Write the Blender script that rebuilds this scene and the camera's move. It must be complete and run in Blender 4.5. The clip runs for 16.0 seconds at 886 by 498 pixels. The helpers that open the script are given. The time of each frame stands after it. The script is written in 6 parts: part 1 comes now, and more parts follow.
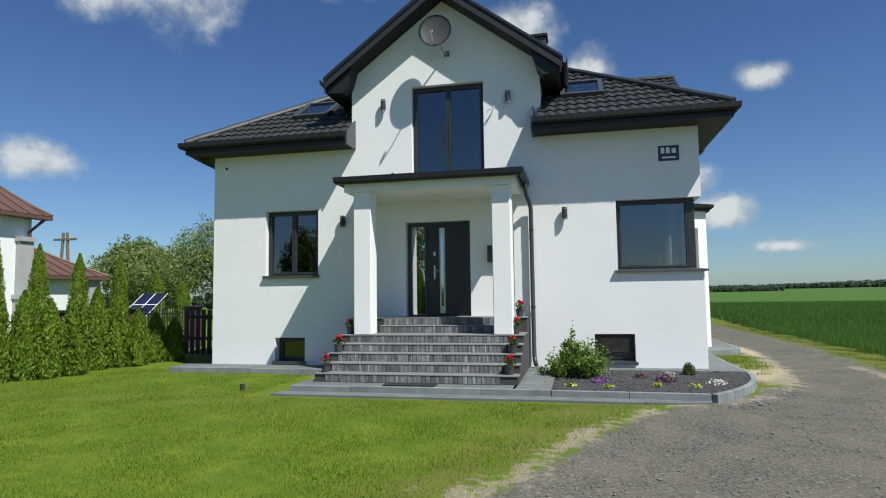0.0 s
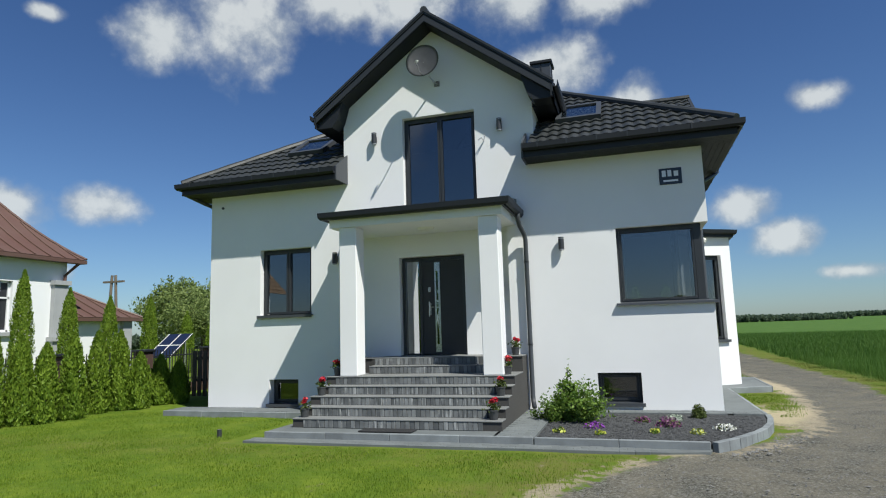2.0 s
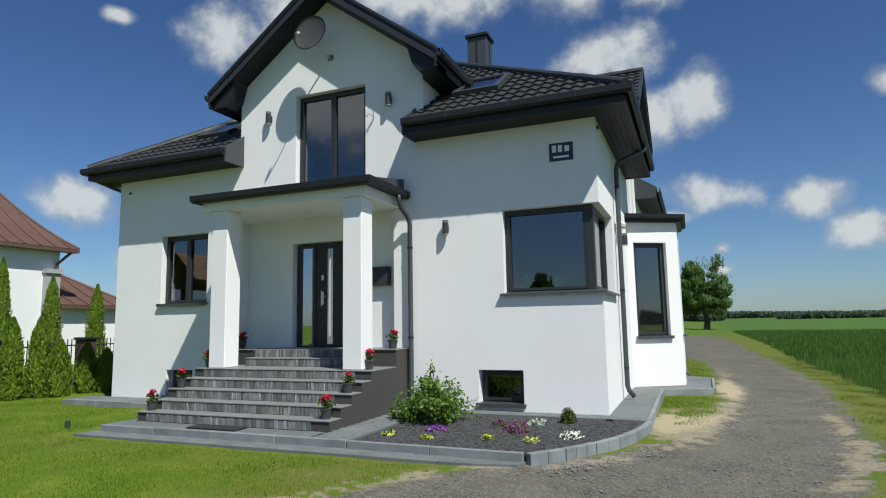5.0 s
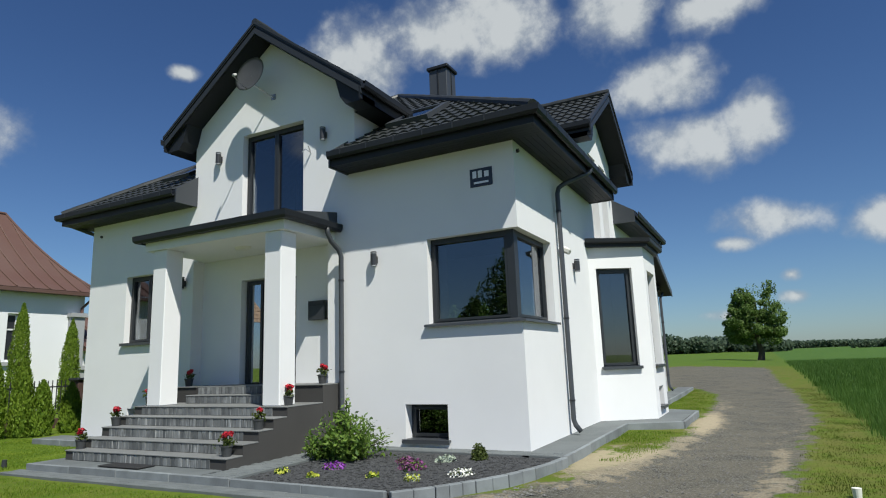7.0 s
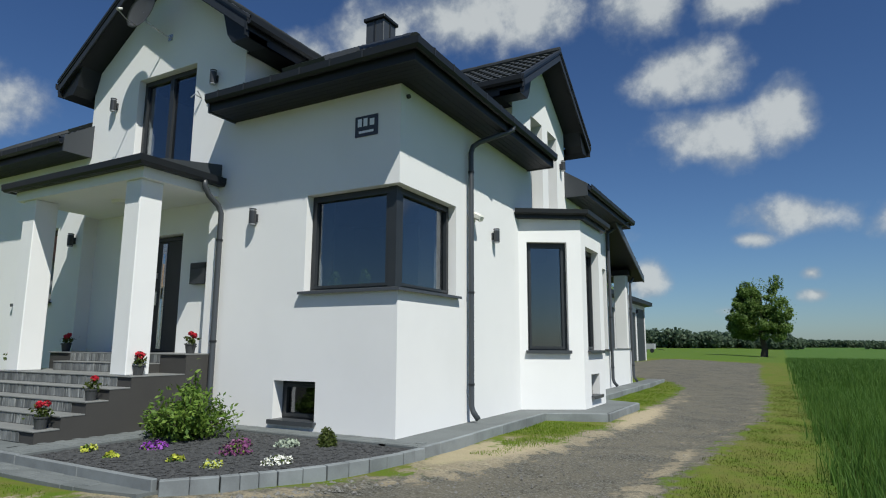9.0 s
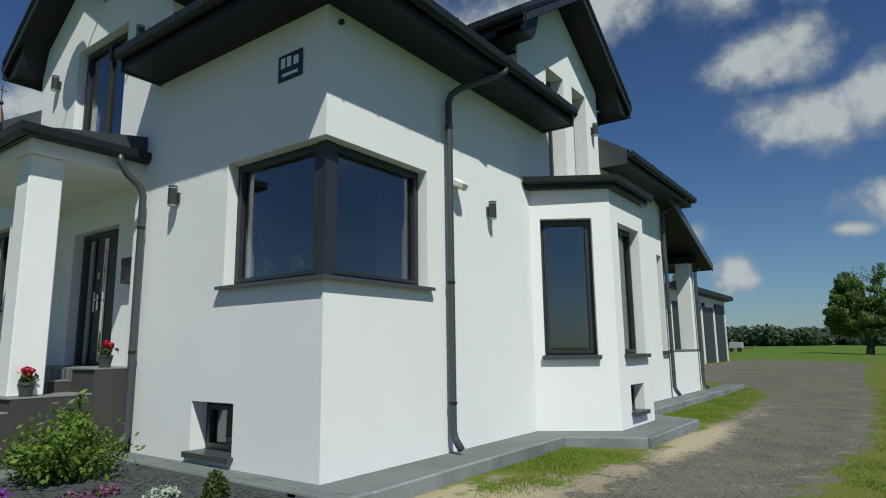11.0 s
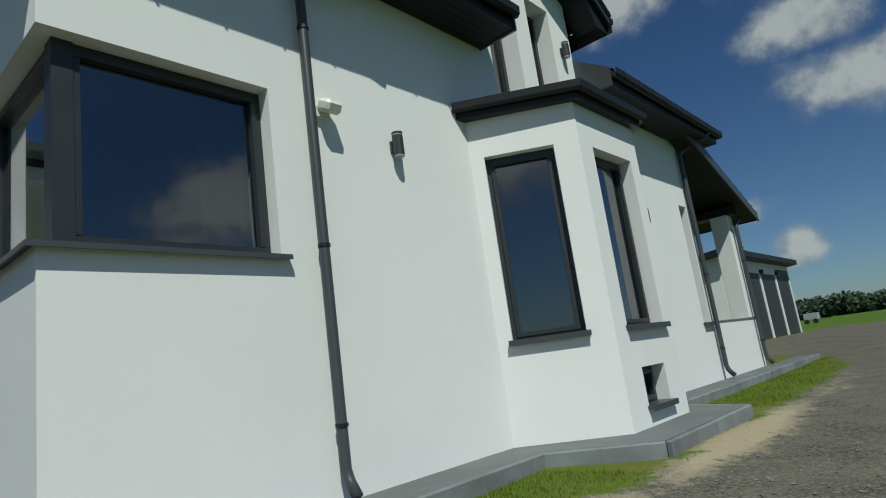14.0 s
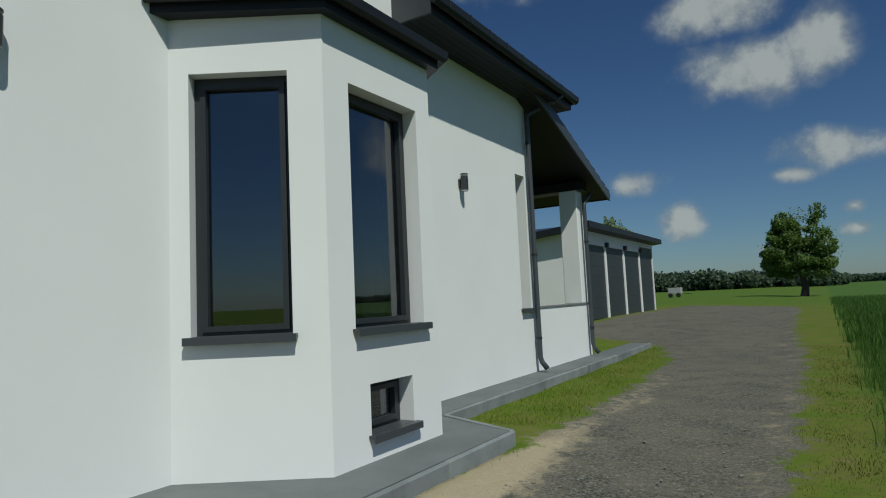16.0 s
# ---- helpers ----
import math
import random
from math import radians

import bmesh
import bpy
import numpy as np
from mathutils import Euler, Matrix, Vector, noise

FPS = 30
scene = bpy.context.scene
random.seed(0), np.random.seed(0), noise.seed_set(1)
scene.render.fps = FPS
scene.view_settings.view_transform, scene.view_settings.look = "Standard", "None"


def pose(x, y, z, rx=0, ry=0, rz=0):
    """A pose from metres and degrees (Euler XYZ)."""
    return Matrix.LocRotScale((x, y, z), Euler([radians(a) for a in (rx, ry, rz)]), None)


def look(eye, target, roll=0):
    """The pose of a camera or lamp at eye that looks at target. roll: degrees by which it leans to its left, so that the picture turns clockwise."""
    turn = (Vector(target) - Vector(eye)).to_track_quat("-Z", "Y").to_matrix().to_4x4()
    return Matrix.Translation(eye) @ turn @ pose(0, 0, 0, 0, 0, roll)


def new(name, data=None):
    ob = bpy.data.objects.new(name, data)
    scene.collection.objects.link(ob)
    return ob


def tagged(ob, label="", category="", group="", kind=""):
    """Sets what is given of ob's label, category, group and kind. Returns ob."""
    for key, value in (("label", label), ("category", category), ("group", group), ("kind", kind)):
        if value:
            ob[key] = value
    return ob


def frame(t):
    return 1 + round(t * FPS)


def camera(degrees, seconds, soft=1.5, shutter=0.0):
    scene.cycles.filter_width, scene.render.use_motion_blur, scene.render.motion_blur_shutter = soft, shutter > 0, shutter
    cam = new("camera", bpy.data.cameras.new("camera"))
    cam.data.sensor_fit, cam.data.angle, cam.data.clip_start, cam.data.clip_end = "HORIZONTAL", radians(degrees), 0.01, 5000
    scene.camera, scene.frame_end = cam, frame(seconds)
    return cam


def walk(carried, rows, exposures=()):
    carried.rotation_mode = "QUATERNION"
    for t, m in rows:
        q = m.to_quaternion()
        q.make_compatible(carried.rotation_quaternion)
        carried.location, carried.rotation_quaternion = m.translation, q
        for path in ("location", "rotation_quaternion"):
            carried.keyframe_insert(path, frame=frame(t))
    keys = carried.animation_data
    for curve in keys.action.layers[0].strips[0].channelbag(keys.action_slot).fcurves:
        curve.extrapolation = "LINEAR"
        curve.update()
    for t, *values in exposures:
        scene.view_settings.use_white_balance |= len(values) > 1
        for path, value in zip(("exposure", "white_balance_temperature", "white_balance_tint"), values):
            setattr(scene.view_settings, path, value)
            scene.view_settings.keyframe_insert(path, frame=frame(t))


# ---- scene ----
cam = camera(72.4, 16.0, soft=1.1)
PATH = [
    (0, (0.390, 0.615, 1.694), (-0.038, 2.563, 1.842), -0.82),
    (0.5, (0.325, 0.667, 1.597), (-0.233, 2.580, 1.760), -2.57),
    (1, (0.363, 0.604, 1.627), (-0.317, 2.482, 1.720), -2.30),
    (1.5, (0.732, 0.995, 1.630), (0.061, 2.873, 1.786), -1.17),
    (2, (1.401, 1.456, 1.738), (0.821, 3.352, 2.001), -1.77),
    (2.5, (1.827, 1.723, 1.769), (1.233, 3.603, 2.105), -3.24),
    (3, (2.408, 2.143, 1.786), (1.847, 4.033, 2.126), -2.46),
    (3.5, (2.823, 2.440, 1.645), (2.189, 4.304, 2.000), -3.36),
    (4, (3.148, 2.731, 1.632), (2.457, 4.587, 1.917), -2.03),
    (4.2, (3.330, 2.837, 1.684), (2.650, 4.705, 1.900), -1.17),
    (6.3, (5.559, 4.208, 1.504), (4.701, 5.986, 1.820), -2.54),
    (6.5, (5.745, 4.233, 1.495), (4.889, 6.012, 1.814), -2.73),
    (7, (6.067, 4.554, 1.518), (5.164, 6.301, 1.882), -2.12),
    (7.5, (6.423, 4.946, 1.404), (5.478, 6.676, 1.740), -4.40),
    (8, (6.832, 5.399, 1.364), (5.898, 7.158, 1.553), -2.94),
    (8.5, (7.219, 5.887, 1.363), (6.372, 7.685, 1.586), 0.93),
    (9, (7.247, 6.615, 1.354), (6.293, 8.345, 1.669), 0.30),
    (9.5, (7.321, 7.644, 1.367), (6.332, 9.358, 1.662), -1.04),
    (9.7, (7.344, 7.852, 1.279), (6.324, 9.544, 1.589), -2.19),
    (11.8, (7.146, 10.333, 1.534), (5.899, 11.862, 1.862), 2.29),
    (12, (7.131, 10.583, 1.561), (5.873, 12.099, 1.905), 2.94),
    (12.5, (7.108, 11.070, 1.510), (5.872, 12.591, 1.905), 1.78),
    (13, (7.095, 11.544, 1.356), (5.886, 13.076, 1.793), -2.38),
    (13.5, (6.911, 11.883, 1.016), (5.665, 13.332, 1.608), -4.28),
    (14, (6.867, 12.296, 1.065), (5.589, 13.786, 1.453), -7.85),
    (14.5, (6.993, 12.850, 1.427), (5.805, 14.454, 1.552), -4.56),
    (15, (7.132, 13.413, 1.467), (5.938, 15.012, 1.593), -3.83),
    (15.5, (7.118, 14.091, 1.452), (5.918, 15.686, 1.571), -2.83),
    (16, (7.199, 14.779, 1.470), (6.146, 16.471, 1.640), -2.63),
]
EXPOSURES = [(0, 0.42, 6400, 5), (3.5, 0.34, 6400, 5), (7, 0.22, 6400, 5), (9.5, 0.06, 6380, 4), (12, -0.22, 6380, 0), (13.5, -0.34, 6380, -2), (14.5, -0.43, 6380, -2), (16, -0.52, 6380, -2)]
walk(cam, [(t, look(eye, target, roll)) for t, eye, target, roll in PATH], EXPOSURES)

# ---- world, sun, exposure ----
SUN_TO = Vector((0.584, -0.4, 1.0)).normalized()
SUN_EL = math.asin(SUN_TO.z)
SUN_AZ = math.atan2(SUN_TO.x, SUN_TO.y)


class Nodes:
    """Short-hand for building node trees."""

    def __init__(self, tree):
        self.t = tree
        self.t.nodes.clear()

    def n(self, kind, **props):
        node = self.t.nodes.new(kind)
        for key, value in props.items():
            if key in node.inputs:
                self.put(node.inputs[key], value)
            else:
                setattr(node, key, value)
        return node

    def put(self, socket, value):
        if isinstance(value, bpy.types.NodeSocket):
            self.t.links.new(value, socket)
        else:
            socket.default_value = value

    def math(self, op, a, b=0.0, c=None, clamp=False):
        node = self.t.nodes.new("ShaderNodeMath")
        node.operation, node.use_clamp = op, clamp
        self.put(node.inputs[0], a), self.put(node.inputs[1], b)
        if c is not None:
            self.put(node.inputs[2], c)
        return node.outputs[0]

    def step(self, v, lo, hi):
        node = self.t.nodes.new("ShaderNodeMapRange")
        node.interpolation_type = "SMOOTHSTEP"
        self.put(node.inputs[0], v), self.put(node.inputs[1], lo), self.put(node.inputs[2], hi)
        return node.outputs[0]

    def mix(self, f, a, b):
        node = self.t.nodes.new("ShaderNodeMix")
        node.data_type = "RGBA"
        self.put(node.inputs[0], f), self.put(node.inputs[6], a), self.put(node.inputs[7], b)
        return node.outputs[2]

    def noise(self, vec, scale, detail=4.0, rough=0.55):
        node = self.t.nodes.new("ShaderNodeTexNoise")
        self.put(node.inputs["Vector"], vec)
        node.inputs["Scale"].default_value, node.inputs["Detail"].default_value = scale, detail
        node.inputs["Roughness"].default_value = rough
        return node.outputs[0]


def rgb(r, g, b):
    return (r, g, b, 1.0)


# Clouds: heading to the right of straight ahead, height, half-width and half-height, all in degrees.
CLOUDS = [(-42.4, 25.2, 4.6, 3.0), (-34.8, 27.0, 6.8, 4.3), (-27.0, 29.5, 8.2, 3.6), (-20.1, 29.9, 5.7, 3.4), (-9.1, 29.5, 5.0, 3.4), (-0.9, 28.7, 5.2, 2.2), (-4.9, 23.6, 5.0, 3.0), (-53.3, 10.8, 3.4, 2.1), (-46.8, 11.0, 3.4, 1.6), (-49.7, 5.5, 1.6, 1.2), (16.1, 17.7, 2.2, 1.2), (-51.5, 25.4, 1.4, 0.7), (-4.9, 17.9, 5.2, 2.9), (1.7, 18.9, 2.7, 3.3), (2.3, 10.5, 4.6, 2.0), (9.2, 9.6, 2.6, 1.8), (-1.3, 9.0, 2.0, 0.8), (2.6, 6.0, 1.1, 0.8), (2.6, 4.2, 1.3, 0.7), (-2.4, 2.9, 2.4, 0.8), (-10.1, 5.9, 2.3, 1.7), (-14.6, 9.5, 2.6, 1.4), (13, 6.5, 3.0, 1.6), (17, 3.6, 2.6, 0.8), (-38, 3.5, 2.5, 1.0), (34, 14, 5, 3), (60, 17, 12, 4), (100, 22, 14, 5), (150, 18, 13, 5), (-150, 20, 14, 5), (-100, 16, 12, 4), (-70, 18, 7, 3)]

world = bpy.data.worlds.new("sky")
scene.world = world
world.use_nodes = True
W = Nodes(world.node_tree)
sky = W.n("ShaderNodeTexSky", sky_type="NISHITA", sun_disc=False)
sky.sun_elevation, sky.sun_rotation = SUN_EL, SUN_AZ
sky.air_density, sky.dust_density, sky.ozone_density = 1.0, 0.4, 2.5
tc = W.n("ShaderNodeTexCoord").outputs["Generated"]
sep = W.n("ShaderNodeSeparateXYZ", Vector=tc)
head = W.math("MULTIPLY", W.math("ARCTAN2", sep.outputs[0], sep.outputs[1]), 57.2958)
lift = W.math("MULTIPLY", W.math("ARCSINE", sep.outputs[2]), 57.2958)
n1 = W.noise(tc, 8.0, 4.5, 0.52)
n2 = W.noise(tc, 24.0, 6.0, 0.62)
cover = None
for a, e, w, h in CLOUDS:
    dx = W.math("DIVIDE", W.math("SUBTRACT", head, float(a)), float(w))
    dy = W.math("DIVIDE", W.math("SUBTRACT", lift, float(e)), float(h))
    d = W.math("SQRT", W.math("ADD", W.math("MULTIPLY", dx, dx), W.math("MULTIPLY", dy, dy)))
    m = W.math("SUBTRACT", 1.0, d)
    cover = m if cover is None else W.math("MAXIMUM", cover, m)
cover = W.math("MAXIMUM", cover, -0.9)
body = W.math("ADD", cover, W.math("ADD", W.math("MULTIPLY_ADD", n1, 2.1, -1.05), W.math("MULTIPLY_ADD", n2, 0.85, -0.425)))
veil = W.step(body, -0.18, 0.70)
lit = W.step(W.math("ADD", body, W.math("MULTIPLY_ADD", n2, 1.8, -0.9)), 0.0, 0.9)
cloud_col = W.mix(lit, rgb(3.5, 3.85, 4.4), rgb(6.2, 6.3, 6.4))
tint = W.n("ShaderNodeMix", data_type="RGBA", blend_type="MULTIPLY")
depth = W.mix(W.step(lift, -2.0, 30.0), rgb(0.54, 0.66, 0.83), rgb(0.40, 0.53, 0.76))
W.put(tint.inputs[0], 1.0), W.put(tint.inputs[6], sky.outputs[0]), W.put(tint.inputs[7], depth)
out = W.mix(W.math("MULTIPLY", veil, 0.88), tint.outputs[2], cloud_col)
bg = W.n("ShaderNodeBackground", Color=out, Strength=0.088)
W.t.links.new(bg.outputs[0], W.n("ShaderNodeOutputWorld").inputs[0])

sun = new("sun", bpy.data.lights.new("sun", "SUN"))
sun.data.energy, sun.data.angle, sun.data.color = 4.85, radians(0.55), (1.0, 0.955, 0.88)
sun.matrix_world = look(SUN_TO * 60, (0, 0, 0))


# ---- materials ----
def material(name, base, rough=0.7, metal=0.0, vary=0.12, scale=3.0, fine=60.0, bump=0.15, dist=0.004, second=None, spec=0.5, coat=0.0, random_piece=0.0, streak=None):
    """Principled surface with stains at a large scale, grain at a small one and a fine relief."""
    mat = bpy.data.materials.new(name)
    mat.use_nodes = True
    N = Nodes(mat.node_tree)
    pos = N.n("ShaderNodeNewGeometry").outputs["Position"]
    big, small = N.noise(pos, scale, 5.0), N.noise(pos, fine, 4.0, 0.6)
    other = second or tuple(c * 0.62 for c in base)
    k = N.math("ADD", N.math("MULTIPLY", N.step(big, 0.35, 0.7), vary), N.math("MULTIPLY", small, vary * 0.7))
    if random_piece:
        k = N.math("ADD", k, N.math("MULTIPLY", N.n("ShaderNodeObjectInfo").outputs["Random"], random_piece))
    col = N.mix(N.math("MINIMUM", k, 1.0), rgb(*base), rgb(*other))
    if streak:
        # lime runs: narrow, upright
        run = N.n("ShaderNodeVectorMath", operation="MULTIPLY")
        N.put(run.inputs[0], pos)
        run.inputs[1].default_value = (26.0, 26.0, 2.2)
        patch = N.step(N.noise(pos, 1.1, 3.0), 0.42, 0.62)
        col = N.mix(N.math("MULTIPLY", N.math("MULTIPLY", N.step(N.noise(run.outputs[0], 1.0, 3.0, 0.6), 0.5, 0.72), patch), 0.75), col, rgb(*streak))
    b = N.n("ShaderNodeBump", Strength=bump, Distance=dist, Height=N.math("ADD", small, N.math("MULTIPLY", big, 0.3)))
    p = N.n("ShaderNodeBsdfPrincipled", Roughness=N.math("MULTIPLY_ADD", small, 0.16, rough - 0.08), Metallic=metal)
    p.inputs["Base Color"].default_value = rgb(*base)
    N.put(p.inputs["Base Color"], col), N.put(p.inputs["Normal"], b.outputs[0])
    p.inputs["Specular IOR Level"].default_value, p.inputs["Coat Weight"].default_value = spec, coat
    N.t.links.new(p.outputs[0], N.n("ShaderNodeOutputMaterial").inputs[0])
    return mat


M_PLASTER = material("plaster", (0.80, 0.80, 0.803), 0.9, vary=0.27, scale=0.7, fine=160, bump=0.35, dist=0.003, second=(0.69, 0.69, 0.695), spec=0.2)
M_CEIL = material("painted_soffit", (0.80, 0.80, 0.78), 0.85, vary=0.08, scale=1.5, fine=120)
M_TILE = material("roof_sheet", (0.021, 0.024, 0.025), 0.5, vary=0.35, scale=1.2, fine=45, bump=0.2, second=(0.036, 0.039, 0.039), spec=0.5)
M_TRIM = material("anthracite_trim", (0.013, 0.015, 0.018), 0.48, vary=0.25, scale=2.0, fine=40, bump=0.05, second=(0.021, 0.023, 0.026), spec=0.35)
M_BARGE = material("barge_sheet", (0.026, 0.029, 0.033), 0.42, vary=0.25, scale=2.0, fine=40, bump=0.05, second=(0.036, 0.039, 0.043), spec=0.4)
M_PIPE = material("anthracite_pipe", (0.052, 0.057, 0.064), 0.38, vary=0.3, scale=3.0, fine=30, bump=0.05, second=(0.045, 0.05, 0.058))
M_FRAME = material("window_frame_grey", (0.024, 0.027, 0.031), 0.42, vary=0.2, scale=4, fine=80, bump=0.06, second=(0.042, 0.045, 0.05))
M_DOOR = material("door_leaf", (0.022, 0.023, 0.027), 0.5, vary=0.25, scale=4, fine=90, bump=0.1)
M_STEEL = material("brushed_steel", (0.62, 0.62, 0.62), 0.28, metal=1.0, vary=0.2, scale=8, fine=200, bump=0.08)
M_PLINTH = material("plinth_plaster", (0.052, 0.050, 0.048), 0.85, vary=0.3, scale=1.4, fine=90, bump=0.35, dist=0.004)
M_RISER = material("riser_tile", (0.23, 0.24, 0.242), 0.6, vary=0.35, scale=5, fine=70, bump=0.3, second=(0.085, 0.09, 0.093), random_piece=0.8, streak=(0.55, 0.56, 0.55))
M_TREAD = material("tread_tile", (0.20, 0.205, 0.203), 0.6, vary=0.3, scale=2.5, fine=70, bump=0.2, second=(0.12, 0.124, 0.122))
M_PAVE = material("concrete_paver", (0.16, 0.175, 0.177), 0.85, vary=0.4, scale=1.6, fine=60, bump=0.4, dist=0.005, second=(0.085, 0.096, 0.098), random_piece=0.3)
M_KERB = material("kerb_concrete", (0.25, 0.275, 0.285), 0.85, vary=0.5, scale=3, fine=60, bump=0.4, second=(0.14, 0.152, 0.16), random_piece=0.4)
M_MULCH = material("slate_mulch", (0.026, 0.027, 0.029), 0.8, vary=0.7, scale=14, fine=50, bump=0.9, dist=0.02, second=(0.065, 0.067, 0.07))
M_POT = material("dark_pot", (0.05, 0.052, 0.055), 0.5, vary=0.2, scale=9, fine=80)
M_RED = material("red_petals", (0.50, 0.012, 0.03), 0.6, vary=0.3, scale=20, fine=90, second=(0.28, 0.005, 0.02))
M_PURPLE = material("purple_petals", (0.25, 0.05, 0.36), 0.6, vary=0.4, scale=20, fine=90, second=(0.14, 0.02, 0.26))
M_PLUM = material("plum_petals", (0.20, 0.05, 0.17), 0.6, vary=0.5, scale=20, fine=90, second=(0.09, 0.02, 0.06))
M_WHITE = material("white_petals", (0.78, 0.78, 0.72), 0.6, vary=0.2, scale=20, fine=90)
M_YELLOW = material("yellow_leaves", (0.42, 0.45, 0.05), 0.6, vary=0.4, scale=20, fine=90)
M_SILVER = material("silver_leaves", (0.36, 0.42, 0.33), 0.7, vary=0.3, scale=20, fine=90)
M_DARKBOX = material("lamp_housing", (0.035, 0.037, 0.042), 0.4, vary=0.2, scale=9, fine=90)
M_LAMPGLASS = material("lamp_cover", (0.35, 0.36, 0.37), 0.25, vary=0.1, scale=9, fine=90)
M_WHITEPL = material("white_plastic", (0.75, 0.74, 0.68), 0.4, vary=0.1, scale=9, fine=90)
M_SIGN = material("sign_navy", (0.020, 0.026, 0.045), 0.3, vary=0.15, scale=6, fine=60, bump=0.03)
M_SIGNINK = material("sign_ink", (0.78, 0.80, 0.84), 0.4, vary=0.05, scale=6, fine=60)
M_CHROOF = material("brown_sheet_roof", (0.118, 0.070, 0.055), 0.55, vary=0.5, scale=0.5, fine=14, bump=0.1, second=(0.10, 0.048, 0.036))
M_CHWALL = material("chapel_plaster", (0.78, 0.79, 0.80), 0.9, vary=0.10, scale=0.5, fine=60, second=(0.62, 0.63, 0.64))
M_CHGREY = material("pilaster_grey", (0.36, 0.37, 0.38), 0.9, vary=0.2, scale=1.5, fine=60)
M_CLAY = material("clay_tile", (0.33, 0.22, 0.13), 0.8, vary=0.6, scale=5, fine=40, second=(0.16, 0.11, 0.07))
M_BRICK = material("brown_brick", (0.075, 0.042, 0.033), 0.85, vary=0.4, scale=6, fine=50)
M_IRON = material("black_iron", (0.018, 0.018, 0.02), 0.5, vary=0.2, scale=6, fine=50)
M_SOLAR = material("solar_cell", (0.012, 0.018, 0.045), 0.3, vary=0.25, scale=4, fine=20, bump=0.02)
M_BARK = material("bark", (0.085, 0.065, 0.05), 0.95, vary=0.6, scale=6, fine=26, bump=1.0, dist=0.03, second=(0.04, 0.032, 0.026))
M_GARDOOR = material("garage_door", (0.030, 0.035, 0.041), 0.5, vary=0.25, scale=1.0, fine=30, second=(0.042, 0.047, 0.054))
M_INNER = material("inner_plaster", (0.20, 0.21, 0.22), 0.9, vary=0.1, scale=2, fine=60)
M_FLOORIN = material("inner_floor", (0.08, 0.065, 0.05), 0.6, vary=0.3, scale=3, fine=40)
M_CURTAIN = material("curtain_linen", (0.60, 0.57, 0.49), 0.9, vary=0.15, scale=4, fine=140)
M_TIMBER = material("weathered_pole", (0.17, 0.14, 0.11), 0.9, vary=0.5, scale=3, fine=30)


def leaf_material(name, base, second, vary=0.8, scale=1.2, trans=0.35):
    mat = bpy.data.materials.new(name)
    mat.use_nodes = True
    N = Nodes(mat.node_tree)
    geo = N.n("ShaderNodeNewGeometry")
    k = N.math("ADD", N.math("MULTIPLY", N.noise(geo.outputs["Position"], scale, 4.0), 0.6), N.math("MULTIPLY", geo.outputs["Random Per Island"], 0.5))
    k = N.step(k, 0.3, 0.8)
    col = N.mix(N.math("MULTIPLY", k, vary), rgb(*base), rgb(*second))
    p = N.n("ShaderNodeBsdfPrincipled", Roughness=0.6)
    p.inputs["Specular IOR Level"].default_value = 0.3
    N.put(p.inputs["Base Color"], col)
    tr = N.n("ShaderNodeBsdfTranslucent", Color=col)
    mx = N.n("ShaderNodeMixShader")
    mx.inputs[0].default_value = trans
    N.t.links.new(p.outputs[0], mx.inputs[1]), N.t.links.new(tr.outputs[0], mx.inputs[2])
    N.t.links.new(mx.outputs[0], N.n("ShaderNodeOutputMaterial").inputs[0])
    return mat


M_THUJA = leaf_material("thuja_leaf", (0.115, 0.195, 0.018), (0.24, 0.34, 0.035), scale=2.5)
M_BUSH = leaf_material("shrub_leaf", (0.07, 0.14, 0.02), (0.20, 0.30, 0.05), scale=5)
M_BALL = leaf_material("box_leaf", (0.05, 0.075, 0.015), (0.12, 0.15, 0.035), scale=8)
M_TREE = leaf_material("tree_leaf", (0.075, 0.14, 0.025), (0.19, 0.27, 0.07), scale=0.9)
M_TREE2 = leaf_material("young_leaf", (0.11, 0.16, 0.04), (0.25, 0.31, 0.10), scale=0.8)
# distance haze is mixed into this leaf colour: paler and bluer than the near trees
M_HAZY_WOODS = leaf_material("hazy_far_leaf", (0.085, 0.130, 0.085), (0.140, 0.190, 0.115), scale=0.12, trans=0.5)
M_BLADE = leaf_material("lawn_blade", (0.098, 0.172, 0.010), (0.205, 0.280, 0.025), scale=0.9)
M_VERGE = leaf_material("verge_blade", (0.046, 0.080, 0.006), (0.105, 0.125, 0.015), scale=1.3)
M_CROP = leaf_material("crop_blade", (0.062, 0.140, 0.022), (0.118, 0.210, 0.040), scale=0.5, trans=0.5)


def glass_material(name="window_glass", base=0.14):
    mat = bpy.data.materials.new(name)
    mat.use_nodes = True
    N = Nodes(mat.node_tree)
    f = N.n("ShaderNodeLayerWeight", Blend=0.5)
    g = N.n("ShaderNodeBsdfGlossy", Roughness=0.004)
    g.inputs["Color"].default_value = rgb(0.95, 0.97, 1.0)
    t = N.n("ShaderNodeBsdfTransparent")
    t.inputs["Color"].default_value = rgb(0.42, 0.45, 0.475)
    mx = N.n("ShaderNodeMixShader")
    N.put(mx.inputs[0], N.math("MULTIPLY_ADD", N.math("POWER", f.outputs["Facing"], 3.2), 0.66, base, clamp=True))
    N.t.links.new(t.outputs[0], mx.inputs[1]), N.t.links.new(g.outputs[0], mx.inputs[2])
    N.t.links.new(mx.outputs[0], N.n("ShaderNodeOutputMaterial").inputs[0])
    return mat


M_GLASS = glass_material()
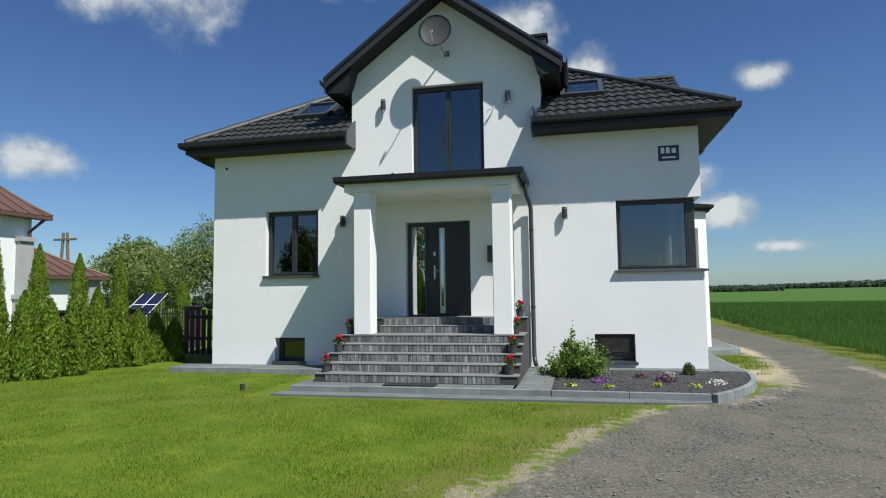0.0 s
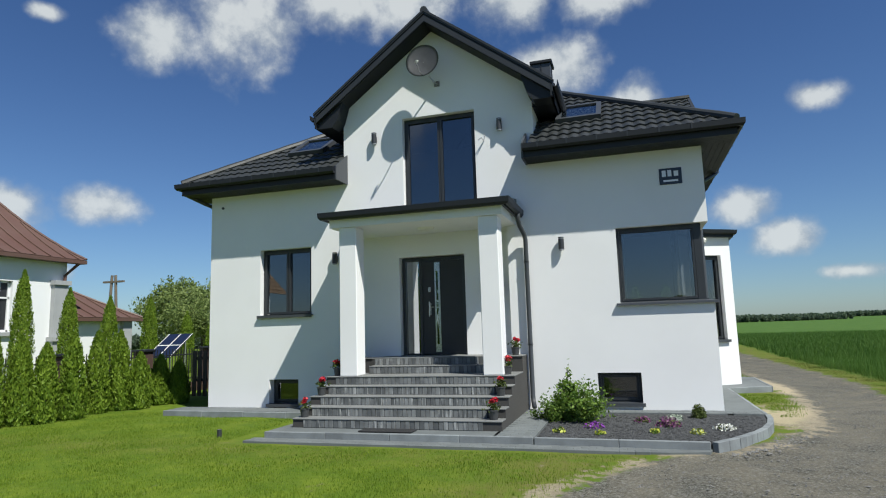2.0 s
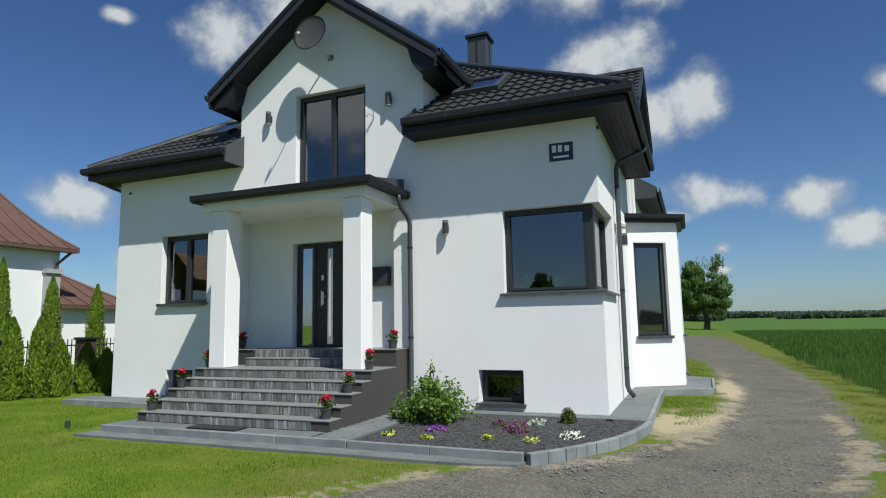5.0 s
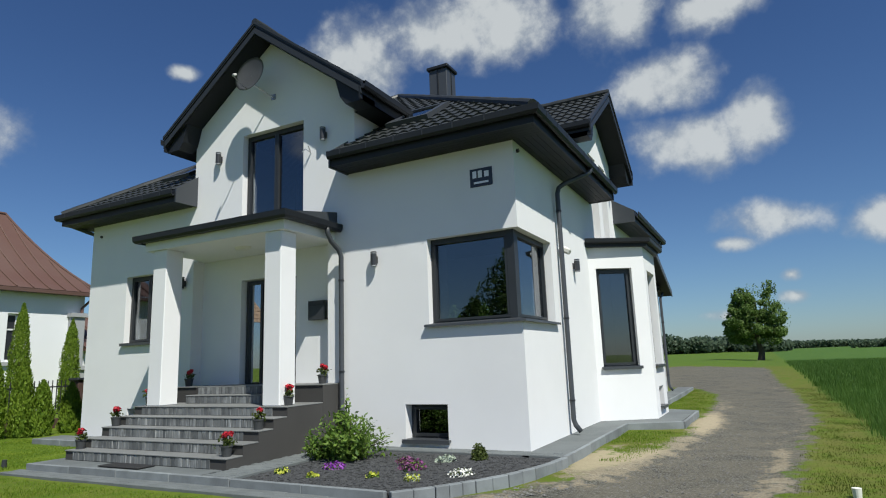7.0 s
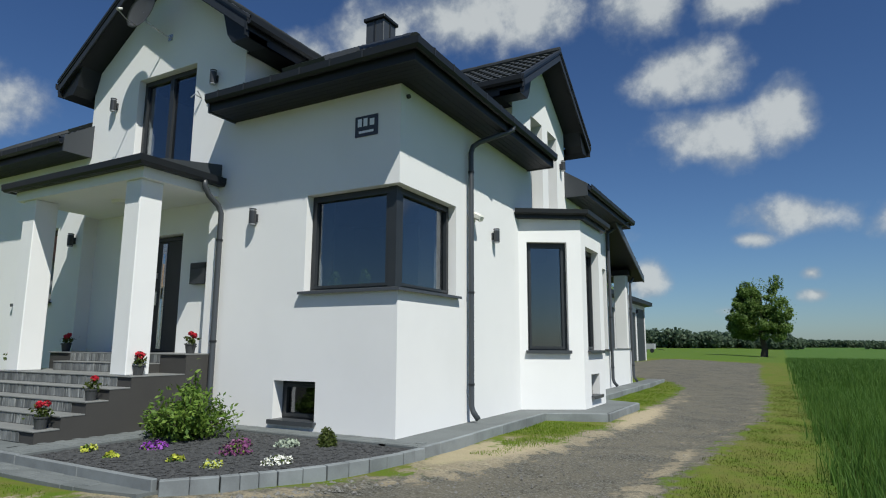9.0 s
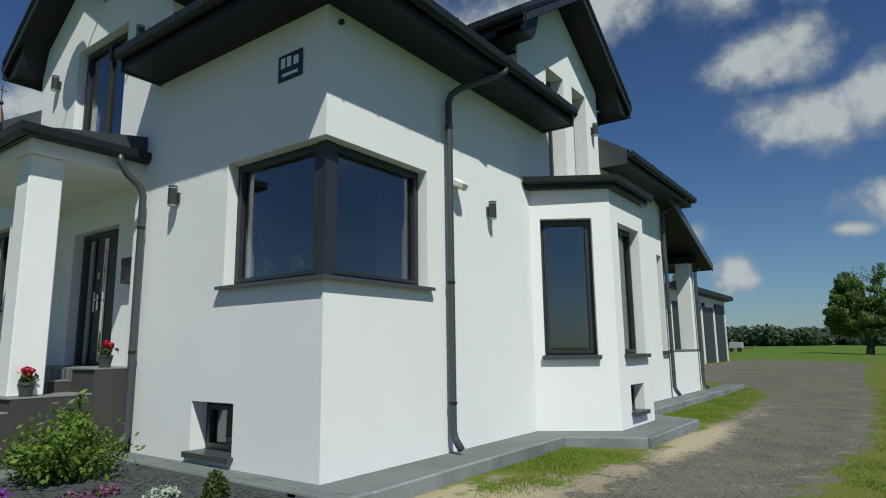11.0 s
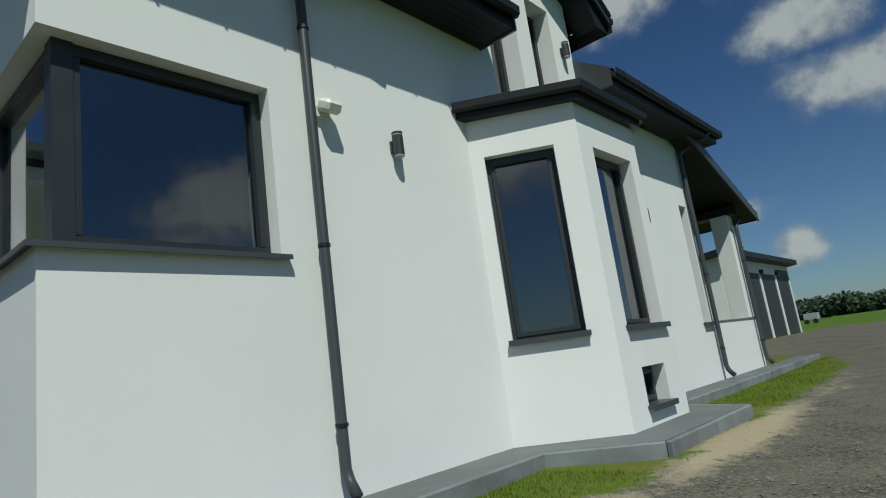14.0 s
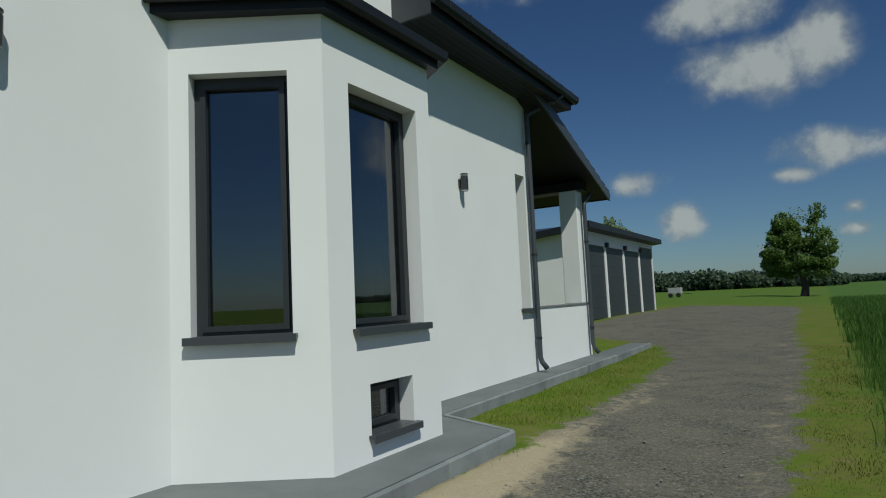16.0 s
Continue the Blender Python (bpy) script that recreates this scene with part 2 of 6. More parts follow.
M_MIRROR = glass_material("mirroring_glass", 0.5)


def ground_material():
    mat = bpy.data.materials.new("ground_cover")
    mat.use_nodes = True
    N = Nodes(mat.node_tree)
    pos = N.n("ShaderNodeNewGeometry").outputs["Position"]
    att = {k: N.n("ShaderNodeAttribute", attribute_name=k).outputs["Fac"] for k in ("road", "sand", "crop", "dry")}
    wob = N.noise(pos, 1.7, 6.0, 0.65)
    tiny = N.noise(pos, 38.0, 5.0, 0.7)
    mid = N.noise(pos, 7.0, 5.0, 0.6)
    wide = N.noise(pos, 0.45, 4.0, 0.6)
    stones = N.n("ShaderNodeTexVoronoi", Scale=62.0)
    N.put(stones.inputs["Vector"], pos)
    sv = N.n("ShaderNodeSeparateColor", Color=stones.outputs["Color"])
    grass = N.mix(N.step(wob, 0.35, 0.7), rgb(0.088, 0.150, 0.010), rgb(0.150, 0.205, 0.017))
    grass = N.mix(N.math("MULTIPLY", N.step(mid, 0.45, 0.75), 0.5), grass, rgb(0.06, 0.095, 0.012))
    dry = N.math("MULTIPLY", att["dry"], N.step(N.math("ADD", wob, N.math("MULTIPLY", mid, 0.5)), 0.5, 0.9))
    grass = N.mix(N.math("MULTIPLY", dry, 0.8), grass, rgb(0.135, 0.130, 0.036))
    field = N.mix(N.step(wide, 0.3, 0.7), rgb(0.050, 0.118, 0.019), rgb(0.083, 0.155, 0.028))
    grass = N.mix(att["crop"], grass, field)
    gravel = N.mix(N.math("POWER", sv.outputs[0], 1.4), rgb(0.018, 0.0177, 0.0165), rgb(0.18, 0.176, 0.160))
    gravel = N.mix(N.math("MULTIPLY", N.step(N.math("ADD", wob, N.math("MULTIPLY", wide, 0.5)), 0.48, 0.90), 0.70), gravel, rgb(0.165, 0.148, 0.118))
    pebbly = N.noise(pos, 22.0, 3.0, 0.7)
    gravel = N.mix(N.math("MULTIPLY", N.step(pebbly, 0.52, 0.68), 0.5), gravel, rgb(0.30, 0.295, 0.28))
    earth = N.mix(N.step(mid, 0.3, 0.7), rgb(0.42, 0.365, 0.265), rgb(0.28, 0.235, 0.165))
    earth = N.mix(N.math("MULTIPLY", N.step(sv.outputs[1], 0.62, 0.9), 0.55), earth, rgb(0.13, 0.12, 0.10))
    earth = N.mix(N.math("MULTIPLY", N.step(N.noise(pos, 16.0, 4.0, 0.7), 0.5, 0.7), 0.35), earth, rgb(0.19, 0.165, 0.125))
    earth = N.mix(N.math("MULTIPLY", N.step(att["sand"], 0.75, 1.0), 0.7), earth, rgb(0.50, 0.42, 0.29))
    edge = N.math("ADD", att["road"], N.math("ADD", N.math("MULTIPLY_ADD", wob, 0.9, -0.45), N.math("MULTIPLY_ADD", mid, 0.5, -0.25)))
    col = N.mix(N.step(edge, 0.42, 0.58), grass, gravel)
    sm = N.math("ADD", att["sand"], N.math("MULTIPLY_ADD", N.math("ADD", wob, mid), 1.9, -1.95))
    col = N.mix(N.math("MULTIPLY", N.step(sm, 0.35, 0.75), 0.85), col, earth)
    col = N.mix(N.math("MULTIPLY", tiny, 0.35), col, rgb(0.03, 0.035, 0.012))
    h = N.math("ADD", N.math("MULTIPLY", tiny, 0.6), N.math("MULTIPLY", stones.outputs["Distance"], -0.7))
    b = N.n("ShaderNodeBump", Strength=0.55, Distance=0.008, Height=h)
    p = N.n("ShaderNodeBsdfPrincipled", Roughness=0.95)
    p.inputs["Specular IOR Level"].default_value = 0.15
    N.put(p.inputs["Base Color"], col), N.put(p.inputs["Normal"], b.outputs[0])
    N.t.links.new(p.outputs[0], N.n("ShaderNodeOutputMaterial").inputs[0])
    return mat


M_GROUND = ground_material()


# ---- building helpers ----
def mesh_object(name, bm, mat, parent=None, smooth=False):
    me = bpy.data.meshes.new(name)
    bm.normal_update()
    bm.to_mesh(me)
    bm.free()
    me.materials.append(mat)
    if smooth:
        for f in me.polygons:
            f.use_smooth = True
    ob = new(name, me)
    ob.parent = parent
    return ob


def part(name, bm, mat, parent, label="", smooth=False):
    """One bmesh as one mesh object under a thing or a part."""
    ob = mesh_object(name, bm, mat, None, smooth)
    if parent is not None:
        ob.parent = parent
        ob.matrix_parent_inverse = parent.matrix_world.inverted()
    return tagged(ob, label)


def thing(name, at, label, category, group="", kind=""):
    """An empty at the base of a thing, to carry its parts."""
    ob = new(name)
    ob.empty_display_size = 0.1
    ob.matrix_world = Matrix.Translation(at)
    ob.matrix_basis = Matrix.Translation(at)
    bpy.context.view_layer.update()
    return tagged(ob, label, category, group, kind)


def box(bm, a, b, m=None, bevel=0.0):
    (x0, y0, z0), (x1, y1, z1) = a, b
    vs = [bm.verts.new(Vector(p) if m is None else m @ Vector(p)) for p in ((x0, y0, z0), (x1, y0, z0), (x1, y1, z0), (x0, y1, z0), (x0, y0, z1), (x1, y0, z1), (x1, y1, z1), (x0, y1, z1))]
    fs = [bm.faces.new([vs[i] for i in q]) for q in ((3, 2, 1, 0), (4, 5, 6, 7), (0, 1, 5, 4), (1, 2, 6, 5), (2, 3, 7, 6), (3, 0, 4, 7))]
    if bevel:
        edges = list({e for f in fs for e in f.edges})
        bmesh.ops.bevel(bm, geom=edges, offset=bevel, segments=1, affect="EDGES", profile=0.5)
    return bm


def boxes(*pairs, m=None, bevel=0.0):
    bm = bmesh.new()
    for a, b in pairs:
        box(bm, a, b, m, bevel)
    return bm


def prism(points, depth_vec):
    """A flat polygon pushed along a vector."""
    bm = bmesh.new()
    lo = [bm.verts.new(p) for p in points]
    hi = [bm.verts.new(Vector(p) + Vector(depth_vec)) for p in points]
    bm.faces.new(lo), bm.faces.new(hi[::-1])
    for i in range(len(lo)):
        j = (i + 1) % len(lo)
        bm.faces.new((lo[j], lo[i], hi[i], hi[j]))
    bmesh.ops.recalc_face_normals(bm, faces=bm.faces)
    return bm


def tube(path, radius, sides=10, caps=True, bm=None):
    """A round bar along points; radius a number or one for each point."""
    bm = bm or bmesh.new()
    pts = [Vector(p) for p in path]
    rad = radius if isinstance(radius, (list, tuple)) else [radius] * len(pts)
    rings, ref = [], None
    for i, p in enumerate(pts):
        d = (pts[min(i + 1, len(pts) - 1)] - pts[max(i - 1, 0)]).normalized()
        if ref is None:
            ref = d.orthogonal().normalized()
        ref = (ref - d * ref.dot(d)).normalized()
        side = d.cross(ref)
        rings.append([bm.verts.new(p + (ref * math.cos(k * math.tau / sides) + side * math.sin(k * math.tau / sides)) * rad[i]) for k in range(sides)])
    for a, b in zip(rings, rings[1:]):
        for k in range(sides):
            bm.faces.new((a[k], a[(k + 1) % sides], b[(k + 1) % sides], b[k]))
    if caps:
        bm.faces.new(rings[0][::-1]), bm.faces.new(rings[-1])
    return bm


def sweep(profile, path, closed=False):
    """A profile of (out, up) points carried along a level path; out is to the right of the way."""
    bm = bmesh.new()
    pts = [Vector(p) for p in path]
    rings = []
    for i, p in enumerate(pts):
        a = (p - pts[i - 1]).normalized() if i else None
        b = (pts[i + 1] - p).normalized() if i + 1 < len(pts) else None
        ra = Vector((a.y, -a.x, 0)).normalized() if a else None
        rb = Vector((b.y, -b.x, 0)).normalized() if b else None
        if ra and rb:
            o = (ra + rb).normalized()
            o = o / max(0.3, o.dot(ra))
        else:
            o = ra or rb
        rings.append([bm.verts.new(p + o * u + Vector((0, 0, v))) for u, v in profile])
    n = len(profile)
    for a, b in zip(rings, rings[1:]):
        for k in range(n if closed else n - 1):
            bm.faces.new((a[k], a[(k + 1) % n], b[(k + 1) % n], b[k]))
    if closed:
        bm.faces.new(rings[0][::-1]), bm.faces.new(rings[-1])
    bmesh.ops.recalc_face_normals(bm, faces=bm.faces)
    return bm


class Face:
    """A wall's plane: u runs along it, z up, d outwards from it."""

    def __init__(self, origin, along, outward):
        o, u, n = Vector(origin), Vector(along).normalized(), Vector(outward).normalized()
        self.m = Matrix(((u.x, n.x, 0, o.x), (u.y, n.y, 0, o.y), (0, 0, 1, 0), (0, 0, 0, 1)))

    def box(self, bm, u0, u1, d0, d1, z0, z1, bevel=0.0):
        return box(bm, (u0, d0, z0), (u1, d1, z1), self.m, bevel)

    def at(self, u, d, z):
        return self.m @ Vector((u, d, z))


def cell_wall(bm, face, us, zs, solid, thick):
    """A wall of rectangular cells; solid(u, z) says which of them are filled. Openings get their reveals."""
    us, zs = sorted(set(us)), sorted(set(zs))
    nu, nz = len(us) - 1, len(zs) - 1
    full = [[solid((us[i] + us[i + 1]) / 2, (zs[j] + zs[j + 1]) / 2) for j in range(nz)] for i in range(nu)]
    cache = {}

    def v(i, j, k):
        if (i, j, k) not in cache:
            cache[i, j, k] = bm.verts.new(face.at(us[i], -thick * k, zs[j]))
        return cache[i, j, k]

    def has(i, j):
        return 0 <= i < nu and 0 <= j < nz and full[i][j]

    made = []
    for i in range(nu):
        for j in range(nz):
            if not full[i][j]:
                continue
            made.append(bm.faces.new((v(i, j, 0), v(i + 1, j, 0), v(i + 1, j + 1, 0), v(i, j + 1, 0))))
            made.append(bm.faces.new((v(i, j, 1), v(i, j + 1, 1), v(i + 1, j + 1, 1), v(i + 1, j, 1))))
            for (a, b), (c, d, e, f) in (((i - 1, j), (i, j, i, j + 1)), ((i + 1, j), (i + 1, j, i + 1, j + 1)), ((i, j - 1), (i, j, i + 1, j)), ((i, j + 1), (i, j + 1, i + 1, j + 1))):
                if not has(a, b):
                    made.append(bm.faces.new((v(c, d, 0), v(e, f, 0), v(e, f, 1), v(c, d, 1))))
    bmesh.ops.recalc_face_normals(bm, faces=made)


def window(name, face, u0, u1, z0, z1, setback=0.14, mullions=(), sash=0.045, frame_w=0.048, sill=True, label="", open_right=False, sill_out=0.06):
    """A framed window in an opening: frame, sashes with panes, and an outer sill."""
    root = thing(name, face.at((u0 + u1) / 2, -setback, z0), label or "anthracite-framed window set in the white plastered wall", "window", kind="structure")
    d0, d1 = -setback - 0.07, -setback
    bm = bmesh.new()
    for q in ((u0, u1, z0, z0 + frame_w), (u0, u1, z1 - frame_w, z1), (u0, u0 + frame_w, z0 + frame_w, z1 - frame_w), (u1 - frame_w, u1, z0 + frame_w, z1 - frame_w)):
        face.box(bm, q[0], q[1], d0, d1, q[2], q[3])
    part("window_frame", bm, M_FRAME, root)
    cuts = [u0 + frame_w, *mullions, u1 - frame_w]
    for a, b in zip(cuts, cuts[1:]):
        bm = bmesh.new()
        lo, hi = z0 + frame_w + 0.004, z1 - frame_w - 0.004
        a2, b2 = a + 0.004, b - 0.004
        for q in ((a2, b2, lo, lo + sash), (a2, b2, hi - sash, hi), (a2, a2 + sash, lo + sash, hi - sash), (b2 - sash, b2, lo + sash, hi - sash)):
            face.box(bm, q[0], q[1], d0 + 0.01, d1 + 0.018, q[2], q[3])
        s = part("sash", bm, M_FRAME, root)
        bm = bmesh.new()
        face.box(bm, a2 + sash - 0.005, b2 - sash + 0.005, d0 + 0.03, d0 + 0.036, lo + sash - 0.005, hi - sash + 0.005)
        g = part("pane", bm, M_GLASS, s, "clear glass reflecting the sky")
        g.visible_shadow = False
    if sill:
        bm = bmesh.new()
        face.box(bm, u0 + 0.002, u1 - 0.002, -setback + 0.020, 0.002, z0 + 0.002, z0 + 0.024)
        face.box(bm, u0 - 0.04, u1 + 0.04, 0.0022, sill_out, z0 - 0.004, z0 + 0.022)
        face.box(bm, u0 - 0.04, u1 + 0.04, sill_out + 0.0005, sill_out + 0.012, z0 - 0.04, z0 + 0.022)
        part("window_sill", bm, M_PIPE, root, "dark grey metal sill")
    return root


# ---- the lie of the land ----
def smooth(x, a, b):
    t = np.clip((np.asarray(x, float) - a) / (b - a), 0, 1)
    return t * t * (3 - 2 * t)


def land(x, y):
    """Height of the ground."""
    x, y = np.asarray(x, float), np.asarray(y, float)
    far = 0.42 * smooth(y, 27, 42) * (1 - 0.5 * smooth(x, 0, 6)) + 0.7 * smooth(y, 80, 270)
    hill = 1.4 * smooth(x + 0.35 * y, 90, 420) * smooth(y, 20, 140)
    return 0.03 + far + hill


ROAD_L = [(-6, -3.9), (0, -2.2), (5.5, -0.5), (6.6, 0.0), (8.2, 0.6), (9.8, 1.5), (10.3, 2.3), (11.2, 3.1), (12.3, 3.75), (13.4, 4.1), (14.9, 4.4), (17.5, 4.65), (24, 4.6), (28, 4.35), (31, 3.5), (34, -0.3), (60, -0.3)]
ROAD_R = [(-6, 14), (2, 12), (6, 9.0), (9.3, 5.2), (10.7, 5.75), (12.3, 6.2), (15, 6.4), (17.5, 6.65), (20, 6.9), (27, 6.85), (38, 6.3), (47, 6.2), (60, 5.5)]


def road_in(x, y):
    """How far inside the gravel a place lies, in metres."""
    l = np.interp(y, *zip(*ROAD_L))
    r = np.interp(y, *zip(*ROAD_R))
    return np.minimum(np.minimum(x - l, r - x), 55.5 - y)


def crop_in(x, y):
    edge = 7.70 + 0.06 * np.sin(y * 1.7) + 0.05 * np.sin(y * 4.3) + np.clip(9 - y, 0, 20) * 0.8
    return np.minimum(x - edge, y + 10)


# ---- ground ----
def ground_sheet():
    def axis(lo, hi, fine, far, grow):
        a = list(np.arange(lo, hi + fine / 2, fine))
        s, p = fine, a[-1]
        while p < far:
            s *= grow
            p += s
            a.append(p)
        s, p = fine, a[0]
        while p > -far:
            s *= grow
            p -= s
            a.insert(0, p)
        return np.array(a)

    xs, ys = axis(-12.5, 11.0, 0.14, 1500, 1.16), axis(-2.0, 34.0, 0.14, 1500, 1.13)
    X, Y = np.meshgrid(xs, ys)
    Z = land(X, Y)
    ri = road_in(X, Y)
    lump = np.sin(X * 3.1 + np.sin(Y * 2.3)) * np.cos(Y * 2.7) * 0.012
    Z = Z + lump * (np.abs(X) < 14) + np.where(ri > 0.2, -0.03, 0.0) * smooth(ri, 0.0, 0.5)
    # the ground dips under the house and its paving
    inside = (X > -7.6) & (X < 2.6) & (Y > 13.6) & (Y < 27)
    Z = np.where(inside, Z - 0.12, Z)
    nx, ny = len(xs), len(ys)
    verts = np.stack([X.ravel(), Y.ravel(), Z.ravel()], 1)
    idx = np.arange(nx * ny).reshape(ny, nx)
    quads = np.stack([idx[:-1, :-1], idx[:-1, 1:], idx[1:, 1:], idx[1:, :-1]], -1).reshape(-1, 4)
    me = bpy.data.meshes.new("ground")
    me.from_pydata(verts.tolist(), [], quads.tolist())
    me.polygons.foreach_set("use_smooth", np.ones(len(quads), bool))
    sand = np.exp(-((X - 3.75 - 0.25 * np.clip(Y - 13, 0, 3)) ** 2 / 0.16 + (Y - 14.0) ** 2 / 2.5)) + 1.2 * np.exp(-((X - 4.75) ** 2 / 0.08 + (Y - 19.0) ** 2 / 3))
    sand = sand + 1.3 * np.exp(-((X - 3.62) ** 2 / 0.05 + (Y - 13.9) ** 2 / 0.9))
    sand = sand + 0.68 * np.exp(-((ri + 0.1) ** 2) / 0.10) * (Y < 10.2) * (X < 3) + 0.50 * np.exp(-((ri - 0.25) ** 2) / 0.10) * (Y > 10.2) * (Y < 26) * (X < 6.2)
    sand = sand + 0.28 * np.exp(-((X - np.interp(Y, *zip(*ROAD_R)) + 0.2) ** 2) / 0.05)
    dry = np.exp(-((ri + 0.5) ** 2) / 0.5) + 0.40 * ((X > 5.0) & (X < 7.7) & (ri < 0.2)) + 0.55 * np.exp(-((Y - 9.6) ** 2) / 0.5) * (X < 1.5)
    for key, val in (("road", np.clip(0.5 + ri / 1.2, 0, 1)), ("sand", np.clip(sand, 0, 1)), ("crop", np.clip(np.maximum(0.5 + crop_in(X, Y) / 0.6, 0.5 * smooth(Y, 55.5, 60)), 0, 1)), ("dry", np.clip(dry, 0, 1))):
        me.attributes.new(key, "FLOAT", "POINT").data.foreach_set("value", val.ravel().astype(np.float32))
    me.materials.append(M_GROUND)
    return tagged(new("ground", me), "green lawn, grey gravel drive and fields as one ground", "ground", kind="structure")


ground_sheet()

# ---- the house: walls ----
XL, XR, YF, YB = -7.94, 2.85, 13.35, 24.75
Z0, ZW, TH = 0.02, 5.10, 0.40
FRONT = Face((0, YF, 0), (1, 0, 0), (0, -1, 0))
SIDE = Face((XR, 0, 0), (0, 1, 0), (1, 0, 0))
DX0, DX1, DXM = -4.48, -0.25, -2.365
GY0, GY1, GYM = 17.45, 20.80, 19.12

LW = (-6.60, -5.30, 2.14, 3.65)
UW = (-3.08, -1.47, 4.10, 6.30)
BWL = (-6.35, -5.62, 0.21, 0.755)
BWR = (0.715, 1.50, 0.27, 0.84)
CW = (1.215, XR, 2.11, 3.555)
NICHE = (-4.43, -0.88, 0.0, 3.78)


def inside(u, z, r):
    return r[0] < u < r[1] and r[2] < z < r[3]


def front_wall():
    holes = (LW, UW, BWL, BWR, CW, NICHE)
    bm = bmesh.new()
    us = [XL, XR, DX0, DX1, *(v for h in holes for v in h[:2])]
    zs = [Z0, ZW, 6.72, *(v for h in holes for v in h[2:])]
    cell_wall(bm, FRONT, us, [z for z in zs if z >= Z0], lambda u, z: (z < ZW or DX0 < u < DX1) and not any(inside(u, z, h) for h in holes), TH)
    wall = mesh_object("wall_south", bm, M_PLASTER)
    tagged(wall, "white plastered front wall with deep window openings", "wall", kind="structure")
    g = prism([(DX0, YF, 6.72), (DX1, YF, 6.72), (DX1, YF, 6.76), (DXM, YF, 8.33), (DX0, YF, 6.76)], (0, TH, 0))
    part("gable", g, M_PLASTER, wall)
    # dormer cheeks and the recess round the door
    part("dormer_cheek", boxes(((DX1 - 0.3, YF + TH, 5.0), (DX1, 15.6, 6.70))), M_PLASTER, wall)
    part("dormer_cheek", boxes(((DX0, YF + TH, 5.0), (DX0 + 0.3, 15.6, 6.70))), M_PLASTER, wall)
    back = Face((0, 13.62, 0), (1, 0, 0), (0, -1, 0))
    bm = bmesh.new()
    door = (-3.32, -1.86, 0.0, 3.30)
    cell_wall(bm, back, [NICHE[0] - 0.2, NICHE[1] + 0.2, door[0], door[1]], [0.9, 3.30, 3.90], lambda u, z: not inside(u, z, door), 0.3)
    part("recess_wall", bm, M_PLASTER, wall)
    return wall


def side_wall():
    w1, w2, w3 = (18.48, 19.20, 4.12, 6.30), (19.58, 20.22, 4.12, 6.30), (24.22, 24.60, 1.25, 3.60)
    cw, bay = (YF, 15.02, CW[2], CW[3]), (18.0, 20.5, 0.9, 3.6)
    holes = (w1, w2, w3, cw, bay)
    bm = bmesh.new()
    us = [YF + TH, YB, GY0, GY1, *(v for h in holes for v in h[:2] if v > YF + TH)]
    zs = [Z0, ZW, 6.35, *(v for h in holes for v in h[2:])]
    cell_wall(bm, SIDE, us, zs, lambda u, z: (z < ZW or GY0 < u < GY1) and not any(inside(u, z, h) for h in holes), TH)
    wall = mesh_object("wall_east", bm, M_PLASTER)
    tagged(wall, "bright white plastered side wall with a canted bay", "wall", kind="structure")
    g = prism([(XR, GY0, 6.35), (XR, GY1, 6.35), (XR, GY1, 6.62), (XR, GYM, 7.73), (XR, GY0, 6.62)], (-TH, 0, 0))
    part("gable", g, M_PLASTER, wall)
    return wall, w1, w2, w3


wall_south = front_wall()
wall_east, SW1, SW2, SW3 = side_wall()
tagged(mesh_object("wall_west", boxes(((XL, YF + TH, Z0), (XL + TH, YB, ZW))), M_PLASTER), "white plastered west wall", "wall", kind="structure")
tagged(mesh_object("wall_north", boxes(((XL + TH, YB - TH, Z0), (XR - TH, YB, ZW))), M_PLASTER), "white plastered rear wall", "wall", kind="structure")

# bay
BAY = [(XR, 17.68), (3.91, 18.34), (3.91, 19.90), (XR, 20.60)]
bay_faces = []
for (ax, ay), (bx, by) in zip(BAY, BAY[1:]):
    u = Vector((bx - ax, by - ay, 0))
    bay_faces.append((Face((ax, ay, 0), u, (u.y, -u.x, 0)), u.length))
B1 = (0.16, 0.96, 1.25, 3.39)
B2 = (0.31, 1.32, 1.25, 3.36)
BB = (0.47, 1.09, 0.36, 0.80)
for (face, length), holes in zip(bay_faces, ((B1,), (B2, BB), ())):
    bm = bmesh.new()
    cell_wall(bm, face, [0, length, *(v for h in holes for v in h[:2])], [Z0, 3.88, *(v for h in holes for v in h[2:])], lambda u, z, hs=holes: not any(inside(u, z, h) for h in hs), 0.24)
    part("bay_wall", bm, M_PLASTER, wall_east)
bay_roof = thing("bay_roof", (3.4, 19.2, 3.86), "flat anthracite metal roof edge over the canted bay", "roof", kind="structure")
part("cap", prism([(XR, 17.52, 3.85), (4.01, 18.28, 3.85), (4.01, 19.96, 3.85), (XR, 20.76, 3.85)], (0, 0, 0.17)), M_TRIM, bay_roof)
bm = sweep([(0.0, -0.03), (0.05, -0.05), (0.09, -0.02), (0.10, 0.06), (0.085, 0.06), (0.075, -0.01), (0.045, -0.03), (0.0, -0.015)], [(XR - 0.02, 17.51, 3.965), (4.015, 18.278, 3.965), (4.015, 19.962, 3.965), (XR, 20.77, 3.965)], True)
part("gutter", bm, M_TRIM, bay_roof)

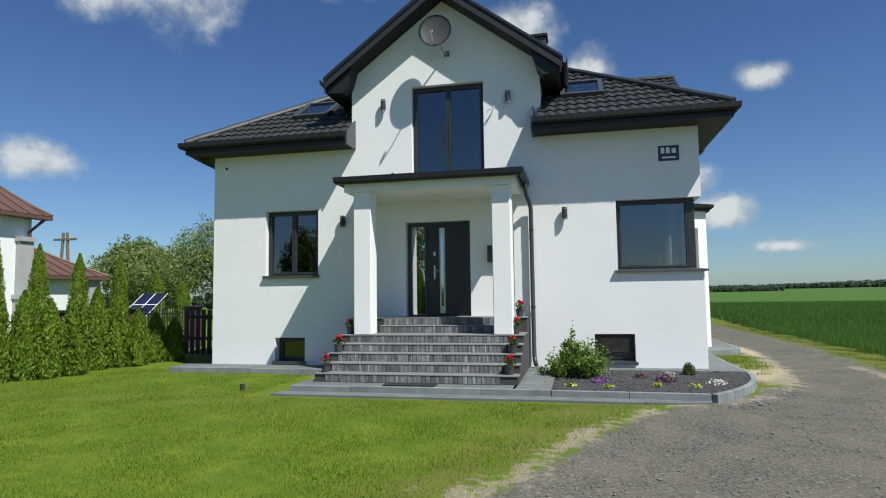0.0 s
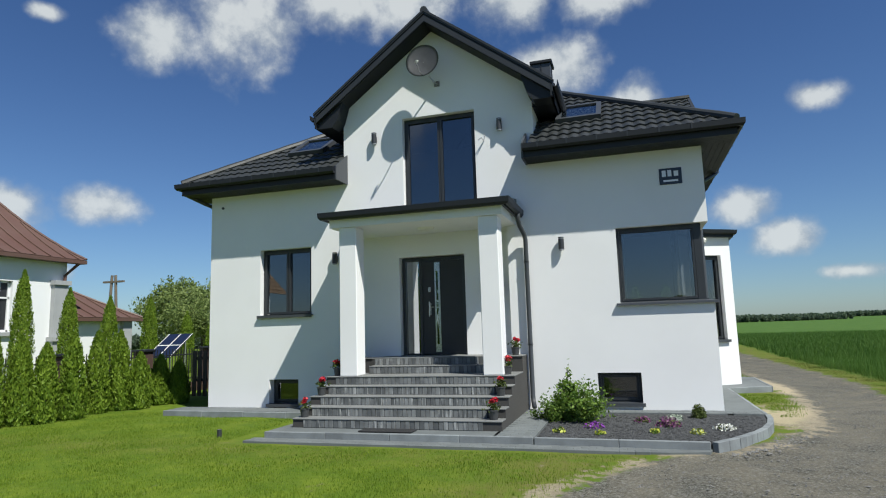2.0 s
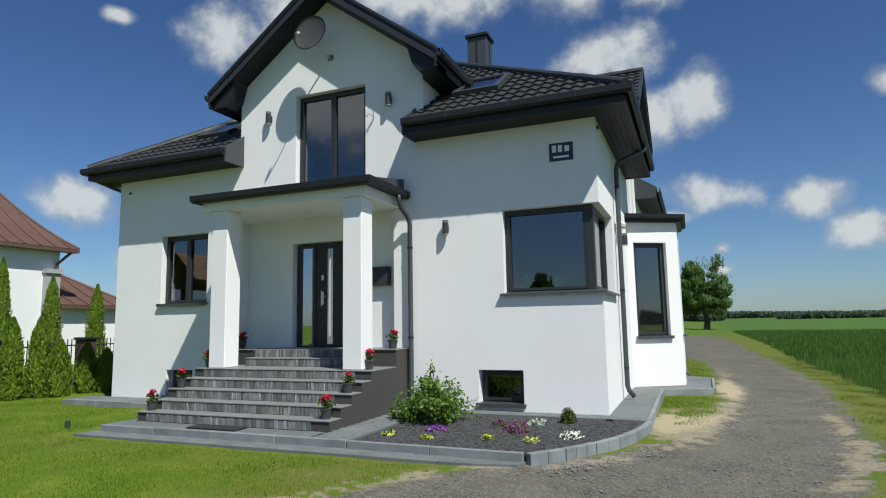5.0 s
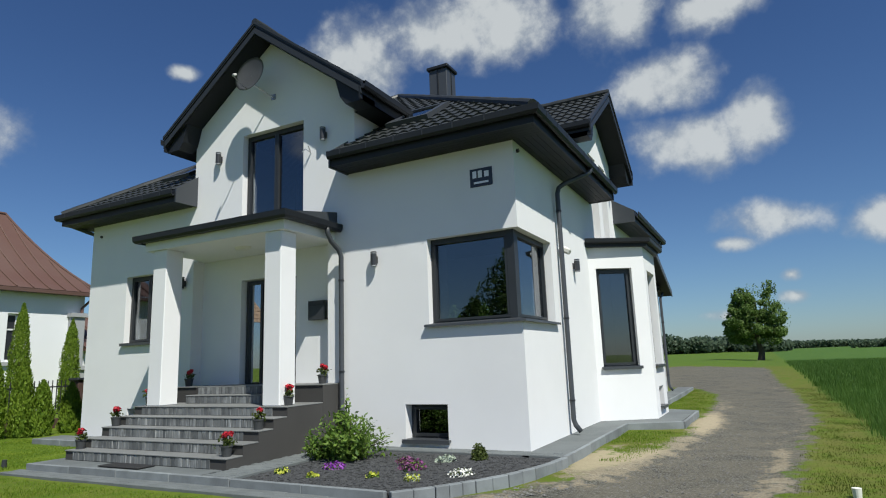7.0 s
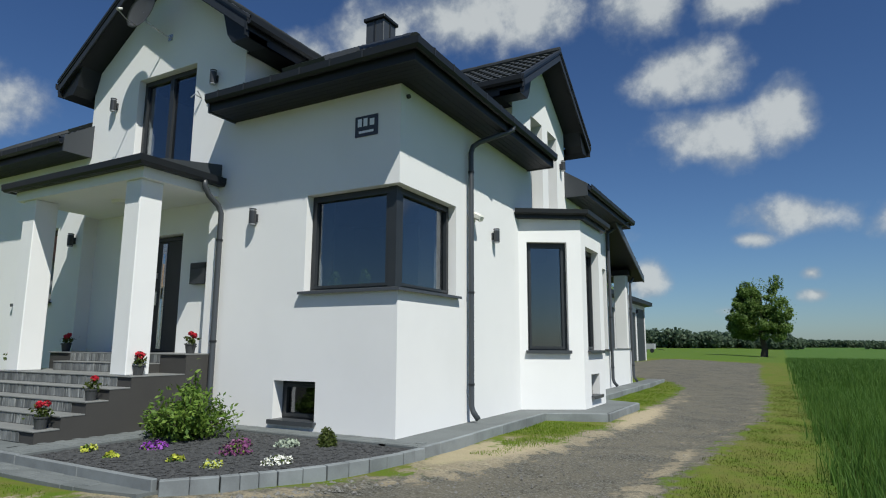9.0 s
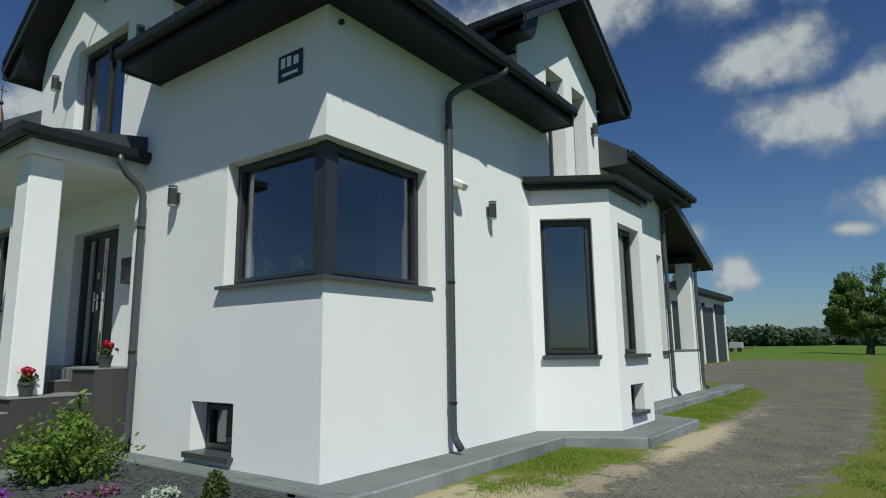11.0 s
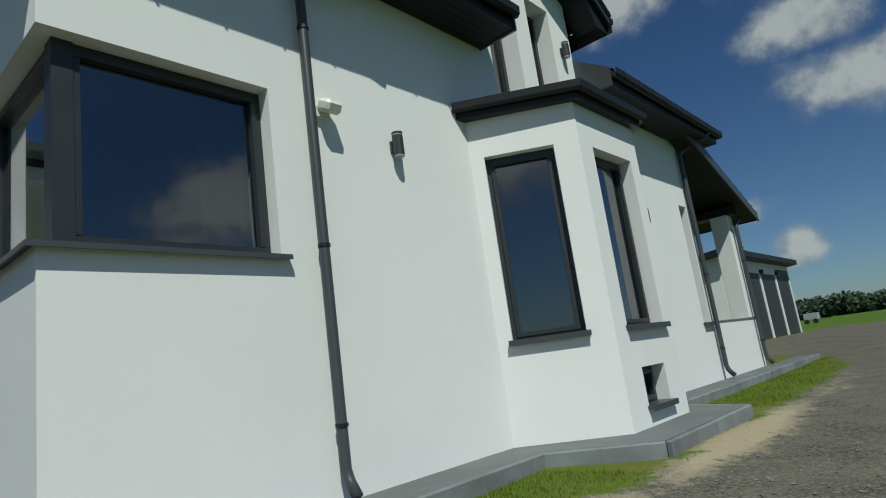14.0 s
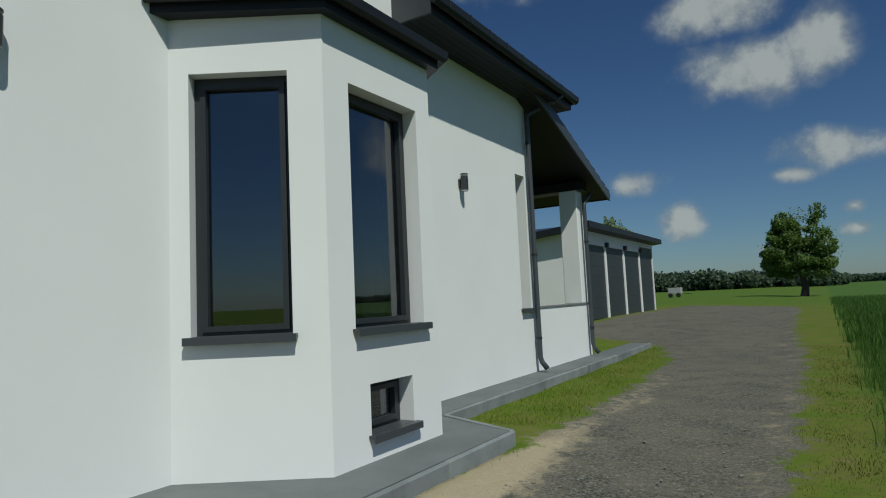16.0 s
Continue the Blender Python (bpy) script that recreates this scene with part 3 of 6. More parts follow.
# windows
window("window_1", FRONT, *LW, mullions=((LW[0] + LW[1]) / 2,), label="two-part anthracite window with a dark grey metal sill")
window("window_2", FRONT, *UW, mullions=((UW[0] + UW[1]) / 2,), sill=False, label="tall two-part balcony window above the porch roof")
window("window_3", FRONT, *BWL, setback=0.2, label="small basement window close to the ground")
window("window_4", FRONT, *BWR, setback=0.2, label="small basement window behind the flower bed")
window("window_5", bay_faces[0][0], *B1, setback=0.12, label="tall narrow bay window with a dark frame")
window("window_6", bay_faces[1][0], *B2, setback=0.16, label="tall narrow bay window with a pale curtain behind")
window("window_7", bay_faces[1][0], *BB, setback=0.16, label="small basement window low in the bay")
window("window_8", SIDE, *SW1, setback=0.26, sill=False, label="tall gable window above the bay roof")
window("window_9", SIDE, *SW2, setback=0.26, sill=False, label="tall gable window above the bay roof")
window("window_10", SIDE, *SW3, setback=0.22, label="narrow tall window beside the downpipe")


def corner_window():
    root = thing("window_11", (XR - 0.14, YF + 0.14, CW[2]), "large frameless-corner window with thick anthracite corner post", "window", kind="structure")
    s, f, z0, z1 = 0.14, 0.052, CW[2], CW[3]
    xa, xb, ya, yb = CW[0], XR - s, YF + s, 15.02
    legs = [(Face((0, ya, 0), (1, 0, 0), (0, -1, 0)), xa, xb), (Face((xb, 0, 0), (0, 1, 0), (1, 0, 0)), ya, yb)]
    for i, (face, a, b) in enumerate(legs):
        bm = bmesh.new()
        post = 0.11
        a2, b2 = (a, b - post) if i == 0 else (a + post, b)
        for q in ((a2, b2, z0, z0 + f), (a2, b2, z1 - f, z1), (a2 if i == 0 else b2 - f, a2 + f if i == 0 else b2, z0 + f, z1 - f)):
            face.box(bm, q[0], q[1], -0.08, 0, q[2], q[3])
        part("window_frame", bm, M_FRAME, root)
        lo, hi = (a2 + f, b2) if i == 0 else (a2, b2 - f)
        bm = bmesh.new()
        w = 0.045
        for q in ((lo, hi, z0 + f, z0 + f + w), (lo, hi, z1 - f - w, z1 - f), (lo, lo + w, z0 + f + w, z1 - f - w), (hi - w, hi, z0 + f + w, z1 - f - w)):
            face.box(bm, q[0] + 0.003, q[1] - 0.003, -0.07, 0.016, q[2] + 0.003, q[3] - 0.003)
        sash = part("sash", bm, M_FRAME, root)
        bm = bmesh.new()
        face.box(bm, lo + w, hi - w, -0.045, -0.039, z0 + f + w, z1 - f - w)
        g = part("pane", bm, M_GLASS, sash, "large glass pane reflecting sky and trees")
        g.visible_shadow = False
    part("corner_post", prism([(xb - 0.11, ya - 0.02, z0), (xb + 0.02, ya - 0.02, z0), (xb + 0.02, ya + 0.11, z0), (xb - 0.07, ya + 0.11, z0), (xb - 0.11, ya + 0.07, z0)], (0, 0, z1 - z0)), M_FRAME, root, "broad anthracite corner post")
    path = [(xa - 0.06, YF, z0 + 0.004), (XR, YF, z0 + 0.004), (XR, yb + 0.06, z0 + 0.004)]
    part("window_sill", sweep([(-0.125, 0.03), (0.07, 0.0), (0.075, -0.04), (0.06, -0.04), (0.055, -0.012), (-0.125, 0.004)], path, True), M_PIPE, root, "dark grey metal sill running round the corner")
    return root


corner_window()

# ---- roofs ----
GX0, GX1, GY0R, GY1R, GZ = -8.36, 3.40, 12.82, 25.75, 5.22
SLOPE = 0.655
WAVE, COURSE = 0.205, 0.35


def tile_sheet(bm, origin, along, up, length, lo, hi, keep=None):
    """Pressed roofing sheet: waves along the eave and a step at each course. lo(s), hi(s): its ends at the way s up the slope."""
    o, u, s = Vector(origin), Vector(along).normalized(), Vector(up).normalized()
    n = u.cross(s).normalized()
    if n.z < 0:
        n = -n
    rows = []
    k = 0
    while k * COURSE < length - 1e-6:
        a, b = k * COURSE, min((k + 1) * COURSE, length)
        rows += [(a, 0.036), (a + (b - a) * 0.5, 0.020), (b - 0.0015, 0.004)]
        k += 1
    umin = min(lo(0), lo(length))
    umax = max(hi(0), hi(length))
    step = WAVE / 6
    n0, n1 = math.floor(umin / step), math.ceil(umax / step)
    shape = [0.0, 0.010, 0.024, 0.030, 0.024, 0.010]
    prev = None
    for sv, h in rows:
        a, b = lo(sv), hi(sv)
        line = []
        for i in range(n0, n1 + 1):
            uv = min(max(i * step, a), b)
            line.append((uv, bm.verts.new(o + u * uv + s * sv + n * (h + shape[i % 6]))))
        if prev:
            for (p, q), (r, t) in zip(zip(prev, prev[1:]), zip(line, line[1:])):
                if q[0] - p[0] < 1e-4 and t[0] - r[0] < 1e-4:
                    continue
                c = (p[1].co + q[1].co + r[1].co + t[1].co) / 4
                if keep and not keep(c):
                    continue
                bm.faces.new((p[1], q[1], t[1], r[1]))
        prev = line
    loose = [v for v in bm.verts if not v.link_faces]
    bmesh.ops.delete(bm, geom=loose, context="VERTS")


RUN = (GX1 - GX0) / 2
LEN = RUN * math.hypot(1, SLOPE)
CX = (GX0 + GX1) / 2
PEAK = GZ + RUN * SLOPE
main_roof = thing("main_roof", (CX, 19.1, GZ), "dark anthracite hipped roof of pressed metal tile sheets", "roof", kind="structure")
cosr = 1 / math.hypot(1, SLOPE)
sinr = SLOPE * cosr


def under_dormer(c):
    return DX0 + 0.05 < c.x < DX1 - 0.05 and c.y < 17.2 and c.z < 8.35 - 0.78 * abs(c.x - DXM)


def under_gable(c):
    return GY0 + 0.65 < c.y < GY1 and c.x > 0.2 and c.z < 7.9 - 0.63 * abs(c.y - GYM)


W0, W1 = GX1 - GX0, GY1R - GY0R
bm = bmesh.new()
tile_sheet(bm, (GX0, GY0R, GZ), (1, 0, 0), (0, cosr, sinr), LEN, lambda s: s * cosr, lambda s: W0 - s * cosr, lambda c: not under_dormer(c) and not (c.y < 13.5 and DX0 + 0.02 < c.x < DX1 - 0.08))
part("tile_sheet", bm, M_TILE, main_roof)
bm = bmesh.new()
tile_sheet(bm, (GX1, GY0R, GZ), (0, 1, 0), (-cosr, 0, sinr), LEN, lambda s: s * cosr, lambda s: W1 - s * cosr, lambda c: not under_gable(c))
part("tile_sheet", bm, M_TILE, main_roof)
bm = bmesh.new()
tile_sheet(bm, (GX0, GY1R, GZ), (0, -1, 0), (cosr, 0, sinr), LEN, lambda s: s * cosr, lambda s: W1 - s * cosr)
part("tile_sheet", bm, M_TILE, main_roof)
bm = bmesh.new()
tile_sheet(bm, (GX1, GY1R, GZ), (-1, 0, 0), (0, -cosr, sinr), LEN, lambda s: s * cosr, lambda s: W0 - s * cosr)
part("tile_sheet", bm, M_TILE, main_roof)
for a, b in (((GX0, GY0R, GZ), (CX, GY0R + RUN, PEAK)), ((GX1, GY0R, GZ), (CX, GY0R + RUN, PEAK)), ((GX1, GY1R, GZ), (CX, GY1R - RUN, PEAK)), ((GX0, GY1R, GZ), (CX, GY1R - RUN, PEAK)), ((CX, GY0R + RUN, PEAK), (CX, GY1R - RUN, PEAK))):
    a, b = Vector(a) + Vector((0, 0, 0.045)), Vector(b) + Vector((0, 0, 0.045))
    part("ridge_cap", tube([a + (b - a) * (i / 24) for i in range(25)], [0.085 + 0.008 * (i % 2) for i in range(25)], 10), M_TILE, main_roof)

# soffits, fascias and gutters
GUT = [(0.012, 0.02), (0.012, -0.075), (0.045, -0.12), (0.085, -0.12), (0.118, -0.08), (0.125, 0.015), (0.112, 0.018), (0.104, -0.07), (0.08, -0.103), (0.05, -0.103), (0.024, -0.07), (0.02, 0.02)]
FASC = [(0.0, 0.0), (0.0, -0.235), (-0.03, -0.235), (-0.03, 0.0)]


def strap_mesh(m):
    """A flat hook that clasps the gutter's front lip."""
    b = boxes(((-0.012, 0.126, -0.085), (0.012, 0.130, 0.022)), ((-0.012, 0.02, 0.0225), (0.012, 0.130, 0.0255)), m=m)
    me = bpy.data.meshes.new("strap")
    b.to_mesh(me)
    b.free()
    return me


def eave(name_root, path):
    part("fascia", sweep(FASC, path, True), M_TRIM, name_root)
    part("gutter", sweep(GUT, path, True), M_TRIM, name_root, "half-round anthracite gutter")
    bm = bmesh.new()
    for a, b in zip(path, path[1:]):
        a, b = Vector(a), Vector(b)
        d = (b - a).normalized()
        out = d.cross(Vector((0, 0, 1)))
        for k in range(int((b - a).length / 0.55)):
            o = a + d * (0.3 + k * 0.55)
            m = Matrix(((d.x, out.x, 0, o.x), (d.y, out.y, 0, o.y), (0, 0, 1, o.z), (0, 0, 0, 1)))
            bm.from_mesh(strap_mesh(m))
    part("gutter_strap", bm, M_BARGE, name_root)


M_SOFFIT = material("soffit_boards", (0.012, 0.013, 0.0155), 0.55, vary=0.2, scale=2, fine=60, second=(0.018, 0.0195, 0.022), spec=0.3)


def boards(bm, x0, x1, y0, y1, z, along_x, w=0.10):
    """Soffit boards with narrow open joints, butted one beside another."""
    a, b = (y0, y1) if along_x else (x0, x1)
    n = max(1, round((b - a) / w))
    for i in range(n):
        p, q = a + (b - a) * i / n + 0.003, a + (b - a) * (i + 1) / n - 0.003
        box(bm, (x0, p, z) if along_x else (p, y0, z), (x1, q, z + 0.012) if along_x else (q, y1, z + 0.012))
    return bm


EL_END, ER_END, ES_END, ES_BEG = DX0 + 0.06, -0.40, 18.22, GY1 + 0.02
eave(main_roof, [(GX0, GY1R - 0.08, GZ), (GX0, GY0R, GZ), (EL_END, GY0R, GZ)])
eave(main_roof, [(ER_END, GY0R, GZ), (GX1, GY0R, GZ), (GX1, ES_END, GZ)])
eave(main_roof, [(GX1, ES_BEG, GZ), (GX1, GY1R, GZ), (0, GY1R, GZ)])
for q in ((GX0 + 0.03, EL_END, GY0R + 0.03, YF, True), (ER_END, GX1 - 0.03, GY0R + 0.03, YF, True), (XR, GX1 - 0.03, YF, ES_END, False), (XR, GX1 - 0.03, ES_BEG, GY1R - 0.03, False), (GX0 + 0.03, XL, YF, GY1R - 0.03, False), (XL, XR, YB, GY1R - 0.03, True)):
    bm = boards(bmesh.new(), q[0], q[1], q[2], q[3], GZ - 0.235, q[4])
    part("soffit", bm, M_SOFFIT, main_roof, "dark boarded soffit")
# boxed ends of the eaves
for x0, x1, lab in ((EL_END - 0.006, EL_END + 0.03, ""), (ER_END - 0.03, ER_END + 0.006, "")):
    part("end_board", prism([(x0, GY0R - 0.02, GZ - 0.25), (x0, YF + 0.02, GZ - 0.25), (x0, YF + 0.02, GZ + 0.55 * SLOPE + 0.07), (x0, GY0R - 0.02, GZ + 0.05)], (x1 - x0, 0, 0)), M_PIPE, main_roof)
for y0, y1 in ((ES_END - 0.006, ES_END + 0.03), (ES_BEG - 0.03, ES_BEG + 0.006)):
    part("end_board", prism([(GX1 + 0.02, y0, GZ - 0.25), (XR, y0, GZ - 0.25), (XR, y0, GZ + 0.53 * SLOPE + 0.07), (GX1 + 0.02, y0, GZ + 0.05)], (0, y1 - y0, 0)), M_PIPE, main_roof)


def gable_roof(name, label, out_face, mid, half, apex_z, slope, front, wall_plane, back_of, wall_half):
    """A small pitched roof whose ridge runs into the main roof. out_face maps (along, outwards, z)."""
    root = thing(name, out_face.at(mid, 0, apex_z), label, "roof", kind="structure")
    c = 1 / math.hypot(1, slope)
    length = half / c
    for side in (-1, 1):
        eave_z = apex_z - half * slope
        o = out_face.at(mid + side * half, front, eave_z)
        along = (out_face.m.to_3x3() @ Vector((0, -1, 0)))
        up = (out_face.m.to_3x3() @ Vector((-side * c, 0, slope * c)))
        bm = bmesh.new()
        tile_sheet(bm, o, along, up, length, lambda s: 0.0, lambda s, e=eave_z: front + back_of(e + s * slope * c))
        part("tile_sheet", bm, M_TILE, root)
        # barge board in two steps, its boxed foot, and the sloping soffit behind it
        def bar(d0, d1, lo_z, hi_z, h0, h1, nm, mat):
            pts = [out_face.at(mid + side * h0, d0, apex_z - h0 * slope + lo_z), out_face.at(mid + side * h1, d0, apex_z - h1 * slope + lo_z), out_face.at(mid + side * h1, d0, apex_z - h1 * slope + hi_z), out_face.at(mid + side * h0, d0, apex_z - h0 * slope + hi_z)]
            part(nm, prism(pts, out_face.m.to_3x3() @ Vector((0, d1 - d0, 0))), mat, root)
        bar(front - 0.03, front, -0.20, -0.075, 0.0, half + 0.02, "barge_board", M_BARGE)
        bar(front - 0.03, front - 0.014, -0.0745, -0.0305, 0.0, half + 0.02, "barge_groove", M_TRIM)
        bar(front - 0.03, front + 0.008, -0.03, 0.0095, 0.0, half + 0.025, "barge_board", M_BARGE)
        bar(front - 0.05, front + 0.022, 0.010, 0.065, 0.0, half + 0.03, "barge_cap", M_BARGE)
        bar(0.0, front - 0.03, -0.215, -0.20, 0.0, half, "soffit", M_SOFFIT)
        bar(-0.01, front - 0.03, -0.20, -0.01, half - 0.02, half + 0.01, "fascia", M_TRIM)
        # foot: a flat box under the rake's lower end
        zt, zb = apex_z - (half - 0.62) * slope - 0.20, apex_z - half * slope - 0.30
        pts = [out_face.at(mid + side * (half - 0.62), front - 0.08, zt), out_face.at(mid + side * (half - 0.50), front - 0.08, zb + 0.16), out_face.at(mid + side * (half - 0.38), front - 0.08, zb), out_face.at(mid + side * half, front - 0.08, zb), out_face.at(mid + side * half, front - 0.08, zb + 0.12)]
        part("rake_foot", prism(pts, out_face.m.to_3x3() @ Vector((0, -(front - 0.08), 0))), M_TRIM, root)
        # eave box and gutter along the side
        back = back_of(eave_z) - 0.02
        bm = bmesh.new()
        u0, u1 = sorted((mid + side * (wall_half + 0.005), mid + side * half))
        out_face.box(bm, u0, u1, -back, 0.0, eave_z - 0.30, eave_z - 0.288)
        part("soffit", bm, M_SOFFIT, root)
        a, b = out_face.at(mid + side * half, front, eave_z - 0.01), out_face.at(mid + side * half, -back, eave_z - 0.01)
        right = (b - a).cross(Vector((0, 0, 1)))
        outward = out_face.m.to_3x3() @ Vector((side, 0, 0))
        path = [a, b] if right.dot(outward) > 0 else [b, a]
        part("gutter", sweep(GUT, path, True), M_TRIM, root)
        part("fascia", sweep([(0.0, 0.0), (0.0, -0.29), (-0.03, -0.29), (-0.03, 0.0)], path, True), M_TRIM, root)
    a, b = out_face.at(mid, front + 0.01, apex_z + 0.05), out_face.at(mid, -back_of(apex_z), apex_z + 0.05)
    part("ridge_cap", tube([a + (b - a) * (i / 16) for i in range(17)], [0.08 + 0.008 * (i % 2) for i in range(17)], 10), M_TILE, root)
    return root


gable_roof("front_gable_roof", "dark pitched roof over the tall front dormer", FRONT, DXM, 2.58, 8.40, 0.745, 0.47, YF, lambda z: (GY0R + (z - GZ) / SLOPE) - YF + 0.08, (DX1 - DX0) / 2)
gable_roof("side_gable_roof", "dark pitched roof over the side gable", SIDE, GYM, 2.30, 7.92, 0.655, 0.50, XR, lambda z: XR - (GX1 - (z - GZ) / SLOPE) + 0.08, (GY1 - GY0) / 2)

# chimney
ch = thing("chimney", (-0.5, 17.57, 7.6), "square anthracite sheet-clad chimney on the roof", "chimney")
part("shaft", boxes(((-0.75, 17.32, 7.4), (-0.25, 17.82, 8.84)), bevel=0.01), M_PIPE, ch)
part("cap", boxes(((-0.80, 17.27, 8.842), (-0.20, 17.87, 8.93)), bevel=0.015), M_TRIM, ch)
part("seam", boxes(((-0.515, 17.305, 7.6), (-0.485, 17.319, 8.84))), M_TRIM, ch)
part("seam", boxes(((-0.249, 17.555, 7.6), (-0.235, 17.585, 8.84))), M_TRIM, ch)


def skylight(x, s, face_front=True):
    """A roof window lying on the front slope, s metres up from the eave."""
    root = thing("skylight", (x, GY0R + s * cosr, GZ + s * sinr), "roof window with grey flashing set in dark roof tiles", "skylight", "skylights")
    m = Matrix.Translation((x, GY0R + s * cosr, GZ + s * sinr)) @ Matrix.Rotation(math.atan(SLOPE), 4, "X")
    bm = boxes(((-0.46, 0.0, 0.03), (-0.36, 1.1, 0.13)), ((0.36, 0.0, 0.03), (0.46, 1.1, 0.13)), ((-0.36, 0.0, 0.03), (0.36, 0.1, 0.13)), ((-0.36, 1.0, 0.03), (0.36, 1.1, 0.13)), m=m)
    part("frame", bm, M_PIPE, root)
    g = part("pane", boxes(((-0.36, 0.1, 0.09), (0.36, 1.0, 0.10)), m=m), M_GLASS, root)
    part("lining", boxes(((-0.37, 0.09, 0.05), (0.37, 1.01, 0.06)), m=m), M_WHITEPL, root)
    return root


skylight(0.62, 1.20)
skylight(-5.72, 1.25)

# ---- porch ----
STEP_H, LAND_Z = 0.149, 1.21
SX0, SX1 = -4.22, -0.60
porch_roof = thing("porch_roof", (-2.5, 12.6, 3.78), "flat porch canopy with white ceiling and anthracite metal edge", "canopy", kind="structure")
part("ceiling_slab", boxes(((-4.13, 11.98, 3.76), (-0.70, YF - 0.002, 3.92))), M_CEIL, porch_roof, "white plastered canopy ceiling")
part("sheet_roof", prism([(-4.17, 11.93, 3.925), (-4.17, YF - 0.003, 3.925), (-4.17, YF - 0.003, 4.30), (-4.17, 12.3, 4.12), (-4.17, 11.93, 4.03)], (3.51, 0, 0)), M_PIPE, porch_roof, "sloping dark sheet metal")
part("gutter", sweep(GUT, [(-4.18, YF - 0.01, 4.03), (-4.18, 11.93, 4.03), (-0.65, 11.93, 4.03), (-0.65, YF - 0.01, 4.03)], True), M_TRIM, porch_roof)
for x in (-3.77, -0.98):
    col = mesh_object("porch_column", boxes(((x - 0.18, 12.03, 0.915), (x + 0.18, 12.40, 3.758)), bevel=0.012), M_PLASTER)
    tagged(col, "square white plastered porch column", "column", "porch columns", "structure")
cl = thing("ceiling_light", (-2.4, 12.75, 3.74), "flat oval white ceiling light under the canopy", "lamp")
bm = bmesh.new()
bmesh.ops.create_cone(bm, cap_ends=True, segments=24, radius1=0.14, radius2=0.17, depth=0.05, matrix=Matrix.Translation((-2.4, 12.75, 3.733)) @ Matrix.Diagonal((1.1, 0.7, 1, 1)))
part("diffuser", bm, M_WHITEPL, cl)

# steps
steps = thing("entrance_steps", (-2.5, 11.5, 0.17), "grey entrance steps with narrow upright riser tiles", "steps", kind="structure")
tread_y = [10.80, 11.10, 11.40, 11.70, 12.00]
top5 = 0.17 + 5 * STEP_H
for i, y in enumerate(tread_y):
    z1 = 0.17 + (i + 1) * STEP_H
    y1 = tread_y[i + 1] if i < 4 else 12.86
    part("step", boxes(((SX0, y, 0.10), (SX1, y1, z1 - 0.02))), M_PLINTH, steps, "dark plastered step block")
    part("tread", boxes(((SX0 - 0.005, y - 0.02, z1 - 0.019), (SX1 + 0.005, y1 - 0.006, z1)), bevel=0.004), M_TREAD, steps, "grey stone tread")
part("step", boxes(((-3.60, 12.60, top5), (-1.20, 12.859, top5 + STEP_H - 0.02))), M_PLINTH, steps)
part("tread", boxes(((-3.60, 12.58, top5 + STEP_H - 0.019), (-1.20, 12.88, top5 + STEP_H)), bevel=0.004), M_TREAD, steps)
part("step", boxes(((SX0, 12.862, 0.10), (SX1, 13.619, LAND_Z - 0.02))), M_PLINTH, steps)
part("tread", boxes(((-3.62, 12.882, LAND_Z - 0.019), (-1.18, 13.79, LAND_Z)), bevel=0.004), M_TREAD, steps)
for a, b in ((SX0 - 0.005, -3.63), (-1.17, SX1 + 0.005)):
    part("coping", boxes(((a, 12.84, LAND_Z - 0.019), (b, YF - 0.004, LAND_Z + 0.002)), bevel=0.004), M_TREAD, steps)


def riser_tiles():
    """Narrow upright tiles on each riser, one object each on a shared mesh."""
    w, h, gap = 0.078, STEP_H - 0.026, 0.006
    bm = boxes(((-w / 2 + gap / 2, -0.012, 0), (w / 2 - gap / 2, 0, h)), bevel=0.003)
    me = bpy.data.meshes.new("riser_tile")
    bm.to_mesh(me)
    bm.free()
    me.materials.append(M_RISER)
    rows = [(y, 0.17 + i * STEP_H, SX0 + 0.20, SX1 - 0.30) for i, y in enumerate(tread_y)]
    rows += [(12.60, top5, -3.60, -1.20), (12.87, top5 + STEP_H, -3.60, -1.20)]
    for y, z, a, b in rows:
        n = int((b - a) / w)
        for k in range(n):
            ob = new("riser_tile", me)
            ob.parent = steps
            ob.matrix_parent_inverse = steps.matrix_world.inverted()
            ob.location = (a + (k + 0.5) * (b - a) / n, y - 0.0005, z + 0.003)
            ob.scale = (1.0, 0.8 + 0.5 * ((k * 7 + int(z * 100)) % 5) / 5, 1.0)


# door
door = thing("door_1", (-2.7, 13.78, LAND_Z), "closed anthracite front door with a glazed side strip", "door", kind="structure")
DF = Face((0.10, 13.76, 0), (1, 0, 0), (0, -1, 0))
bm = bmesh.new()
for q in ((-3.40, -3.33, LAND_Z, 3.28), (-2.06, -1.98, LAND_Z, 3.28), (-3.33, -2.06, 3.21, 3.28), (-3.02, -2.96, LAND_Z, 3.21)):
    DF.box(bm, q[0], q[1], -0.08, 0.0, q[2], q[3])
part("door_frame", bm, M_FRAME, door)
bm = bmesh.new()
DF.box(bm, -3.33, -3.02, -0.05, -0.044, LAND_Z + 0.02, 3.21)
g = part("side_pane", bm, M_MIRROR, door, "mirroring side glass strip")
bm = bmesh.new()
DF.box(bm, -2.958, -2.063, -0.075, -0.02, LAND_Z + 0.015, 3.205)
leaf = part("door_leaf", bm, M_DOOR, door, "dark anthracite flush door leaf")
bm = bmesh.new()
DF.box(bm, -2.68, -2.56, -0.018, -0.008, LAND_Z + 0.06, 3.17)
part("steel_strip", bm, M_STEEL, leaf, "brushed steel strip with a glass slit")
bm = bmesh.new()
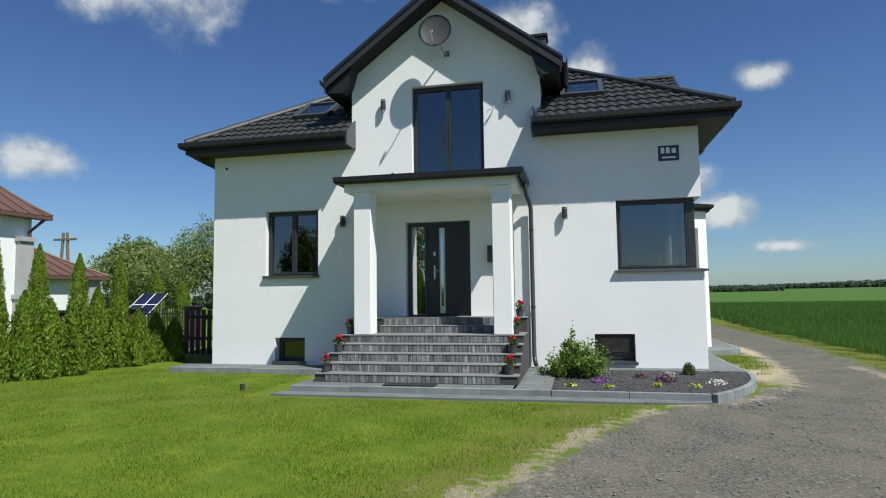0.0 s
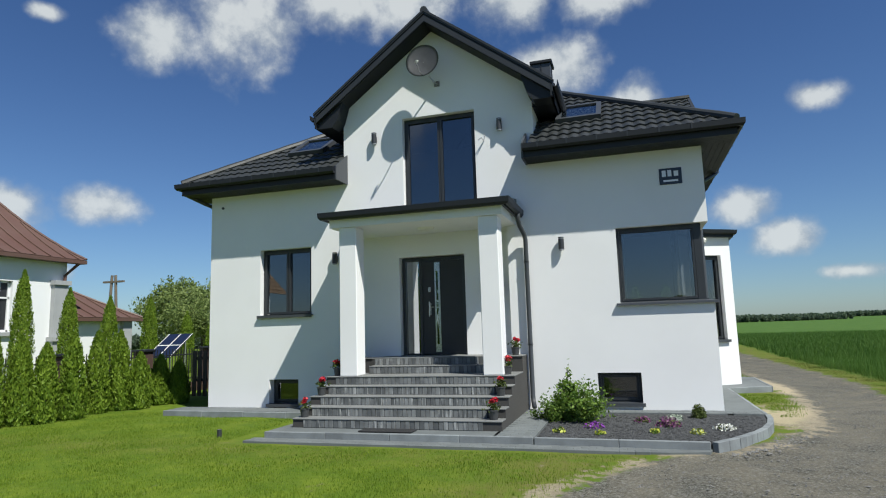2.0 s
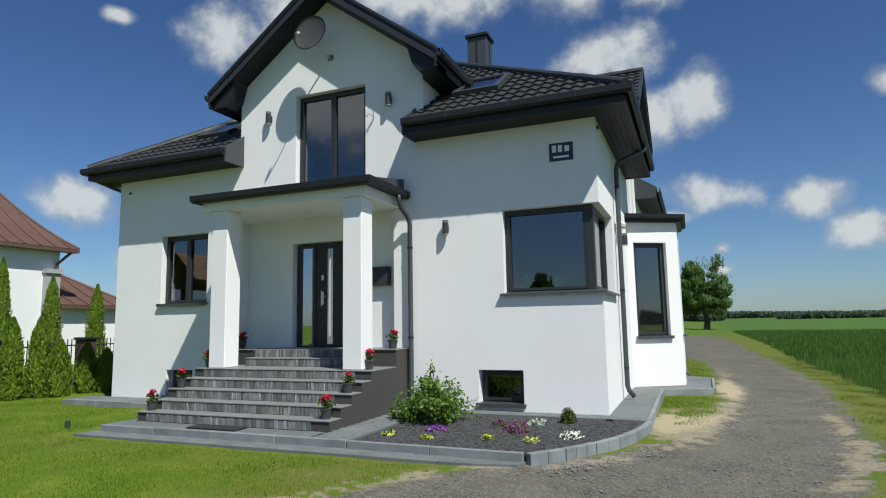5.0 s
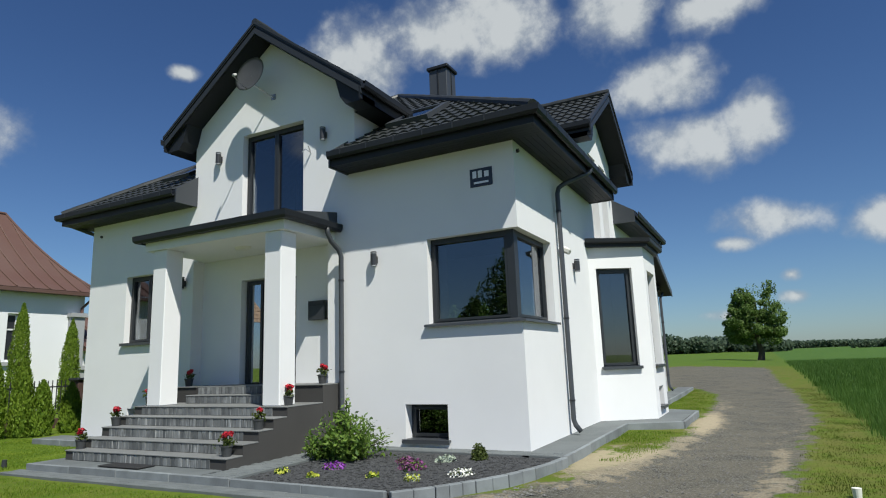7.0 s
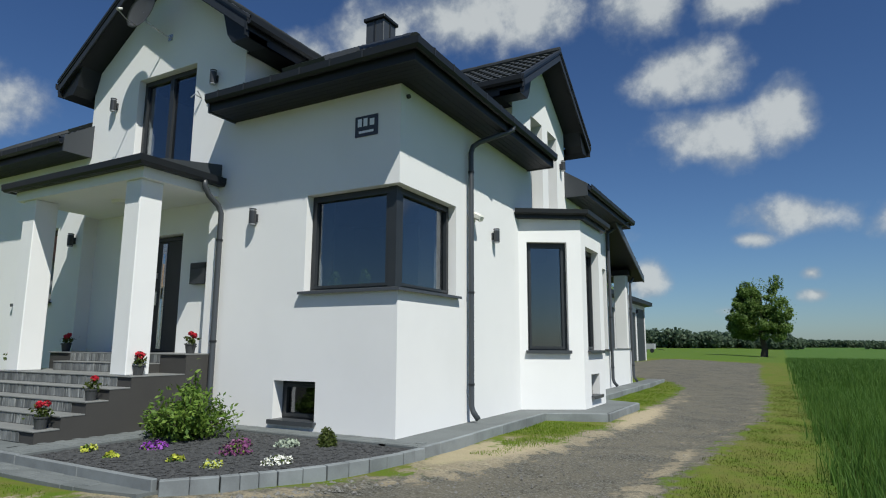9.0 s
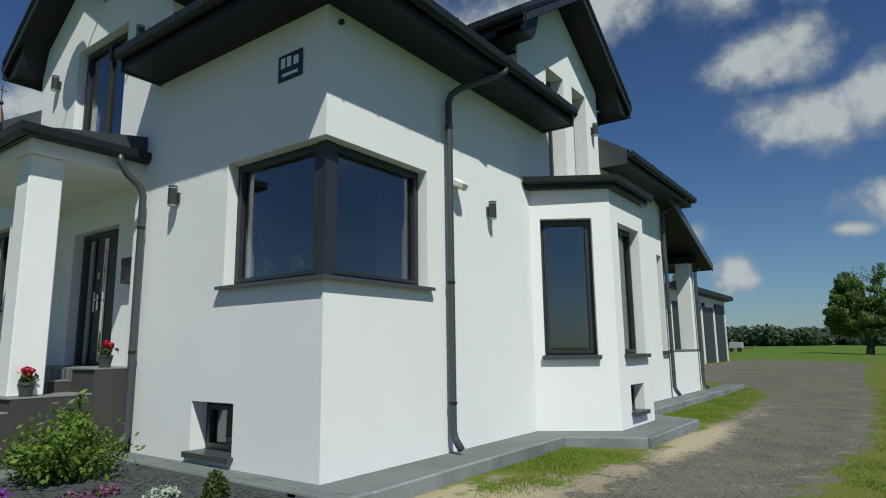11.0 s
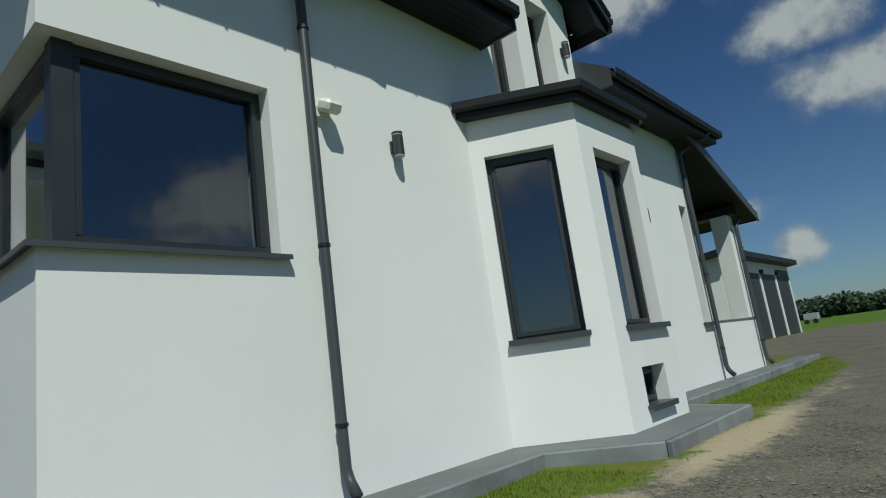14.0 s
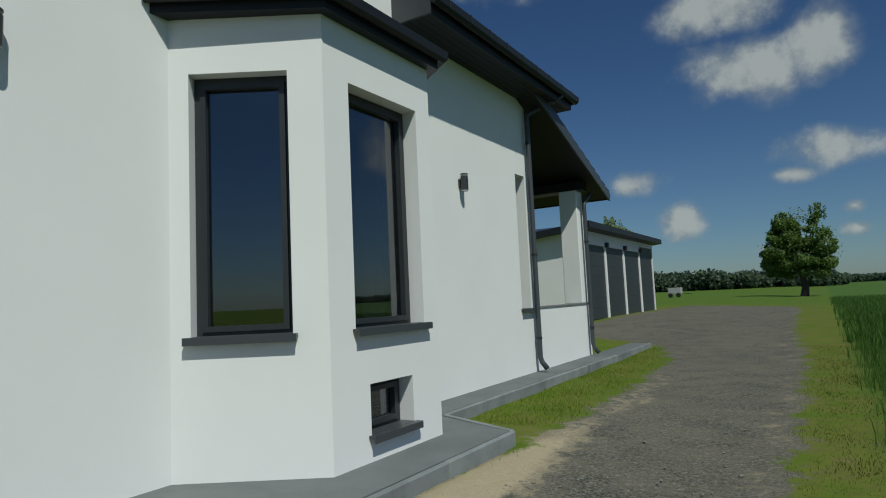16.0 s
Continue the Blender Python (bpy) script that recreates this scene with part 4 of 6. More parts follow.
DF.box(bm, -2.645, -2.60, -0.007, -0.003, LAND_Z + 0.22, 2.98)
part("glass_slit", bm, M_MIRROR, leaf)
bm = tube([DF.at(-2.79, 0.045, 2.02), DF.at(-2.79, 0.045, 2.33)], 0.012, 8)
DF.box(bm, -2.815, -2.765, -0.018, -0.004, 2.05, 2.30)
tube([DF.at(-2.79, 0.0, 2.21), DF.at(-2.79, 0.045, 2.21), DF.at(-2.68, 0.05, 2.21)], 0.010, 8, bm=bm)
part("door_handle", bm, M_STEEL, leaf, "steel lever handle on a long plate")
bm = bmesh.new()
DF.box(bm, -2.82, -2.77, -0.018, 0.004, 2.54, 2.64)
part("lock", bm, M_STEEL, leaf)
mat_ = mesh_object("doormat", boxes(((-2.85, 10.45, 0.175), (-1.95, 10.74, 0.19)), bevel=0.004), material("rubber_mat", (0.02, 0.02, 0.021), 0.8, vary=0.4, scale=20, fine=90, bump=0.6))
tagged(mat_, "black ribbed rubber doormat before the steps", "doormat")

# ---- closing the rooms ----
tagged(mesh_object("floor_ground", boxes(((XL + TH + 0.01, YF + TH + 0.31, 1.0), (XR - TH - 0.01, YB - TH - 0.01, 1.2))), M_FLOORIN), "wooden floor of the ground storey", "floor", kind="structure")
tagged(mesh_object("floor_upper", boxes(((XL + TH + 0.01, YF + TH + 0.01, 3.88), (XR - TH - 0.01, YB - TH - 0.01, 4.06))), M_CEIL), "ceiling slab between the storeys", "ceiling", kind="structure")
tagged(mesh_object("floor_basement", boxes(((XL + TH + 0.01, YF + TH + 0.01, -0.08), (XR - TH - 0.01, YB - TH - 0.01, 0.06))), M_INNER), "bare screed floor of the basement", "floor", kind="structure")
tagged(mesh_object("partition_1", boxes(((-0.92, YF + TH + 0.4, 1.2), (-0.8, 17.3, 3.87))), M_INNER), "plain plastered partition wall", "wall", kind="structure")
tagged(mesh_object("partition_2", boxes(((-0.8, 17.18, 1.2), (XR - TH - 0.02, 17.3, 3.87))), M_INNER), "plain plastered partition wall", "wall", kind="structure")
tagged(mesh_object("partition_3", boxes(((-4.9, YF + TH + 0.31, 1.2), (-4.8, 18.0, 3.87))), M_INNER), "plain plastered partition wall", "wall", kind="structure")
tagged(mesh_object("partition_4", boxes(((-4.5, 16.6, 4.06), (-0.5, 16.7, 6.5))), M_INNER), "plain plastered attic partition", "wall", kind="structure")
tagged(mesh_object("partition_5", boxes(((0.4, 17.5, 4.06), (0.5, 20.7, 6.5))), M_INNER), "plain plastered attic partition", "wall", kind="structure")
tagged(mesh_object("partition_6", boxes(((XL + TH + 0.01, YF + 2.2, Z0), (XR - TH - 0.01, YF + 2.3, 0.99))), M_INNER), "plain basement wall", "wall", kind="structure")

# ---- terrace behind the house ----
TY0, TY1, TX1 = YB, 27.70, 2.85
tw = mesh_object("terrace_wall", boxes(((TX1 - 0.25, TY0, Z0), (TX1, TY1, 1.26))), M_PLASTER)
tagged(tw, "low white plastered terrace wall", "wall", kind="structure")
part("coping", boxes(((TX1 - 0.27, TY0 + 0.002, 1.262), (TX1 + 0.02, TY1, 1.285))), M_TREAD, tw)
tagged(mesh_object("terrace_column", boxes(((2.45, 27.30, 1.287), (2.84, 27.68, 3.72)), bevel=0.01), M_PLASTER), "square white terrace column", "column", kind="structure")
tr = thing("terrace_roof", (0, 26.5, 4.2), "dark sloping roof over the terrace", "roof", kind="structure")
TE = (GX1 - 0.18)
bm = prism([(TE, 24.4, 5.0), (TE, 28.38, 3.62), (TE, 28.38, 3.74), (TE, 24.4, 5.16)], (-9.0, 0, 0))
part("boarding", bm, M_SOFFIT, tr)
part("barge_board", prism([(TE + 0.002, 24.4, 4.96), (TE + 0.002, 28.41, 3.56), (TE + 0.002, 28.41, 3.76), (TE + 0.002, 24.4, 5.20)], (0.03, 0, 0)), M_PIPE, tr)
bm = bmesh.new()
sl = Vector((0, -1, 0.352)).normalized()
tile_sheet(bm, (TE + 0.03, 28.43, 3.75), (-1, 0, 0), sl, 3.9, lambda s: 0.0, lambda s: 9.0)
part("tile_sheet", bm, M_TILE, tr)
part("gutter", sweep(GUT, [(TE, 28.43, 3.72), (TE - 9, 28.43, 3.72)], True), M_TRIM, tr)
part("beam", boxes(((TE - 8.9, 27.28, 3.722), (2.95, 27.70, 3.90))), M_SOFFIT, tr)


# ---- downpipes ----
def downpipe(label, path, brackets):
    root = thing("downpipe", path[-1], label, "downpipe", "downpipes")
    part("pipe", tube(path, 0.045, 12), M_PIPE, root, smooth=True)
    for p in brackets:
        part("bracket", tube([Vector(p) - Vector((0, 0, 0.015)), Vector(p) + Vector((0, 0, 0.015))], 0.053, 12), M_TRIM, root)
    return root


XP = XR + 0.09
downpipe("anthracite downpipe on the side wall with an outlet elbow", [(3.46, 16.00, 5.17), (3.45, 15.98, 5.05), (3.38, 15.88, 4.98), (3.05, 15.48, 4.74), (XP + 0.02, 15.42, 4.66), (XP, 15.38, 4.54), (XP, 15.38, 0.42), (XP + 0.03, 15.38, 0.33), (XP + 0.12, 15.37, 0.22)], [(XP, 15.38, 4.2), (XP, 15.38, 2.2), (XP, 15.38, 0.75)])
downpipe("anthracite downpipe at the rear corner", [(3.46, 25.2, 5.16), (3.40, 25.12, 5.05), (3.1, 24.85, 4.86), (XP, 24.68, 4.72), (XP, 24.66, 4.6), (XP, 24.66, 0.42), (XP + 0.03, 24.66, 0.33), (XP + 0.12, 24.66, 0.22)], [(XP, 24.66, 4.2), (XP, 24.66, 2.2), (XP, 24.66, 0.75)])
downpipe("anthracite downpipe beside the terrace column", [(3.0, 27.75, 3.66), (2.98, 27.65, 3.58), (XP, 27.52, 3.46), (XP, 27.5, 3.36), (XP, 27.5, 0.42), (XP + 0.03, 27.5, 0.33), (XP + 0.12, 27.5, 0.22)], [(XP, 27.5, 2.6), (XP, 27.5, 0.75)])
downpipe("anthracite porch downpipe with curved head", [(-0.585, 12.95, 3.95), (-0.585, 12.97, 3.84), (-0.57, 13.05, 3.70), (-0.52, 13.2, 3.56), (-0.50, 13.25, 3.44), (-0.50, 13.25, 0.42), (-0.49, 13.22, 0.33), (-0.46, 13.14, 0.22)], [(-0.50, 13.25, 3.0), (-0.50, 13.25, 1.4)])
downpipe("anthracite downpipe at the west corner", [(-8.42, 13.0, 5.16), (-8.42, 13.05, 5.05), (-8.25, 13.4, 4.92), (-8.05, 13.7, 4.80), (-8.03, 13.75, 4.7), (-8.03, 13.75, 0.22)], [(-8.03, 13.75, 4.0), (-8.03, 13.75, 1.0)])


# ---- paving, kerbs, bed ----
PZ = 0.17


def paving():
    root = thing("pavement", (0, 11, 0.0), "grey concrete block paving round the house", "pavement", kind="structure")
    base = [((-4.68, 10.05, -0.2), (1.0, 10.40, 0.062)), ((-4.46, 10.40, -0.2), (-0.62, 10.80, PZ - 0.004)), ((-0.66, 10.40, -0.2), (-0.05, YF, PZ - 0.004)), ((-0.05, 12.98, -0.2), (XR + 0.10, YF, PZ - 0.004)), ((XR, 12.98, -0.2), (3.42, 17.35, PZ - 0.006)), ((-4.46, 10.80, -0.2), (SX0, YF, PZ - 0.006)), ((-8.6, 12.75, -0.2), (-4.46, YF, PZ - 0.02)), ((XR, 20.66, -0.2), (3.35, 30.6, PZ - 0.006))]
    bm = bmesh.new()
    for a, b in base:
        box(bm, a, b)
    part("slab", bm, M_PAVE, root)
    part("slab", prism([(XR, 17.35, -0.2), (3.42, 17.35, -0.2), (4.42, 17.85, -0.2), (4.46, 20.25, -0.2), (3.35, 20.72, -0.2), (XR, 20.66, -0.2)], (0, 0, 0.2 + PZ - 0.008)), M_PAVE, root)
    part("slab", prism([(1.0, 10.05, -0.2), (1.75, 10.08, -0.2), (2.25, 10.18, -0.2), (2.3, 10.36, -0.2), (1.0, 10.40, -0.2)], (0, 0, 0.262)), M_PAVE, root)
    return root


pave = paving()


def row_of_blocks(root, name, mat, path, length, width, z0, z1, bevel=0.008, jitter=0.004):
    """Kerb stones or edging blocks laid end to end along a line, outward to the right."""
    pts = [Vector((*p, 0)) for p in path]
    for a, b in zip(pts, pts[1:]):
        d = b - a
        n = max(1, round(d.length / length))
        u = d.normalized()
        for i in range(n):
            o = a + d * (i / n)
            m = Matrix(((u.x, u.y, 0, o.x), (u.y, -u.x, 0, o.y), (0, 0, 1, 0), (0, 0, 0, 1)))
            dz = random.uniform(-jitter, jitter)
            part(name, boxes(((0.0022, 0, z0), (d.length / n - 0.0022, width, z1 + dz)), m=m, bevel=bevel), mat, root)


arc = [(2.30, 10.36), (2.62, 10.75), (2.90, 11.18), (3.12, 11.62), (3.28, 12.10), (3.38, 12.6), (3.42, 13.0)]
kerb = thing("kerb", (1.2, 10.4, 0), "pale grey concrete kerb round the flower bed", "kerb", kind="structure")
row_of_blocks(kerb, "kerb_stone", M_KERB, [(-0.05, 10.40), (2.28, 10.36)], 0.98, 0.06, -0.1, 0.165)
row_of_blocks(kerb, "kerb_stone", M_KERB, arc, 0.205, 0.09, -0.1, 0.162, bevel=0.006)
row_of_blocks(kerb, "kerb_stone", M_KERB, [(-4.48, 10.40), (-0.06, 10.40)], 1.0, 0.06, -0.1, PZ)
row_of_blocks(kerb, "kerb_stone", M_KERB, [arc[-1], (3.42, 13.4), (3.42, 17.33), (4.44, 17.83), (4.47, 20.26), (3.37, 20.75), (3.35, 30.6)], 1.0, 0.06, -0.15, PZ - 0.004)
row_of_blocks(kerb, "kerb_stone", M_KERB, [(-8.6, 12.74), (-4.50, 12.74)], 1.0, 0.06, -0.1, PZ - 0.02)

bed = prism([(-0.04, 10.42, 0.0), (2.29, 10.38, 0.0), *[(x - 0.01, y, 0.0) for x, y in arc[1:]], (3.36, 12.97, 0.0), (-0.04, 12.97, 0.0)], (0, 0, 0.14))
tagged(mesh_object("bed_soil", bed, M_MULCH), "flower bed of dark slate chips inside the kerb", "flower bed", kind="structure")


def scatter_mesh(name, mat, pts, make, label, category):
    """Many small loose pieces joined into one mesh. make(rng) gives the corners and faces of a piece."""
    V, F = [], []
    rng = np.random.default_rng(5)
    for p in pts:
        vs, fs = make(rng)
        k = len(V)
        V += (vs + np.asarray(p)).tolist()
        F += [[i + k for i in f] for f in fs]
    me = bpy.data.meshes.new(name)
    me.from_pydata(V, [], F)
    me.materials.append(mat)
    return tagged(new(name, me), label, category, kind="stuff")


OCT = [(0, 2, 4), (2, 1, 4), (1, 3, 4), (3, 0, 4), (2, 0, 5), (1, 2, 5), (3, 1, 5), (0, 3, 5)]


def stone(rng, lo=0.008, hi=0.03, flat=0.6):
    r = rng.uniform(lo, hi)
    v = np.array([(-1, 0, 0), (1, 0, 0), (0, -1, 0), (0, 1, 0), (0, 0, flat), (0, 0, -flat)]) * r * rng.uniform(0.7, 1.3, (6, 1))
    a = rng.uniform(0, 6.28)
    c, s = math.cos(a), math.sin(a)
    v = v @ np.array([(c, -s, 0), (s, c, 0), (0, 0, 1)])
    return v, OCT


rng = np.random.default_rng(11)
bx, by = rng.uniform(0, 3.3, 5200), rng.uniform(10.45, 12.95, 5200)
ok = (bx < np.interp(by, [p[1] for p in arc], [p[0] for p in arc]) - 0.05) & (bx > 0)
scatter_mesh("slate_chips", M_MULCH, np.stack([bx, by, np.full_like(bx, 0.145)], 1)[ok], lambda r: stone(r, 0.015, 0.045, 0.3), "dark slate chips covering the bed", "slate chips")
NST = 120000
gx, gy = rng.uniform(-3, 7.5, NST), 2.0 + 26 * rng.random(NST) ** 1.2
keep = (road_in(gx, gy) > 0.0) & (rng.random(NST) < np.clip(1.25 - np.hypot(gx - 4.5, gy - 11) / 14, 0.08, 1))
M_PEBBLE = material("gravel_stone", (0.195, 0.19, 0.178), 0.9, vary=0.5, scale=30, fine=90, second=(0.10, 0.10, 0.098))
scatter_mesh("gravel", M_PEBBLE, np.stack([gx, gy, land(gx, gy) - 0.022], 1)[keep], lambda r: stone(r, 0.003, 0.008 + 0.016 * r.random() ** 6, 0.6), "loose grey gravel on the drive", "gravel")


# coarse rubble along the kerb
rx, ry = [], []
for k in range(520):
    s = rng.random() * (len(arc) - 1)
    i = int(s)
    f = s - i
    off = 0.12 + abs(rng.normal(0, 0.22))
    rx.append(arc[i][0] * (1 - f) + arc[i + 1][0] * f + off * 0.85)
    ry.append(arc[i][1] * (1 - f) + arc[i + 1][1] * f - off * 0.5)
rx, ry = np.array(rx), np.array(ry)
scatter_mesh("rubble", M_PEBBLE, np.stack([rx, ry, land(rx, ry) - 0.02], 1), lambda r: stone(r, 0.008, 0.018 + 0.03 * r.random() ** 3, 0.7), "coarse grey rubble beside the kerb", "rubble")


# ---- grass and crop ----
def blades(name, mat, x, y, z, height, width, label, category, lean=0.45):
    """Thin bent blades, two triangles each, as one mesh."""
    n = len(x)
    rng = np.random.default_rng(3)
    a = rng.uniform(0, 2 * np.pi, n)
    b = a + rng.uniform(0.6, 2.5, n)
    h = height * rng.uniform(0.55, 1.25, n)
    l = h * lean * rng.uniform(0.1, 1.2, n)
    w = width * rng.uniform(0.7, 1.3, n)
    base = np.stack([x, y, z], 1)
    side = np.stack([np.cos(a), np.sin(a), 0 * a], 1) * w[:, None]
    way = np.stack([np.cos(b), np.sin(b), 0 * b], 1)
    mid = base + way * (l * 0.35)[:, None] + np.stack([0 * h, 0 * h, h * 0.6], 1)
    tip = base + way * l[:, None] + np.stack([0 * h, 0 * h, h], 1)
    V = np.stack([base - side, base + side, mid + side * 0.6, mid - side * 0.6, tip], 1).reshape(-1, 3)
    k = (np.arange(n) * 5)[:, None]
    loops = np.concatenate([k + [0, 1, 2, 3], k + [3, 2, 4]], 1).ravel()
    me = bpy.data.meshes.new(name)
    me.vertices.add(len(V))
    me.vertices.foreach_set("co", V.ravel().astype(np.float32))
    me.loops.add(len(loops))
    me.loops.foreach_set("vertex_index", loops.astype(np.int32))
    starts = (np.arange(n) * 7)[:, None] + [0, 4]
    me.polygons.add(2 * n)
    me.polygons.foreach_set("loop_start", starts.ravel().astype(np.int32))
    me.update(calc_edges=True)
    me.validate()
    me.materials.append(mat)
    return tagged(new(name, me), label, category, kind="stuff")


def lawn():
    rng = np.random.default_rng(21)
    n = 335000
    x, y = rng.uniform(-11.6, 3.0, n), rng.uniform(2.6, 13.2, n)
    bare = 0.5 + 0.5 * np.sin(x * 2.1 + np.sin(y * 1.7) * 1.3) * np.sin(y * 2.6 + x)
    keep = (road_in(x, y) < rng.uniform(-1.1, 0.1, n) * (0.35 + 0.65 * bare)) & ~((y > 9.9) & (x > -5.1)) & ~((y > 12.7) & (x > -8.65)) & (x < 2)
    keep &= (rng.random(n) < np.clip(1.15 - (y - 3) / 16, 0.4, 1))
    x, y = x[keep], y[keep]
    blades("grass", M_BLADE, x, y, land(x, y) - 0.005, 0.032, 0.0034, "short bright green lawn grass", "grass")
    n = 230000
    x, y = rng.uniform(3.3, 8.4, n), rng.uniform(5.0, 31, n)
    ri = road_in(x, y)
    strip = ((x < 5.2) & (y > 13.6)) | (x > 5.2)
    keep = (ri < rng.uniform(-0.3, 0.12, n)) & strip & ~((x < 3.5) & (y < 17.3)) & ~((y > 17.2) & (y < 21.1) & (x < 4.6)) & ~((x < 3.45) & (y > 17)) & (rng.random(n) < np.clip(1.2 - (y - 8) / 30, 0.3, 1))
    keep &= ~((x > 4.45) & (x < 5.2) & (y > 17.2) & (y < 20.7) & (rng.random(n) < 0.88))
    keep &= ~((x < 3.86 + 0.12 * np.sin(y * 5)) & (y < 15.3)) & ~((x < 4.3) & (y < 13.6))
    patchy = 0.5 + 0.5 * np.sin(x * 3.3 + 1.9 * np.sin(y * 1.3)) * np.sin(y * 2.2 + 1.3 * np.sin(x * 2.7))
    keep &= (rng.random(n) < 0.25 + 0.85 * patchy) | (x < 5.2)
    tall = np.where(x > 7.75, 2.0, 1.0) * np.where(x < 5.2, 1.25, 1.0)
    tall = tall[keep]
    x, y = x[keep], y[keep]
    house = x < 5.2
    for name, mat, pick, hh, label in (("verge_grass", M_VERGE, ~house, 0.026, "patchy verge grass beside the drive"), ("strip_grass", M_BLADE, house, 0.030, "narrow strip of green grass along the pavement")):
        blades(name, mat, x[pick], y[pick], land(x[pick], y[pick]) - 0.005, hh * tall[pick], 0.0032 * np.sqrt(tall[pick]), label, "grass")
    n = 215000
    d = rng.random(n) ** 1.7
    y = 4 + d * 66
    x = 7.3 + rng.random(n) ** 1.25 * (4 + d * 40)
    keep = crop_in(x, y) > rng.uniform(-0.15, 0.1, n)
    x, y = x[keep], y[keep]
    x = np.round(x / 0.125) * 0.125 + rng.normal(0, 0.022, len(x))
    grow = 1 + 1.6 * (y > 30)
    blades("young_cereal", M_CROP, x, y, land(x, y) - 0.01, 0.27, 0.0055 * grow, "dense green young cereal crop", "crop", lean=0.4)


lawn()


# ---- plants ----
def leaf_quads(pts, nrm, size, rng, aspect=0.55):
    """Small leaf quads at points, roughly facing given ways."""
    n = len(pts)
    t = rng.normal(size=(n, 3))
    nn = nrm + rng.normal(size=(n, 3)) * 0.7
    nn /= np.linalg.norm(nn, axis=1)[:, None]
    u = np.cross(nn, t)
    u /= np.linalg.norm(u, axis=1)[:, None] + 1e-9
    v = np.cross(nn, u)
    s = size * rng.uniform(0.6, 1.35, n)[:, None]
    V = np.stack([pts - u * s, pts + v * s * aspect, pts + u * s, pts - v * s * aspect], 1).reshape(-1, 3)
    F = np.arange(4 * n).reshape(-1, 4)
    return V, F


def quads_mesh(name, V, F, mat):
    me = bpy.data.meshes.new(name)
    me.from_pydata(V.tolist(), [], F.tolist())
    me.materials.append(mat)
    return me


def child(name, me, root, label=""):
    ob = new(name, me)
    ob.parent = root
    ob.matrix_parent_inverse = root.matrix_world.inverted()
    return tagged(ob, label)


def thuja_mesh(seed, height, radius, n):
    rng = np.random.default_rng(seed)
    h = rng.random(n) ** 1.25
    a = rng.uniform(0, 2 * np.pi, n)
    lobes = 1 + 0.16 * np.sin(a * 5 + seed + h * 9) + 0.10 * np.sin(a * 9 - h * 23)
    prof = np.interp(h, [0, 0.06, 0.3, 0.6, 0.85, 1.0], [0.85, 1.0, 0.98, 0.82, 0.50, 0.04])
    r = radius * prof * lobes * np.sqrt(rng.uniform(0.55, 1.05, n))
    p = np.stack([np.cos(a) * r, np.sin(a) * r, 0.03 + h * height], 1)
    nr = np.stack([np.cos(a), np.sin(a), 0.25 + 0 * a], 1)
    t = np.stack([0.25 * np.cos(a), 0.25 * np.sin(a), 1 + 0 * a], 1) + rng.normal(size=(n, 3)) * 0.35
    u = t / np.linalg.norm(t, axis=1)[:, None]
    v = np.cross(u, nr + rng.normal(size=(n, 3)) * 0.5)
    v /= np.linalg.norm(v, axis=1)[:, None]
    s = (0.058 * rng.uniform(0.6, 1.3, n))[:, None]
    V = np.stack([p - u * s * 0.6, p + v * s * 0.32, p + u * s, p - v * s * 0.32], 1).reshape(-1, 3)
    return V, np.arange(4 * n).reshape(-1, 4)


def thuja(x, y, height, radius, seed, label):
    root = thing("thuja", (x, y, float(land(x, y))), label, "tree", "thuja hedge row")
    V, F = thuja_mesh(seed, height, radius, int(2800 + 5400 * height * radius / 0.7))
    me = quads_mesh("foliage", V + np.array([x, y, float(land(x, y))]), F, M_THUJA)
    child("foliage", me, root)
    part("trunk", tube([(x, y, float(land(x, y)) - 0.05), (x, y, float(land(x, y)) + height * 0.8)], [0.05, 0.015], 7), M_BARK, root)


tall = [(-19.6, 16.13, 5.10), (-20.0, 18.27, 4.33), (-20.2, 20.4, 3.80), (-20.4, 22.59, 3.56), (-20.4, 24.93, 3.63), (-19.5, 26.38, 2.92), (-18.5, 26.96, 2.5)]
for i, (x, y, h) in enumerate(tall):
    thuja(x, y, h, 0.37, 30 + i, "tall slim green thuja behind the iron fence")
short = [(-11.54, 9.73, 2.05), (-11.37, 10.17, 2.0), (-11.08, 10.65, 2.0), (-10.9, 11.15, 1.8), (-10.61, 11.49, 1.63), (-10.46, 12.02, 1.85), (-10.68, 12.87, 1.87), (-10.63, 13.49, 1.87), (-10.31, 13.8, 1.33), (-10.43, 14.61, 1.23), (-10.13, 14.95, 1.07)]
for i, (x, y, h) in enumerate(short):
    thuja(x, y, h, 0.25, 60 + i, "short bushy green thuja at the edge of the lawn")
for i in range(5):
    thuja(-11.0 + i * 1.05, -8.0, 3.0 + 0.2 * (i % 3), 0.55, 100 + i, "thuja in the hedge along the road")


